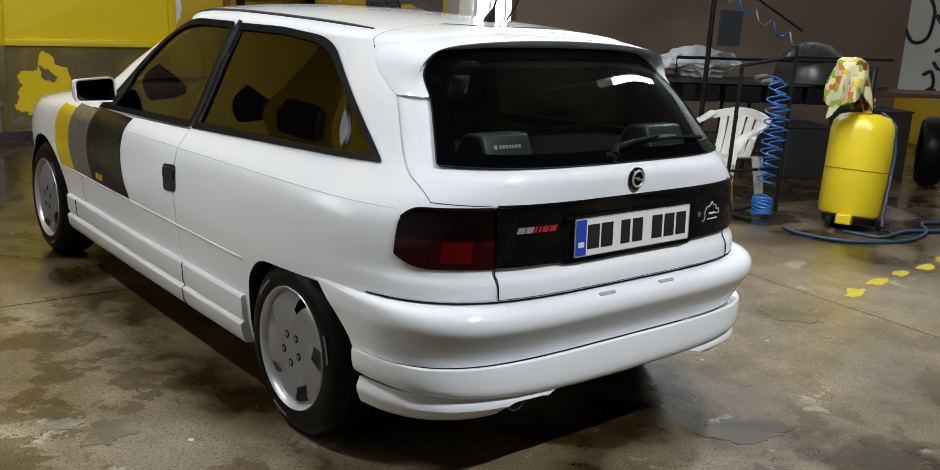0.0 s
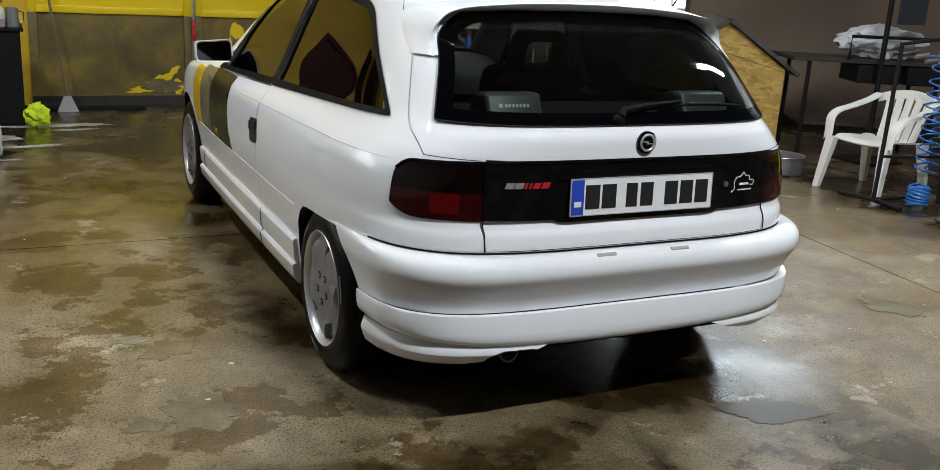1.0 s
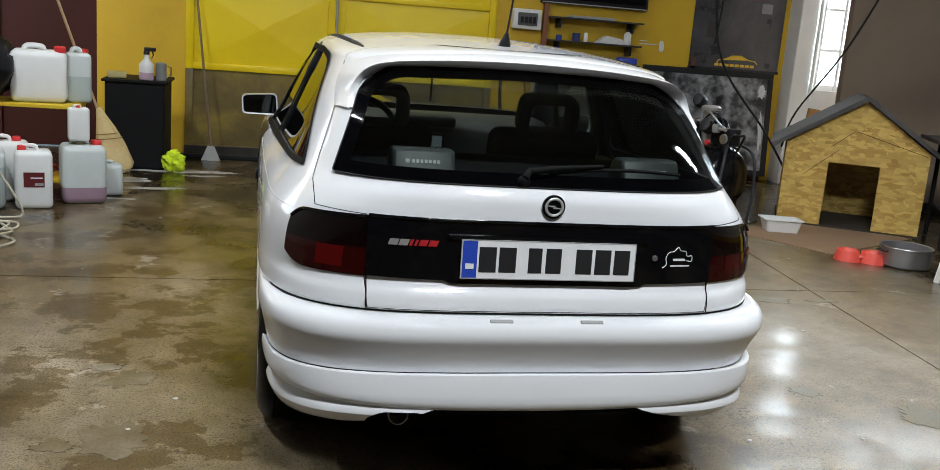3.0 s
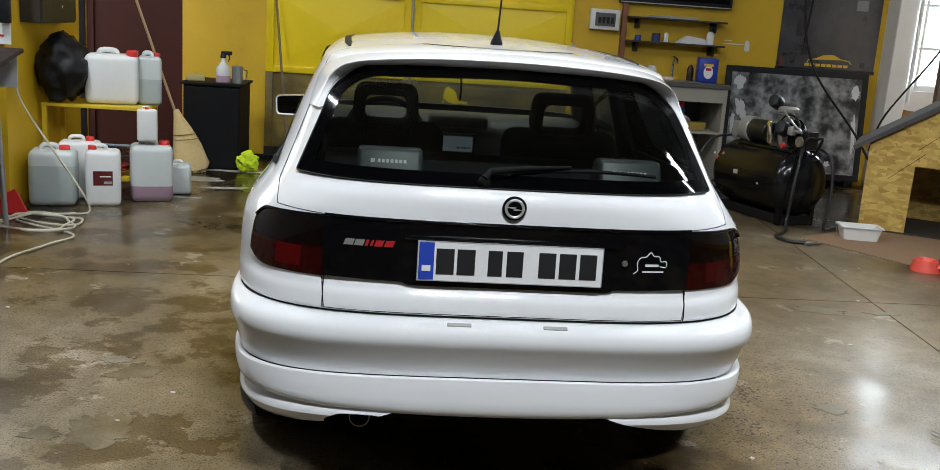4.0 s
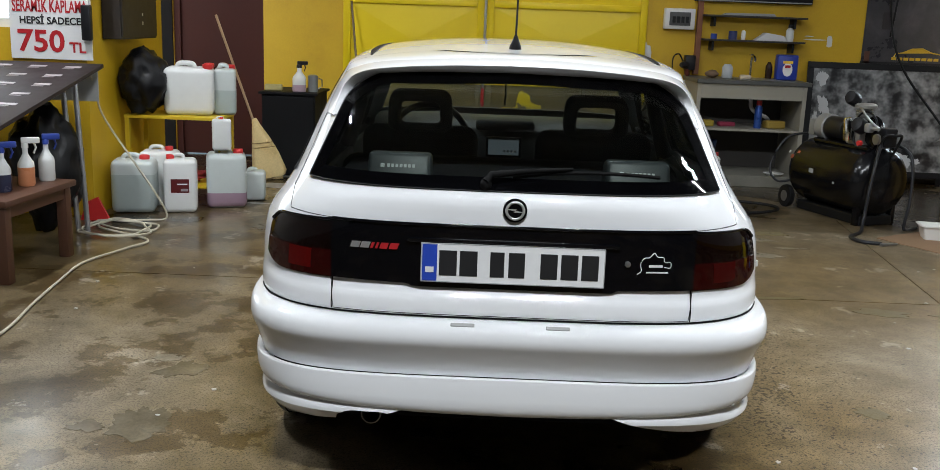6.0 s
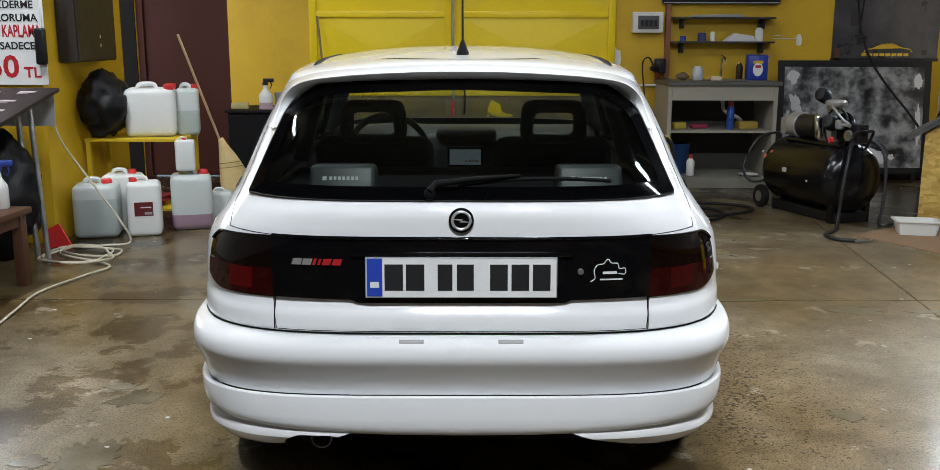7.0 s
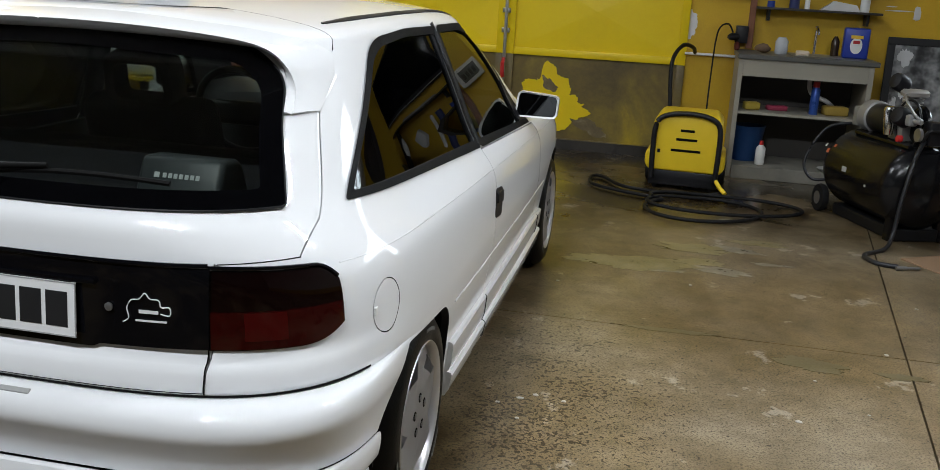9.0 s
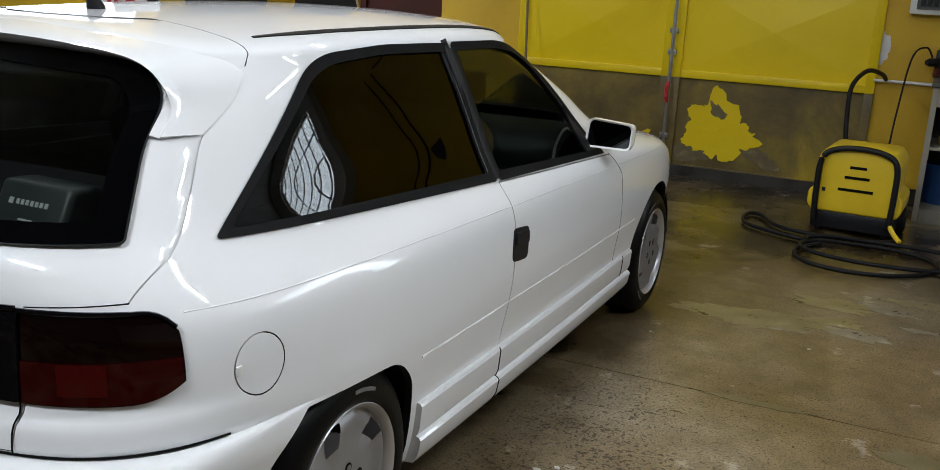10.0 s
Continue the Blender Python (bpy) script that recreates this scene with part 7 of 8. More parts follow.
part("regulator", boxed(0.235, -0.15, 0.70, 0.30, -0.09, 0.77, bevel=0.015), SILVER, ac, "silver regulator", smooth=40)
part("valve_stem", tubed([(0.30, -0.12, 0.735), (0.385, -0.12, 0.735)], 0.014, 10), SILVER, ac, smooth=40)
part("knob", lathed([(0.004, 0.03), (0.02, 0.028), (0.022, 0.0), (0.018, -0.005)], 14, pose(0.20, -0.13, 0.615, 90, 0, 0)), RED_PLASTIC, ac, "red plastic knob", smooth=40)
bm = bmesh.new()
for i in range(7):
    lathe(bm, [(0.065, 0.72 + 0.02 * i), (0.065, 0.728 + 0.02 * i), (0.045, 0.73 + 0.02 * i), (0.045, 0.74 + 0.02 * i)], 20, Matrix.Translation((0.03, 0, 0)))
part("cylinder", bm, STEEL, ac, smooth=30)
part("head", lathed([(0.02, 0.858), (0.085, 0.862), (0.088, 0.885), (0.07, 0.90), (0.02, 0.902)], 24, Matrix.Translation((0.04, 0, 0))), CAST, ac, "pale alloy cylinder head", smooth=40)
part("flywheel", lathed([(0.11, -0.015), (0.12, 0.0), (0.11, 0.015), (0.03, 0.016)], 28, pose(0.20, -0.02, 0.70, 90, 0, 0)), BLKGL, ac, smooth=40)
part("belt_guard", tubed([(0.20 + 0.15 * math.cos(t), -0.10, 0.70 + 0.15 * math.sin(t)) for t in np.linspace(0, 2 * math.pi, 24, endpoint=False)], 0.008, 6, closed=True), BLACK_METAL, ac, smooth=60)
part("pressure_switch", boxed(0.30, -0.06, 0.60, 0.40, 0.05, 0.74, bevel=0.012), BLACK_PLASTIC, ac, smooth=40)
part("gauge", lathed([(0.040, 0), (0.040, 0.02)], 18, pose(0.36, -0.10, 0.66, 90, 0, 0)), STEEL, ac, smooth=40)
part("air_pipe", tubed(spline([(0.07, -0.07, 0.87), (0.17, -0.13, 0.86), (0.30, -0.13, 0.78), (0.36, -0.10, 0.74)], 6), 0.009, 6), STEEL, ac, smooth=60)
part("tank_handle", tubed(spline([(0.46, -0.08, 0.54), (0.54, -0.08, 0.68), (0.56, 0, 0.69), (0.54, 0.08, 0.68), (0.46, 0.08, 0.54)], 6), 0.012, 8), BLACK_METAL, ac, smooth=60)
part("tag", boxed(-0.12, -0.2615, 0.33, -0.06, -0.2575, 0.37), plain("pale sticker", (0.35, 0.35, 0.34), 0.5), ac, at=pose(0, 0, 0))
for ob in ac.children:
    if ob.name.split(".")[0] in ("plate", "motor", "motor_cap", "crankcase", "cylinder", "head", "filter", "flywheel", "belt_guard", "pressure_switch", "gauge", "air_pipe", "junction_box", "air_filter", "regulator", "valve_stem", "knob"):
        ob.matrix_basis = Matrix.Translation((0.13, 0, 0.0)) @ ob.matrix_basis
for x, z, w, h, c in ((-0.40, 0.43, 0.016, 0.030, (0.45, 0.10, 0.04)), (-0.34, 0.47, 0.014, 0.022, (0.45, 0.10, 0.04)), (-0.46, 0.46, 0.010, 0.020, (0.5, 0.5, 0.48)), (0.22, 0.30, 0.010, 0.014, (0.5, 0.5, 0.48))):
    up = math.asin((z - 0.33) / 0.262)
    part("sticker", boxed(-w, -0.002, -h / 2, w, 0.002, h / 2), plain("sticker %.2f" % c[1], c, 0.5), ac, at=pose(x, -0.262 * math.cos(up), z, -math.degrees(up), 0, 0))
part("skid", boxed(-0.40, -0.15, 0.0, 0.46, 0.15, 0.075, bevel=0.01), BLACK_METAL, ac)
# air hoses and flex beside it
for pts, r, lb, nm in (([(2.92, 4.62, 0.66), (2.80, 4.40, 0.57), (2.74, 4.33, 0.30), (2.72, 4.32, 0.08), (2.66, 4.20, 0.014), (2.52, 4.02, 0.014), (2.55, 3.86, 0.014), (2.66, 3.82, 0.014)], 0.013, "black air hose hanging from the compressor to the floor", "hose"), ([(2.62, 5.38, 0.60), (2.42, 5.36, 0.55), (2.30, 5.33, 0.32), (2.36, 5.30, 0.20), (2.50, 5.28, 0.22)], 0.010, "black flex looping beside the compressor", "cable"), ([(2.98, 4.66, 0.62), (3.05, 4.42, 0.55), (3.06, 4.36, 0.25), (3.04, 4.36, 0.014), (3.16, 4.42, 0.012)], 0.012, "grey air hose beside the tank", "hose")):
    tagged(part(nm, tubed(spline(pts, 6), r, 8), plain("dark grey hose", (0.014, 0.015, 0.019), 0.45), smooth=60), lb, nm)
gun = thing("air_gun", "small steel hose coupling lying on the floor", "coupling", pose(2.70, 3.81, 0.012, 0, 0, 20))
part("coupling", lathed([(0.012, -0.06), (0.012, 0.0), (0.008, 0.01), (0.008, 0.08)], 10, pose(0, 0, 0, 0, 90, 0)), STEEL, gun, smooth=40)

def ragged(seed, w, h, n=90, torn=1.0):
    """A thin spot with a torn outline."""
    pts = []
    for i in range(n):
        a = 2 * math.pi * i / n
        c = Vector((math.cos(a), math.sin(a), seed * 1.7))
        k = 1 + 0.55 * noise.noise(c * 1.3) + 0.26 * noise.noise(c * 3.5) + torn * (0.18 * noise.noise(c * 9.0) + 0.10 * noise.noise(c * 21.0))
        pts.append((w * max(0.12, k) * c.x, h * max(0.12, k) * c.y))
    return prism(pts, 0.0, 0.0012, "z")


# leaning mottled panel and the poster over it
MOTTLE = layered("mottled black and silver board", [(0.36, (0.010, 0.010, 0.012)), (0.43, (0.045, 0.045, 0.048)), (0.50, (0.13, 0.135, 0.14)), (0.62, (0.30, 0.305, 0.31))], scale=5.5, rough=(0.3, 0.55), warp=0.3, bump=0.05, distort=0.1, fine=25, detail=3.0)[0]
pn = thing("spray_test_panel", "black-framed panel with mottled silver paint leaning on the wall", "panel", pose(3.72, 6.66, 0, -6, 0, -3))
part("sheet", boxed(-0.66, -0.012, 0.13, 0.66, 0.0, 1.09), MOTTLE, pn)
bm = bmesh.new()
for x0, z0, x1, z1 in ((-0.72, 0.07, 0.72, 0.13), (-0.72, 1.09, 0.72, 1.15), (-0.72, 0.13, -0.66, 1.09), (0.66, 0.13, 0.72, 1.09)):
    box(bm, x0, -0.02, z0, x1, 0.005, z1, bevel=0.003)
part("frame", bm, BLACK_PLASTIC, pn)
for x in (-0.6, 0.6):
    part("leg", boxed(x - 0.02, -0.02, 0.0, x + 0.02, 0.0, 0.075), BLACK_METAL, pn)
TORN = plain("torn white paper", (0.55, 0.56, 0.57), 0.7, vary=0.1)
for k, (x, z, w, h, a) in enumerate(((-0.55, 0.72, 0.05, 0.12, 20), (-0.62, 0.60, 0.025, 0.09, 0), (0.24, 0.25, 0.09, 0.06, -25), (0.38, 0.23, 0.03, 0.03, 10), (0.60, 0.95, 0.045, 0.06, 0), (0.62, 0.55, 0.025, 0.16, 2), (-0.58, 1.0, 0.05, 0.07, 0))):
    part("paper_scrap", ragged(k * 2.3 + 0.7, w, h), TORN, pn, "torn white paper scrap", at=pose(x, -0.0125, z, 90, 0, 0) @ pose(0, 0, 0, 0, 0, a))
pst = thing("poster", "dark grey wall poster with a yellow car outline", "poster", pose(4.03, BACK - 0.006, 0))
DARKPOST = layered("dark poster print", [(0.35, (0.035, 0.035, 0.042)), (0.5, (0.055, 0.053, 0.058)), (0.65, (0.085, 0.08, 0.088))], scale=2.2, rough=(0.25, 0.4), warp=0.3, bump=0.02, fine=12)[0]
part("print", boxed(-0.51, -0.004, 1.14, 0.51, 0.005, 2.3), DARKPOST, pst)
part("border", boxed(-0.52, -0.0065, 1.135, 0.52, -0.0045, 1.165), INK, pst)
carline = [(-0.20, 1.215), (-0.185, 1.245), (-0.12, 1.255), (-0.03, 1.295), (0.07, 1.30), (0.16, 1.262), (0.24, 1.250), (0.265, 1.222)]
YP = plain("yellow print", (0.7, 0.45, 0.03), 0.4)
part("outline", tubed([(x, -0.006, z) for x, z in carline], 0.006, 5), YP, pst)
part("outline", prism([(-0.12, 1.25), (-0.03, 1.290), (0.07, 1.295), (0.15, 1.26)], -0.0065, -0.0045, "y"), YP, pst)
for i in range(8):
    x = -0.22 + 0.058 * i
    part("bar", boxed(x, -0.0065, 1.185, x + 0.046, -0.0045, 1.212), YP, pst)
for x, z, w, h, c in ((-0.46, 1.20, 0.05, 0.12, (0.12, 0.05, 0.03)), (0.30, 1.80, 0.12, 0.10, (0.20, 0.20, 0.21)), (-0.30, 1.55, 0.10, 0.16, (0.035, 0.03, 0.033)), (0.38, 1.22, 0.05, 0.05, (0.02, 0.02, 0.02)), (0.1, 1.9, 0.2, 0.05, (0.13, 0.04, 0.04))):
    part("patch", boxed(x - w / 2, -0.0065, z - h / 2, x + w / 2, -0.0045, z + h / 2), plain("poster patch %.2f" % x, c, 0.35), pst)
# hanging dark cables across the corner
for pts, r, lb in (([(3.55, 6.70, 3.4), (3.62, 6.60, 1.9), (3.72, 6.45, 1.2), (4.02, 6.0, 0.60), (4.20, 5.7, 0.16)], 0.012, "black cable hanging in front of the poster"), ([(4.70, 5.30, 2.2), (4.35, 5.35, 1.45), (3.95, 5.38, 0.85), (3.75, 5.2, 0.55)], 0.009, "dark cable drooping across the corner"), ([(3.68, 6.70, 3.4), (3.75, 6.68, 2.2), (3.70, 6.66, 1.4)], 0.010, "black cable hanging down the poster")):
    tagged(part("cable", tubed(spline(pts, 8), r, 6), BLACK_RUBBER, smooth=60), lb, "cable")
wp_ = thing("wooden_plank", "rough orange-brown plank leaning by the column", "plank", pose(4.40, 5.95, 0, 0, 6, 0))
part("plank", boxed(-0.06, -0.02, 0, 0.06, 0.02, 0.86, bevel=0.004), plain("orange wood", (0.32, 0.16, 0.05), 0.7, vary=0.3, scale=8), wp_)
tagged(part("meter_pipe", tubed([(4.80, 6.58, 0.9), (4.80, 6.58, 2.6)], 0.02, 8), WHITE_PLASTIC, smooth=60), "white pipe running up the column", "pipe")

# ---- kennel ----
m_osb, nt, pb_, mx_, n1_, co_ = layered("strand board", [(0.3, (0.36, 0.20, 0.035)), (0.5, (0.48, 0.30, 0.060)), (0.7, (0.58, 0.39, 0.10))], scale=3.0, rough=(0.6, 0.75), warp=0.25, bump=0.05, fine=40)
mp = nd(nt, "ShaderNodeMapping")
mp.inputs["Scale"].default_value, mp.inputs["Rotation"].default_value = (15, 15, 40), (0.0, 0.85, 0.0)
vo = nd(nt, "ShaderNodeTexVoronoi", Scale=1.0, Randomness=1.0)
nt.links.new(co_.outputs["Object"], mp.inputs["Vector"])
nt.links.new(mp.outputs[0], vo.inputs["Vector"])
hs = nd(nt, "ShaderNodeSeparateColor")
# strands lie across one another: two layers of flakes at different angles, swapped in patches
mp2 = nd(nt, "ShaderNodeMapping")
mp2.inputs["Scale"].default_value, mp2.inputs["Rotation"].default_value, mp2.inputs["Location"].default_value = (13, 13, 36), (0.0, -0.55, 0.0), (3.1, 1.7, 5.3)
vo2 = nd(nt, "ShaderNodeTexVoronoi", Scale=1.0, Randomness=1.0)
nt.links.new(co_.outputs["Object"], mp2.inputs["Vector"])
nt.links.new(mp2.outputs[0], vo2.inputs["Vector"])
swap = nd(nt, "ShaderNodeTexVoronoi", Scale=14.0, Randomness=1.0)
nt.links.new(co_.outputs["Object"], swap.inputs["Vector"])
pick = nd(nt, "ShaderNodeSeparateColor")
nt.links.new(swap.outputs["Color"], pick.inputs[0])
over = nd(nt, "ShaderNodeMapRange")
over.inputs[1].default_value, over.inputs[2].default_value = 0.49, 0.51
nt.links.new(pick.outputs[0], over.inputs[0])
both = nd(nt, "ShaderNodeMix")
both.data_type = "RGBA"
nt.links.new(over.outputs[0], both.inputs[0])
nt.links.new(vo.outputs["Color"], both.inputs[6])
nt.links.new(vo2.outputs["Color"], both.inputs[7])
nt.links.new(both.outputs[2], hs.inputs[0])
rp_ = nd(nt, "ShaderNodeValToRGB")
rp_.color_ramp.elements[0].position, rp_.color_ramp.elements[0].color = 0.0, (0.34, 0.19, 0.035, 1)
rp_.color_ramp.elements[1].position, rp_.color_ramp.elements[1].color = 1.0, (0.76, 0.54, 0.16, 1)
nt.links.new(hs.outputs[0], rp_.inputs[0])
mm = nd(nt, "ShaderNodeMix")
mm.data_type = "RGBA"
mm.inputs[0].default_value = 0.62
nt.links.new(mx_.outputs[2], mm.inputs[6])
nt.links.new(rp_.outputs[0], mm.inputs[7])
nt.links.new(mm.outputs[2], pb_.inputs["Base Color"])
OSB = m_osb
kn = thing("dog_kennel", "wooden strand-board dog kennel with grey felt roof", "dog kennel", pose(3.384, 4.502, 0, 0, 0, -29.9))
KW, KD, KE, KA = 1.08, 0.80, 0.675, 1.044
front = [(0, 0.02), (0.335, 0.02), (0.34, 0.537), (0.728, 0.537), (0.732, 0.02), (KW, 0.02), (KW, KE), (KW / 2 + 0.02, KA), (0, KE)]
part("front_panel", prism(front, 0.0, 0.018, "y"), OSB, kn)
part("back_panel", prism([(0, 0.02), (KW, 0.02), (KW, KE), (KW / 2 + 0.02, KA), (0, KE)], KD - 0.018, KD, "y"), OSB, kn)
for x in (0.0, KW - 0.018):
    part("side_panel", boxed(x, 0.0185, 0.02, x + 0.018, KD - 0.0185, KE), OSB, kn)
part("base", boxed(-0.01, -0.005, 0, KW + 0.01, KD, 0.02), plain("dark timber", (0.04, 0.03, 0.02), 0.8), kn)
FELT = layered("grey roofing felt", [(0.3, (0.05, 0.048, 0.046)), (0.7, (0.10, 0.096, 0.092))], scale=6, rough=(0.8, 0.95), warp=0.3, bump=0.3, fine=80)[0]
ax = KW / 2 + 0.02
for sgn in (-1, 1):
    ex = -0.10 if sgn < 0 else KW + 0.10
    ez = KE - 0.055
    d0 = Vector((ex - ax, ez - KA)).normalized()
    nn_ = Vector((-d0.y, d0.x)) * (1 if d0.x < 0 else 1)
    if nn_.y < 0:
        nn_ = -nn_
    off = 0.004
    a = Vector((ax, KA)) + nn_ * off
    b = Vector((ex, ez)) + nn_ * off
    part("roof_panel", prism([tuple(a), tuple(b), tuple(b + nn_ * 0.03), tuple(a + nn_ * 0.035)], -0.07, KD + 0.05, "y"), FELT, kn, "grey felt roof panel")
for pts in ([(0.34, 0.66), (0.50, 0.80), (0.52, 0.80), (KW - 0.02, 0.655)], [(0.16, 0.42), (0.40, 0.64)]):
    part("joint", tubed([(x, -0.0005, z) for x, z in pts], 0.0022, 5), plain("dark timber", (0.04, 0.03, 0.02), 0.8), kn)
tagged(part("cardboard", prism([(0, 0), (0.44, -0.72), (1.55, -0.10), (0.95, 0.62)], 0.0, 0.006, "z"), plain("brown cardboard", (0.27, 0.17, 0.10), 0.85, vary=0.15, scale=5), at=pose(2.72, 4.05, 0.001)), "flat brown cardboard sheet on the floor before the kennel", "cardboard")
tray = thing("food_tray", "white plastic food tray on the cardboard", "tray", pose(3.19, 4.10, 0.007, 0, 0, -12))
bm = bmesh.new()
o = rounded([(-0.15, -0.10), (0.15, -0.10), (0.15, 0.10), (-0.15, 0.10)], 0.03)
rings = [[bm.verts.new((x * k, y * k, z)) for x, y in o] for k, z in ((0.80, 0.0), (0.95, 0.09), (1.06, 0.092), (1.06, 0.098), (0.92, 0.097), (0.78, 0.008))]
for a, b in zip(rings, rings[1:]):
    for i in range(len(o)):
        bm.faces.new((a[i], a[(i + 1) % len(o)], b[(i + 1) % len(o)], b[i]))
bm.faces.new(rings[0][::-1])
bm.faces.new(rings[-1])
part("tray", bm, WHITE_PLASTIC, tray, smooth=40)
bowl = thing("pet_bowl", "red double plastic pet bowl on the floor", "pet bowl", pose(3.27, 3.17, 0, 0, 0, -24) @ Matrix.Diagonal((0.74, 0.74, 0.85, 1)))
CORAL = plain("coral plastic", (0.70, 0.085, 0.06), 0.4, vary=0.06)
for x in (-0.11, 0.11):
    part("cup", lathed([(0.125, 0), (0.12, 0.02), (0.10, 0.085), (0.092, 0.088), (0.08, 0.05), (0.05, 0.03)], 28, Matrix.Translation((x, 0, 0))), CORAL, bowl, smooth=40)
part("bridge", boxed(-0.06, -0.07, 0.02, 0.06, 0.07, 0.06, bevel=0.02), CORAL, bowl, smooth=50)
pot = thing("cooking_pot", "dented steel cooking pot on the floor", "pot", pose(3.54, 3.06, 0))
part("pot", lathed([(0.15, 0), (0.165, 0.012), (0.168, 0.135), (0.178, 0.138), (0.176, 0.143), (0.160, 0.138), (0.156, 0.02), (0.14, 0.012)], 36), STEEL, pot, smooth=40)
for s in (-1, 1):
    part("pot_handle", tubed([(s * 0.168, -0.04, 0.11), (s * 0.205, -0.03, 0.112), (s * 0.205, 0.03, 0.112), (s * 0.168, 0.04, 0.11)], 0.007, 6), BLACK_PLASTIC, pot, smooth=60)

# ---- right side ----
ch = thing("garden_chair", "white moulded plastic garden armchair", "chair", pose(3.79, 2.42, 0, 0, 0, 97) @ Matrix.Diagonal((0.95, 0.95, 0.86, 1)))
CHP = plain("white chair plastic", (0.66, 0.65, 0.61), 0.42, vary=0.05)
# local frame: faces +y, width along x
rows = []
for i in range(13):
    v = i / 12
    y = 0.22 - 0.42 * v
    rows.append([Vector((x * (1 - 0.12 * v), y, 0.42 - 0.035 * v + 0.02 * (x / 0.22) ** 2 - (0.03 * (1 - v / 0.15) ** 2 if v < 0.15 else 0))) for x in np.linspace(-0.22, 0.22, 11)])
part("seat", sheet(rows, 0.012), CHP, ch, smooth=50)
bm = bmesh.new()
for k in range(5):
    x = -0.13 + 0.065 * k
    pts_ = [Vector((x * 1.0, -0.20, 0.40)), Vector((x * 1.1, -0.26, 0.58)), Vector((x * 1.25, -0.31, 0.76))]
    for a, b in zip(pts_, pts_[1:]):
        d = (b - a)
        vs = [bm.verts.new(a + Vector((dx, dy, 0))) for dx, dy in ((-0.029, 0), (0.029, 0), (0.029, -0.012), (-0.029, -0.012))] + [bm.verts.new(b + Vector((dx, dy, 0))) for dx, dy in ((-0.029, 0), (0.029, 0), (0.029, -0.012), (-0.029, -0.012))]
        for i in range(4):
            bm.faces.new((vs[i], vs[(i + 1) % 4], vs[4 + (i + 1) % 4], vs[4 + i]))
bmesh.ops.recalc_face_normals(bm, faces=bm.faces)
part("back_slats", bm, CHP, ch)
rows = []
for i in range(17):
    t = -1 + 2 * i / 16
    x = 0.235 * t
    yb, zt = -0.315 + 0.05 * t * t, 0.81 - 0.05 * t * t
    rows.append([Vector((x, yb, zt - 0.07)), Vector((x, yb - 0.004, zt)), Vector((x, yb - 0.03, zt + 0.004)), Vector((x, yb - 0.04, zt - 0.05))])
part("top_rail", sheet(rows, 0.010), CHP, ch, smooth=50)
for s in (-1, 1):
    rows = []
    arm = spline([(s * 0.235, -0.27, 0.755), (s * 0.265, -0.17, 0.70), (s * 0.275, 0.0, 0.655), (s * 0.275, 0.15, 0.625), (s * 0.270, 0.225, 0.57), (s * 0.255, 0.245, 0.47), (s * 0.25, 0.255, 0.40)], 5)
    for p in arm:
        rows.append([p + Vector((-s * 0.03, 0, -0.008)), p + Vector((-s * 0.028, 0.0, 0.003)), p + Vector((s * 0.026, 0.0, 0.003)), p + Vector((s * 0.03, 0, -0.012))][::-s])
    part("armrest", sheet(rows, 0.008), CHP, ch, smooth=50)
    for y0, y1, z1 in ((0.235, 0.30, 0.42), (-0.20, -0.27, 0.42)):
        bm = bmesh.new()
        lo = [bm.verts.new((s * 0.255 + dx, y1 + dy, 0)) for dx, dy in ((-0.022, -0.02), (0.022, -0.02), (0.022, 0.02), (-0.022, 0.02))]
        hi = [bm.verts.new((s * 0.225 + dx, y0 + dy, z1)) for dx, dy in ((-0.035, -0.03), (0.035, -0.03), (0.035, 0.03), (-0.035, 0.03))]
        for i in range(4):
            bm.faces.new((lo[i], lo[(i + 1) % 4], hi[(i + 1) % 4], hi[i]))
        bm.faces.new(lo[::-1])
        bm.faces.new(hi)
        part("leg", bm, CHP, ch)
# black stand with coil hoses
st_ = thing("hose_stand", "black steel stand with hooks holding blue coil hoses", "stand", pose(3.44, 2.08, 0))
part("post", tubed([(0, 0, 0.02), (0.02, 0, 1.06)], 0.014, 10), BLACK_METAL, st_, smooth=60)
part("foot", tubed([(-0.02, 0.28, 0.02), (0.0, 0.0, 0.03), (-0.02, -0.24, 0.02)], 0.016, 8), BLACK_METAL, st_, smooth=60)
part("foot", tubed([(0.0, 0.0, 0.03), (0.45, 0.0, 0.03)], 0.014, 8), BLACK_METAL, st_, smooth=60)
part("post", tubed([(0.50, -0.1, 0.0), (0.50, -0.1, 1.20)], 0.014, 8), BLACK_METAL, st_, smooth=60)
part("crossbar", tubed([(0.02, 0, 1.05), (0.50, -0.1, 1.12), (1.5, -0.3, 1.12)], 0.012, 8), BLACK_METAL, st_, smooth=60)
part("crossbar", tubed([(0.0, 0, 0.32), (0.50, -0.1, 0.32)], 0.010, 8), BLACK_METAL, st_, smooth=60)
BLUEHOSE = plain("blue coil hose", (0.02, 0.12, 0.38), 0.3, vary=0.1)
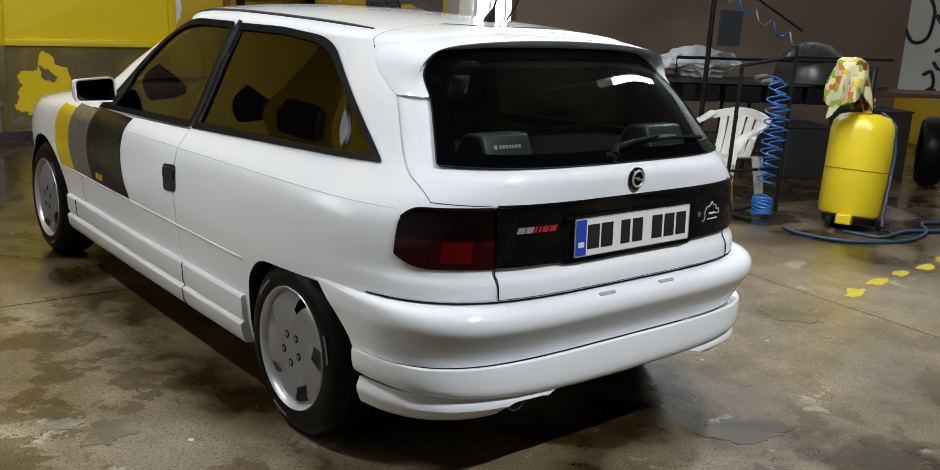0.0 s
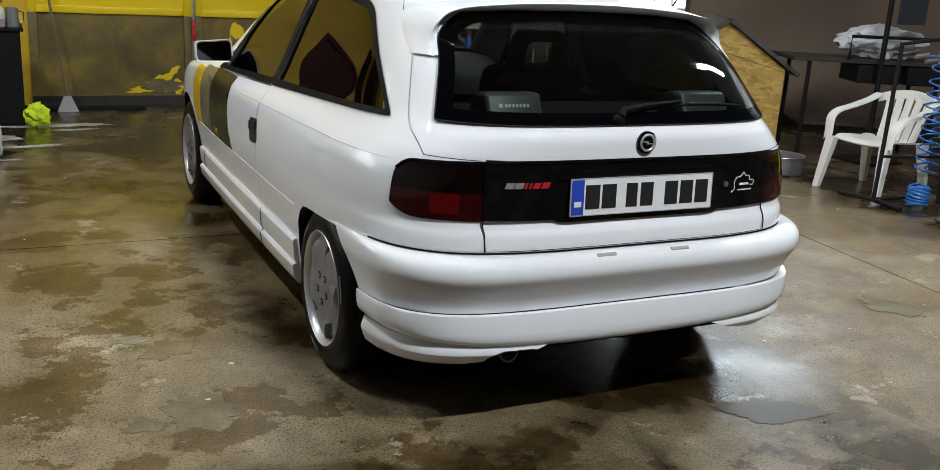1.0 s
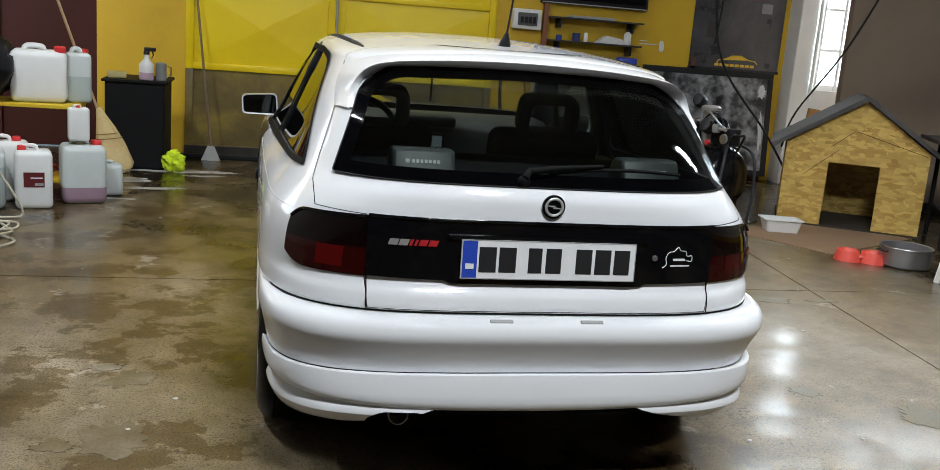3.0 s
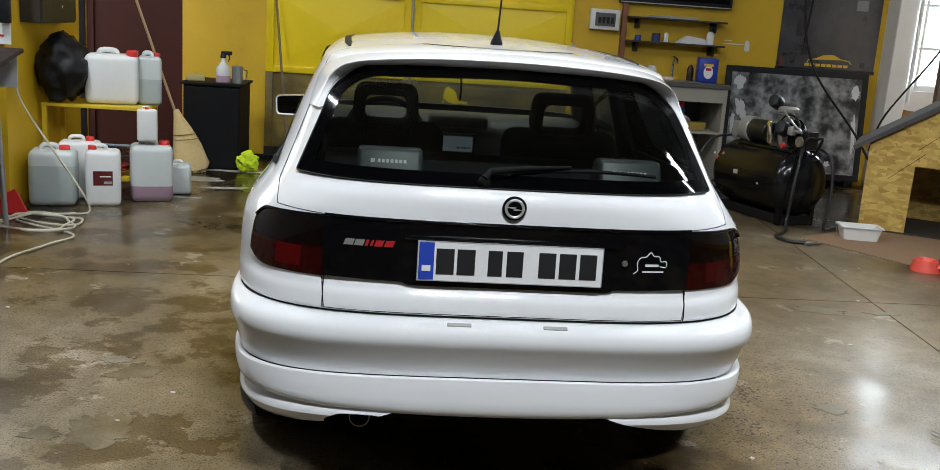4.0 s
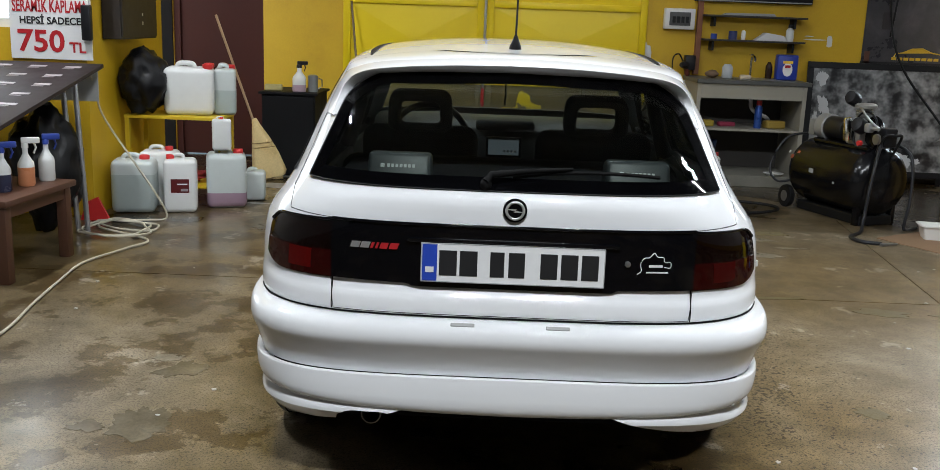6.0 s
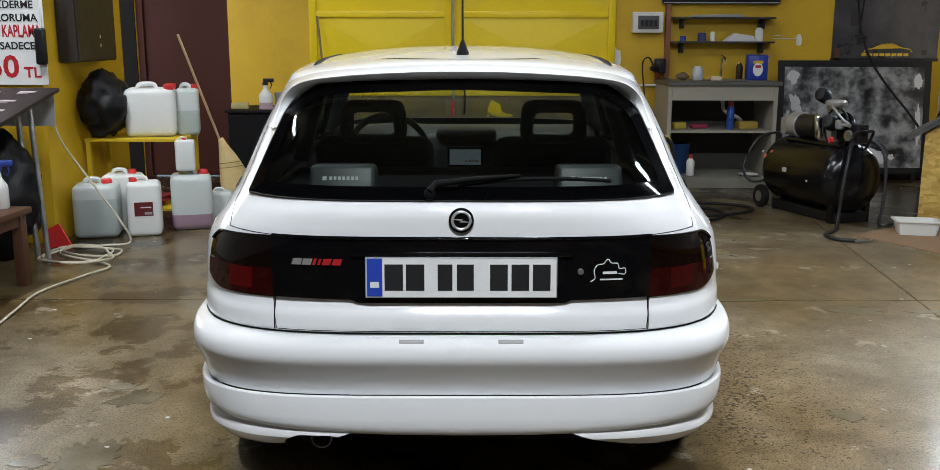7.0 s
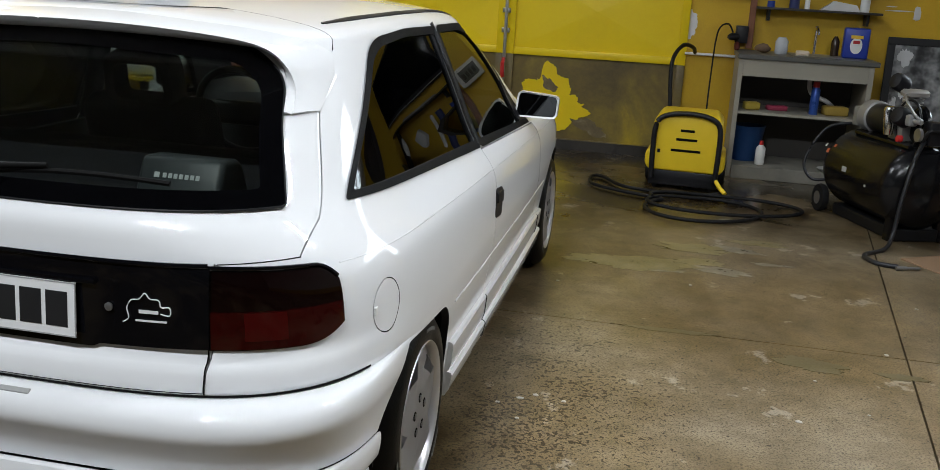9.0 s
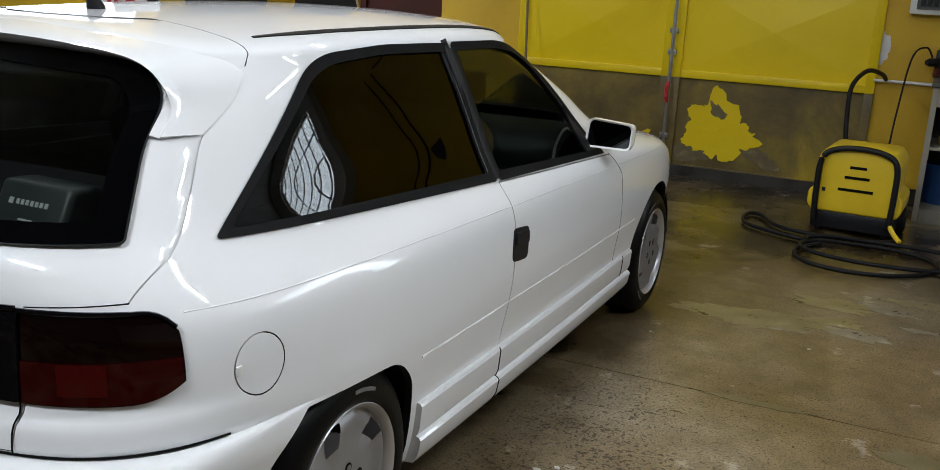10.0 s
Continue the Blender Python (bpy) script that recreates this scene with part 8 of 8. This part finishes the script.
for x, y, zt, r0, lb in ((3.66, 1.92, 0.96, 0.055, "blue spiral air hose hanging from the stand"), (3.86, 2.0, 0.92, 0.05, "dark blue spiral air hose hanging behind")):
    pts = [(x - 0.16, y + 0.05, zt + 0.03), (x - 0.05, y, zt + 0.03)]
    n = 10
    for i in range(n * 10):
        a = i * 2 * math.pi / 10
        f = i / (n * 10)
        rr = r0 * (1.0 + 0.25 * math.sin(i * 0.05))
        z = zt - (0.72 * f ** 0.85)
        pts.append((x + rr * math.cos(a) + 0.02 * math.sin(f * 5), y + rr * math.sin(a), z))
    pts2 = pts
    t = thing("coil_hose", lb, "hose", group="coil hoses")
    part("coil", tubed(pts2, 0.006, 6), BLUEHOSE, t, smooth=60)
    if r0 > 0.052:
        for k in range(7):
            part("tight_loop", tubed([(x + 0.065 * math.cos(a), y + 0.065 * math.sin(a), 0.14 - 0.018 * k + 0.01 * math.sin(a * 2 + k)) for a in np.linspace(0, 2 * math.pi, 18, endpoint=False)], 0.009, 6, closed=True), BLUEHOSE, t, smooth=60)
    part("nozzle", tubed([(x - 0.20, y + 0.05, zt + 0.02), (x - 0.10, y + 0.03, zt + 0.035)], 0.014, 8), STEEL, t, smooth=60)
# tall stand with wire hooks
ts = thing("hook_stand", "tall black upright carrying blue and steel wire hooks", "stand", pose(4.7, 3.3, 0))
part("post", tubed([(0, 0, 0), (0.0, 0, 2.0)], 0.022, 8), BLACK_METAL, ts, smooth=60)
part("foot", boxed(-0.2, -0.2, 0, 0.2, 0.2, 0.02), BLACK_METAL, ts)
for i in range(7):
    a = Vector((-0.12 + 0.16 * i, 0.25 - 0.08 * i, 1.80 - 0.09 * i))
    part("hook", tubed(spline([a, a + Vector((0.02, -0.03, -0.10)), a + Vector((0.10, -0.04, -0.13)), a + Vector((0.17, -0.06, -0.08))], 5), 0.010, 6), BLUEHOSE if i % 2 else STEEL, ts, "wire hook", smooth=60)
part("arm", tubed([(0, 0, 1.75), (0.85, -0.35, 1.28)], 0.010, 6), BLACK_METAL, ts, smooth=60)
part("bracket", boxed(0.05, -0.06, 1.12, 0.35, -0.04, 1.42), plain("dark mesh plate", (0.03, 0.035, 0.045), 0.5), ts)
# dark work table with a bundled plastic sheet
wt = thing("work_table", "dark work table with black frame and lower shelf", "table", pose(5.0, 3.7, 0, 0, 0, -25))
part("top", boxed(-0.75, -0.3, 0.78, 1.9, 0.3, 0.81, bevel=0.004), plain("dark table top", (0.035, 0.028, 0.025), 0.6, vary=0.3), wt)
for x in (-0.6, 0.5, 1.75):
    for y in (-0.25, 0.25):
        part("leg", tubed([(x, y, 0), (x, y, 0.779)], 0.018, 8), BLACK_METAL, wt, smooth=60)
part("lower_shelf", boxed(-0.6, -0.25, 0.25, 1.75, 0.25, 0.27), plain("dark table top", (0.035, 0.028, 0.025), 0.6), wt)
part("rail", tubed([(-0.3, -0.31, 0.81), (-0.3, -0.31, 1.0), (1.6, -0.31, 1.02), (1.6, -0.31, 0.81)], 0.014, 8), BLACK_METAL, wt, smooth=60)
for i in range(4):
    part("drawer", boxed(-0.2 + 0.42 * i, -0.3, 0.62, 0.16 + 0.42 * i, 0.1, 0.77, bevel=0.01), BLACK_PLASTIC, wt)
tagged(part("plastic_sheet", lumpy(2.6, 0.30, 4, 0.34, 2.6, (1.15, 0.70, 0.42)), plain("crumpled white film", (0.62, 0.63, 0.66), 0.3, vary=0.08, bump=0.5, grain=25), smooth=25, at=pose(5.06, 3.66, 0.811, 0, 0, -25)), "crumpled bundle of white plastic film on the table", "plastic sheet")
for x, y, w, h, c, nm in ((5.6, 2.9, 0.5, 0.45, (0.02, 0.02, 0.022), "black"), (6.3, 2.6, 0.6, 0.6, (0.03, 0.025, 0.02), "brown")):
    t = thing("crate", "dark %s storage crate on the floor in the shade" % nm, "crate", pose(x, y, 0, 0, 0, -20))
    part("crate", boxed(-w / 2, -0.2, 0, w / 2, 0.2, h, bevel=0.01), plain("crate " + nm, c, 0.6), t)
    part("lid", boxed(-w / 2 - 0.01, -0.21, h, w / 2 + 0.01, 0.21, h + 0.02, bevel=0.004), plain("crate " + nm, c, 0.6), t)
# bowl-shaped clear cover on a table, and tools
dm = thing("dome_cover", "greyish clear plastic dome cover on the dark table", "cover", pose(6.1, 3.15, 0.81))
part("dome", lathed([(0.34, 0.0), (0.33, 0.12), (0.27, 0.25), (0.16, 0.34), (0.04, 0.37)], 28), plain("smoky plastic", (0.05, 0.045, 0.042), 0.3), dm, smooth=60)
bt = thing("bench", "dark bench with brown boards by the wall", "bench", pose(6.9, 2.7, 0, 0, 0, -25))
part("top", boxed(-0.6, -0.25, 0.72, 0.9, 0.25, 0.76, bevel=0.006), plain("brown board", (0.10, 0.055, 0.025), 0.6), bt)
for x in (-0.5, 0.8):
    for y in (-0.2, 0.2):
        part("leg", boxed(x - 0.025, y - 0.025, 0, x + 0.025, y + 0.025, 0.719), BLACK_METAL, bt)
tagged(part("tyre", lathed([(0.20, -0.09), (0.27, -0.095), (0.30, -0.06), (0.31, 0.0), (0.30, 0.06), (0.27, 0.095), (0.20, 0.09)], 36, pose(0, 0, 0, 90, 0, 0), cap=False), TYRE, at=pose(6.3, 2.0, 0.31, 0, 0, 30), smooth=40), "black car tyre standing in the shade", "tyre")

# yellow foam tank on its trolley
tk = thing("foam_tank", "yellow foam pressure tank on a small wheeled base", "tank", pose(3.98, 1.43, 0, 0, 0, 20) @ pose(0, 0, 0, 0, 7, 0))
TKY = plain("yellow tank paint", (0.66, 0.50, 0.015), 0.32, vary=0.1, scale=7, bump=0.03)
part("tank", lathed([(0.17, 0.075), (0.205, 0.095), (0.215, 0.13), (0.215, 0.66), (0.205, 0.72), (0.17, 0.765), (0.10, 0.785), (0.04, 0.79)], 40), TKY, tk, "yellow painted tank", smooth=40)
part("seam", tubed([(0.216 * math.cos(t), 0.216 * math.sin(t), 0.40) for t in np.linspace(0, 2 * math.pi, 40, endpoint=False)], 0.003, 5, closed=True), plain("seam brown", (0.2, 0.14, 0.01), 0.5), tk)
part("skirt_ring", lathed([(0.175, 0.03), (0.18, 0.075)], 32), BLACK_METAL, tk)
for a in (0.5, 2.6, 4.7):
    part("wheel", lathed([(0.03, -0.015), (0.04, 0.0), (0.03, 0.015)], 16, pose(0.20 * math.cos(a), 0.20 * math.sin(a), 0.04, 90, 0, 0)), BLACK_RUBBER, tk, smooth=40)
part("base_lug", boxed(-0.27, -0.05, 0.03, -0.16, 0.05, 0.10, bevel=0.01), TKY, tk)
part("valve", lathed([(0.05, 0.785), (0.05, 0.82), (0.03, 0.85), (0.025, 1.10)], 18), BLACK_PLASTIC, tk, smooth=40)
part("valve", boxed(0.05, -0.05, 0.75, 0.16, 0.05, 0.86, bevel=0.02), BLACK_PLASTIC, tk, smooth=40)
part("handle", tubed(spline([(0.16, 0.10, 0.70), (0.24, 0.06, 0.80), (0.27, 0.0, 0.90)], 5), 0.013, 8), YELLOW_PLASTIC, tk, smooth=60)
part("side_pipe", tubed([(0.235, -0.03, 0.15), (0.235, -0.03, 0.72)], 0.009, 6), STEEL, tk, smooth=60)
part("hose", tubed(spline([(-0.02, -0.10, 0.80), (-0.05, -0.19, 0.72), (-0.05, -0.226, 0.55), (-0.07, -0.228, 0.38), (-0.14, -0.23, 0.18), (-0.20, -0.24, 0.05)], 6), 0.012, 8), plain("navy hose", (0.02, 0.035, 0.08), 0.4), tk, smooth=60)
# patterned cloth draped on the tank
CL = layered("patterned cloth", [(0.36, (0.20, 0.03, 0.015)), (0.43, (0.48, 0.15, 0.02)), (0.48, (0.62, 0.55, 0.34)), (0.55, (0.60, 0.52, 0.25)), (0.60, (0.26, 0.38, 0.02)), (0.68, (0.55, 0.45, 0.03))], scale=7.0, rough=(0.8, 0.9), warp=0.1, bump=0.3, distort=0.6, detail=1.0)[0]
vc = nd(CL.node_tree, "ShaderNodeTexVoronoi", Scale=22.0, Randomness=0.8)
vc.distance = "CHEBYCHEV"
sc_ = nd(CL.node_tree, "ShaderNodeSeparateColor")
rc_ = nd(CL.node_tree, "ShaderNodeValToRGB")
rc_.color_ramp.interpolation = "CONSTANT"
pal = ((0.0, (0.50, 0.46, 0.30)), (0.36, (0.20, 0.30, 0.02)), (0.52, (0.42, 0.12, 0.02)), (0.64, (0.55, 0.47, 0.25)), (0.78, (0.50, 0.38, 0.03)), (0.9, (0.16, 0.03, 0.015)))
while len(rc_.color_ramp.elements) < len(pal):
    rc_.color_ramp.elements.new(0.5)
for e, (q, c) in zip(rc_.color_ramp.elements, pal):
    e.position, e.color = q, rgb(c)
ct_ = nd(CL.node_tree, "ShaderNodeTexCoord")
CL.node_tree.links.new(ct_.outputs["Object"], vc.inputs["Vector"])
CL.node_tree.links.new(vc.outputs["Color"], sc_.inputs[0])
CL.node_tree.links.new(sc_.outputs[0], rc_.inputs[0])
CL.node_tree.links.new(rc_.outputs[0], CL.node_tree.nodes["Principled BSDF"].inputs["Base Color"])
rows = []
for i in range(23):
    t = i / 22
    rows.append([])
    for j in range(49):
        a = 2 * math.pi * j / 48
        if t < 0.35:
            u = t / 0.35
            r, z = 0.105 * math.sin(u * math.pi / 2), -0.035 * u ** 3
        else:
            u = (t - 0.35) / 0.65
            r = 0.105 + 0.035 * u + (0.026 * math.sin(6 * a + 2 * u) + 0.016 * math.sin(11 * a + 1.5)) * min(1, u * 1.6)
            z = -0.035 - 0.29 * u * (0.9 + 0.22 * math.sin(2 * a + 2.2) + 0.10 * math.sin(5 * a))
        rows[-1].append(Vector((r * math.cos(a) * 1.12, r * math.sin(a) * 0.85, 0.34 + z + 0.012 * math.sin(3 * a + 9 * r))))
tagged(part("cloth", sheet(rows, 0.004), CL, smooth=70, at=pose(3.86, 1.50, 0.80)), "patterned yellow green and red cloth hung over the tank", "cloth")
# blue hoses on the floor
for pts, lb in (([(3.48, 1.62, 0.012), (3.42, 1.45, 0.012), (3.50, 1.20, 0.012), (3.75, 1.02, 0.012), (4.05, 0.98, 0.012), (4.35, 1.05, 0.012), (4.6, 1.2, 0.012), (4.9, 1.1, 0.012), (5.2, 1.25, 0.012)], "blue-grey hose lying in a loop on the floor"), ([(3.78, 1.35, 0.012), (3.85, 1.12, 0.012), (4.2, 1.12, 0.012), (4.5, 0.98, 0.012), (4.75, 0.9, 0.012), (5.1, 0.95, 0.012), (5.3, 0.75, 0.012)], "blue-grey hose crossing the floor")):
    tagged(part("hose", tubed(spline(pts, 8), 0.012, 8), plain("blue grey hose", (0.025, 0.055, 0.10), 0.45), smooth=60), lb, "hose", "floor hoses")
# black brush lettering on the white wall, as plain strokes
for pts in ([(3.95, 1.45), (3.80, 1.20), (3.62, 1.25), (3.58, 1.55), (3.66, 1.75), (3.45, 1.70)], [(3.55, 1.52), (3.45, 1.40), (3.40, 1.55), (3.30, 1.45), (3.25, 1.25)], [(3.50, 1.10), (3.38, 1.15), (3.33, 1.0), (3.42, 0.9), (3.5, 0.98)], [(3.60, 0.82), (3.50, 0.86), (3.46, 0.70), (3.56, 0.62), (3.42, 0.66)], [(3.34, 0.80), (3.30, 0.65), (3.22, 0.78), (3.2, 0.62)]):
    tagged(part("wall_marking", tubed(spline([(9.297, y, z) for y, z in pts], 5), 0.022, 6), INK, smooth=60), "black brushed marking on the white wall", "marking", kind="structure")
# yellow tape marks, paint chips and scraped spots on the floor
for x, y, w, a in ((2.47, 0.53, 0.21, 12), (2.80, 0.58, 0.18, 4), (3.10, 0.60, 0.16, 8), (3.40, 0.60, 0.17, 5), (3.7, 0.62, 0.18, 2)):
    bm = ragged(x * 7, w * 0.5, 0.042)
    tagged(part("tape_mark", bm, plain("worn yellow floor paint", (0.50, 0.38, 0.02), 0.6, vary=0.3), at=pose(x, y, 0.0005, 0, 0, a)), "worn yellow paint mark on the floor", "marking", kind="structure")
rnd = random.Random(5)
chips = [(-1.207, 0.516), (0.95, 1.48), (1.0, 1.52), (1.1, 1.50), (0.88, 1.42), (1.9, 1.6), (2.0, 2.0), (-2.0, 1.7)] + [(rnd.uniform(0.9, 3.2), rnd.uniform(-0.5, 3.4)) for _ in range(16)] + [(rnd.uniform(-2.6, -0.9), rnd.uniform(-0.6, 4.0)) for _ in range(8)]
bm = bmesh.new()
for x, y in chips:
    n = rnd.randint(5, 7)
    r = rnd.uniform(0.005, 0.013)
    a0 = rnd.uniform(0, 6)
    ring_ = [(x + r * rnd.uniform(0.6, 1.3) * math.cos(a0 + 2 * math.pi * k / n), y + r * rnd.uniform(0.5, 1.1) * math.sin(a0 + 2 * math.pi * k / n)) for k in range(n)]
    lo = [bm.verts.new((a, b, 0.0003)) for a, b in ring_]
    hi = [bm.verts.new((a, b, 0.003)) for a, b in ring_]
    bm.faces.new(lo[::-1])
    bm.faces.new(hi)
    for k in range(n):
        bm.faces.new((lo[k], lo[(k + 1) % n], hi[(k + 1) % n], hi[k]))
tagged(part("paint_chips", bm, plain("pale paint chips", (0.50, 0.49, 0.46), 0.7)), "pale paint chips scattered on the concrete floor", "debris", kind="stuff")
# worn yellow patches on the lower gate panels, one with a bare hole in it
GATE_BARE = layered("bare dirty steel", [(0.3, (0.10, 0.075, 0.035)), (0.55, (0.16, 0.12, 0.06)), (0.75, (0.30, 0.25, 0.16))], scale=9.0, rough=(0.5, 0.8), warp=0.4, bump=0.2, fine=50)[0]
for k, (x, z, w, h, sd, tilt, mt, lb) in enumerate((
        (0.27, 0.47, 0.22, 0.25, 1.3, 10, GATE_YELLOW, "old bright yellow paint patch on the gate panel"),
        (0.44, 0.33, 0.22, 0.12, 2.7, 24, GATE_YELLOW, "old bright yellow paint patch on the gate panel"),
        (0.16, 0.28, 0.15, 0.10, 4.6, 0, GATE_YELLOW, "old bright yellow paint patch on the gate panel"),
        (0.29, 0.555, 0.085, 0.045, 3.1, -38, GATE_BARE, "bare dirty hole in the yellow paint"),
        (0.02, 0.20, 0.10, 0.07, 5.2, 8, GATE_BARE, "flaking bare steel low on the gate"),
        (0.12, 0.17, 0.13, 0.045, 7.7, 4, GATE_BARE, "flaking bare steel low on the gate"),
        (0.66, 0.21, 0.16, 0.05, 8.3, -20, GATE_BARE, "flaking bare steel low on the gate"),
        (-0.42, 0.22, 0.10, 0.05, 5.5, 24, GATE_YELLOW, "old bright yellow paint patch on the gate panel"),
        (-0.58, 0.14, 0.13, 0.03, 6.1, 6, GATE_YELLOW, "old bright yellow paint patch on the gate panel"),
        (-0.27, 0.16, 0.05, 0.06, 6.7, 0, GATE_YELLOW, "old bright yellow paint patch on the gate panel"),
        (-0.30, 0.31, 0.05, 0.03, 7.1, 40, GATE_YELLOW, "old bright yellow paint patch on the gate panel"),
        (-0.40, 0.17, 0.20, 0.06, 9.4, 0, GATE_BARE, "flaking bare steel low on the gate"))):
    tagged(part("paint_patch", ragged(sd, w, h, 120, 0.45), mt, at=pose(x, BACK - 0.0065 - 0.0004 * k, z, 90, 0, 0) @ pose(0, 0, 0, 0, 0, tilt)), lb, "patch", kind="structure")


# spilt and worn spots on the concrete
PALE = layered("pale worn coating", [(0.3, (0.11, 0.092, 0.062)), (0.48, (0.18, 0.152, 0.108)), (0.7, (0.34, 0.30, 0.23))], scale=9.0, rough=(0.25, 0.42), warp=0.5, bump=0.15, fine=60)[0]
FILM = layered("shallow water film", [(0.3, (0.10, 0.082, 0.05)), (0.5, (0.15, 0.125, 0.085)), (0.7, (0.20, 0.17, 0.12))], scale=6.0, rough=(0.07, 0.16), warp=0.5, bump=0.06, fine=60)[0]
OLIVE = layered("olive damp concrete", [(0.3, (0.085, 0.066, 0.028)), (0.5, (0.125, 0.10, 0.048)), (0.7, (0.17, 0.14, 0.08))], scale=7.0, rough=(0.3, 0.5), warp=0.5, bump=0.1, fine=60)[0]
OCHRE = layered("ochre worn concrete", [(0.3, (0.12, 0.095, 0.04)), (0.5, (0.22, 0.18, 0.085)), (0.7, (0.32, 0.27, 0.15))], scale=8.0, rough=(0.25, 0.5), warp=0.5, bump=0.15, fine=60)[0]
FOAM = layered("white soap residue", [(0.3, (0.30, 0.29, 0.27)), (0.7, (0.58, 0.57, 0.55))], scale=9.0, rough=(0.3, 0.6), warp=0.4, bump=0.2, fine=50)[0]
WET = layered("dark wet spot", [(0.3, (0.035, 0.028, 0.016)), (0.7, (0.080, 0.064, 0.036))], scale=5.0, rough=(0.30, 0.45), warp=0.4, bump=0.06, fine=40)[0]
spots = (
    ("pale worn coating spot on the floor", PALE, ((1.66, 3.40, 0.20, 0.06, -8), (1.80, 3.86, 0.17, 0.05, -10), (1.98, 3.62, 0.10, 0.03, 5), (1.35, 3.30, 0.16, 0.045, 6), (-1.36, 1.10, 0.06, 0.04, 0))),
    ("shallow film of water on the concrete floor", FILM, ((-1.24, 0.44, 0.09, 0.14, 10), (-1.27, 0.96, 0.10, 0.08, 60), (-1.42, 0.40, 0.06, 0.04, 0))),
    ("olive damp spot on the concrete floor", OLIVE, ((2.01, 2.17, 0.15, 0.07, -6), (1.42, 0.80, 0.06, 0.045, -25), (1.80, 0.50, 0.10, 0.13, 10), (2.36, 2.15, 0.09, 0.03, 0), (1.46, 2.37, 0.17, 0.03, 2))),
    ("ochre worn spot on the wet floor", OCHRE, ((1.20, 3.36, 0.34, 0.13, 5), (1.60, 3.52, 0.14, 0.07, 10), (1.58, 3.80, 0.24, 0.09, -4), (1.93, 4.06, 0.16, 0.06, 0))),
    ("white soap residue dried on the floor", FOAM, ((-1.45, 5.74, 0.42, 0.06, 2), (-1.55, 4.92, 0.17, 0.04, 12), (-1.82, 5.25, 0.20, 0.10, 0), (-1.78, 4.45, 0.10, 0.03, 0), (-1.25, 5.55, 0.16, 0.03, 5))),
    ("dark wet spot on the concrete floor", WET, ((0.50, -0.16, 0.15, 0.08, -25),)),
)
sn = 0
for lb, mt, rows_ in spots:
    for x, y, w, h_, a in rows_:
        sn += 1
        tagged(part("floor_stain", ragged(sn + 0.37, w, h_), mt, at=pose(x, y, 0.0004 + 0.00002 * sn, 0, 0, a)), lb, "stain", kind="structure")
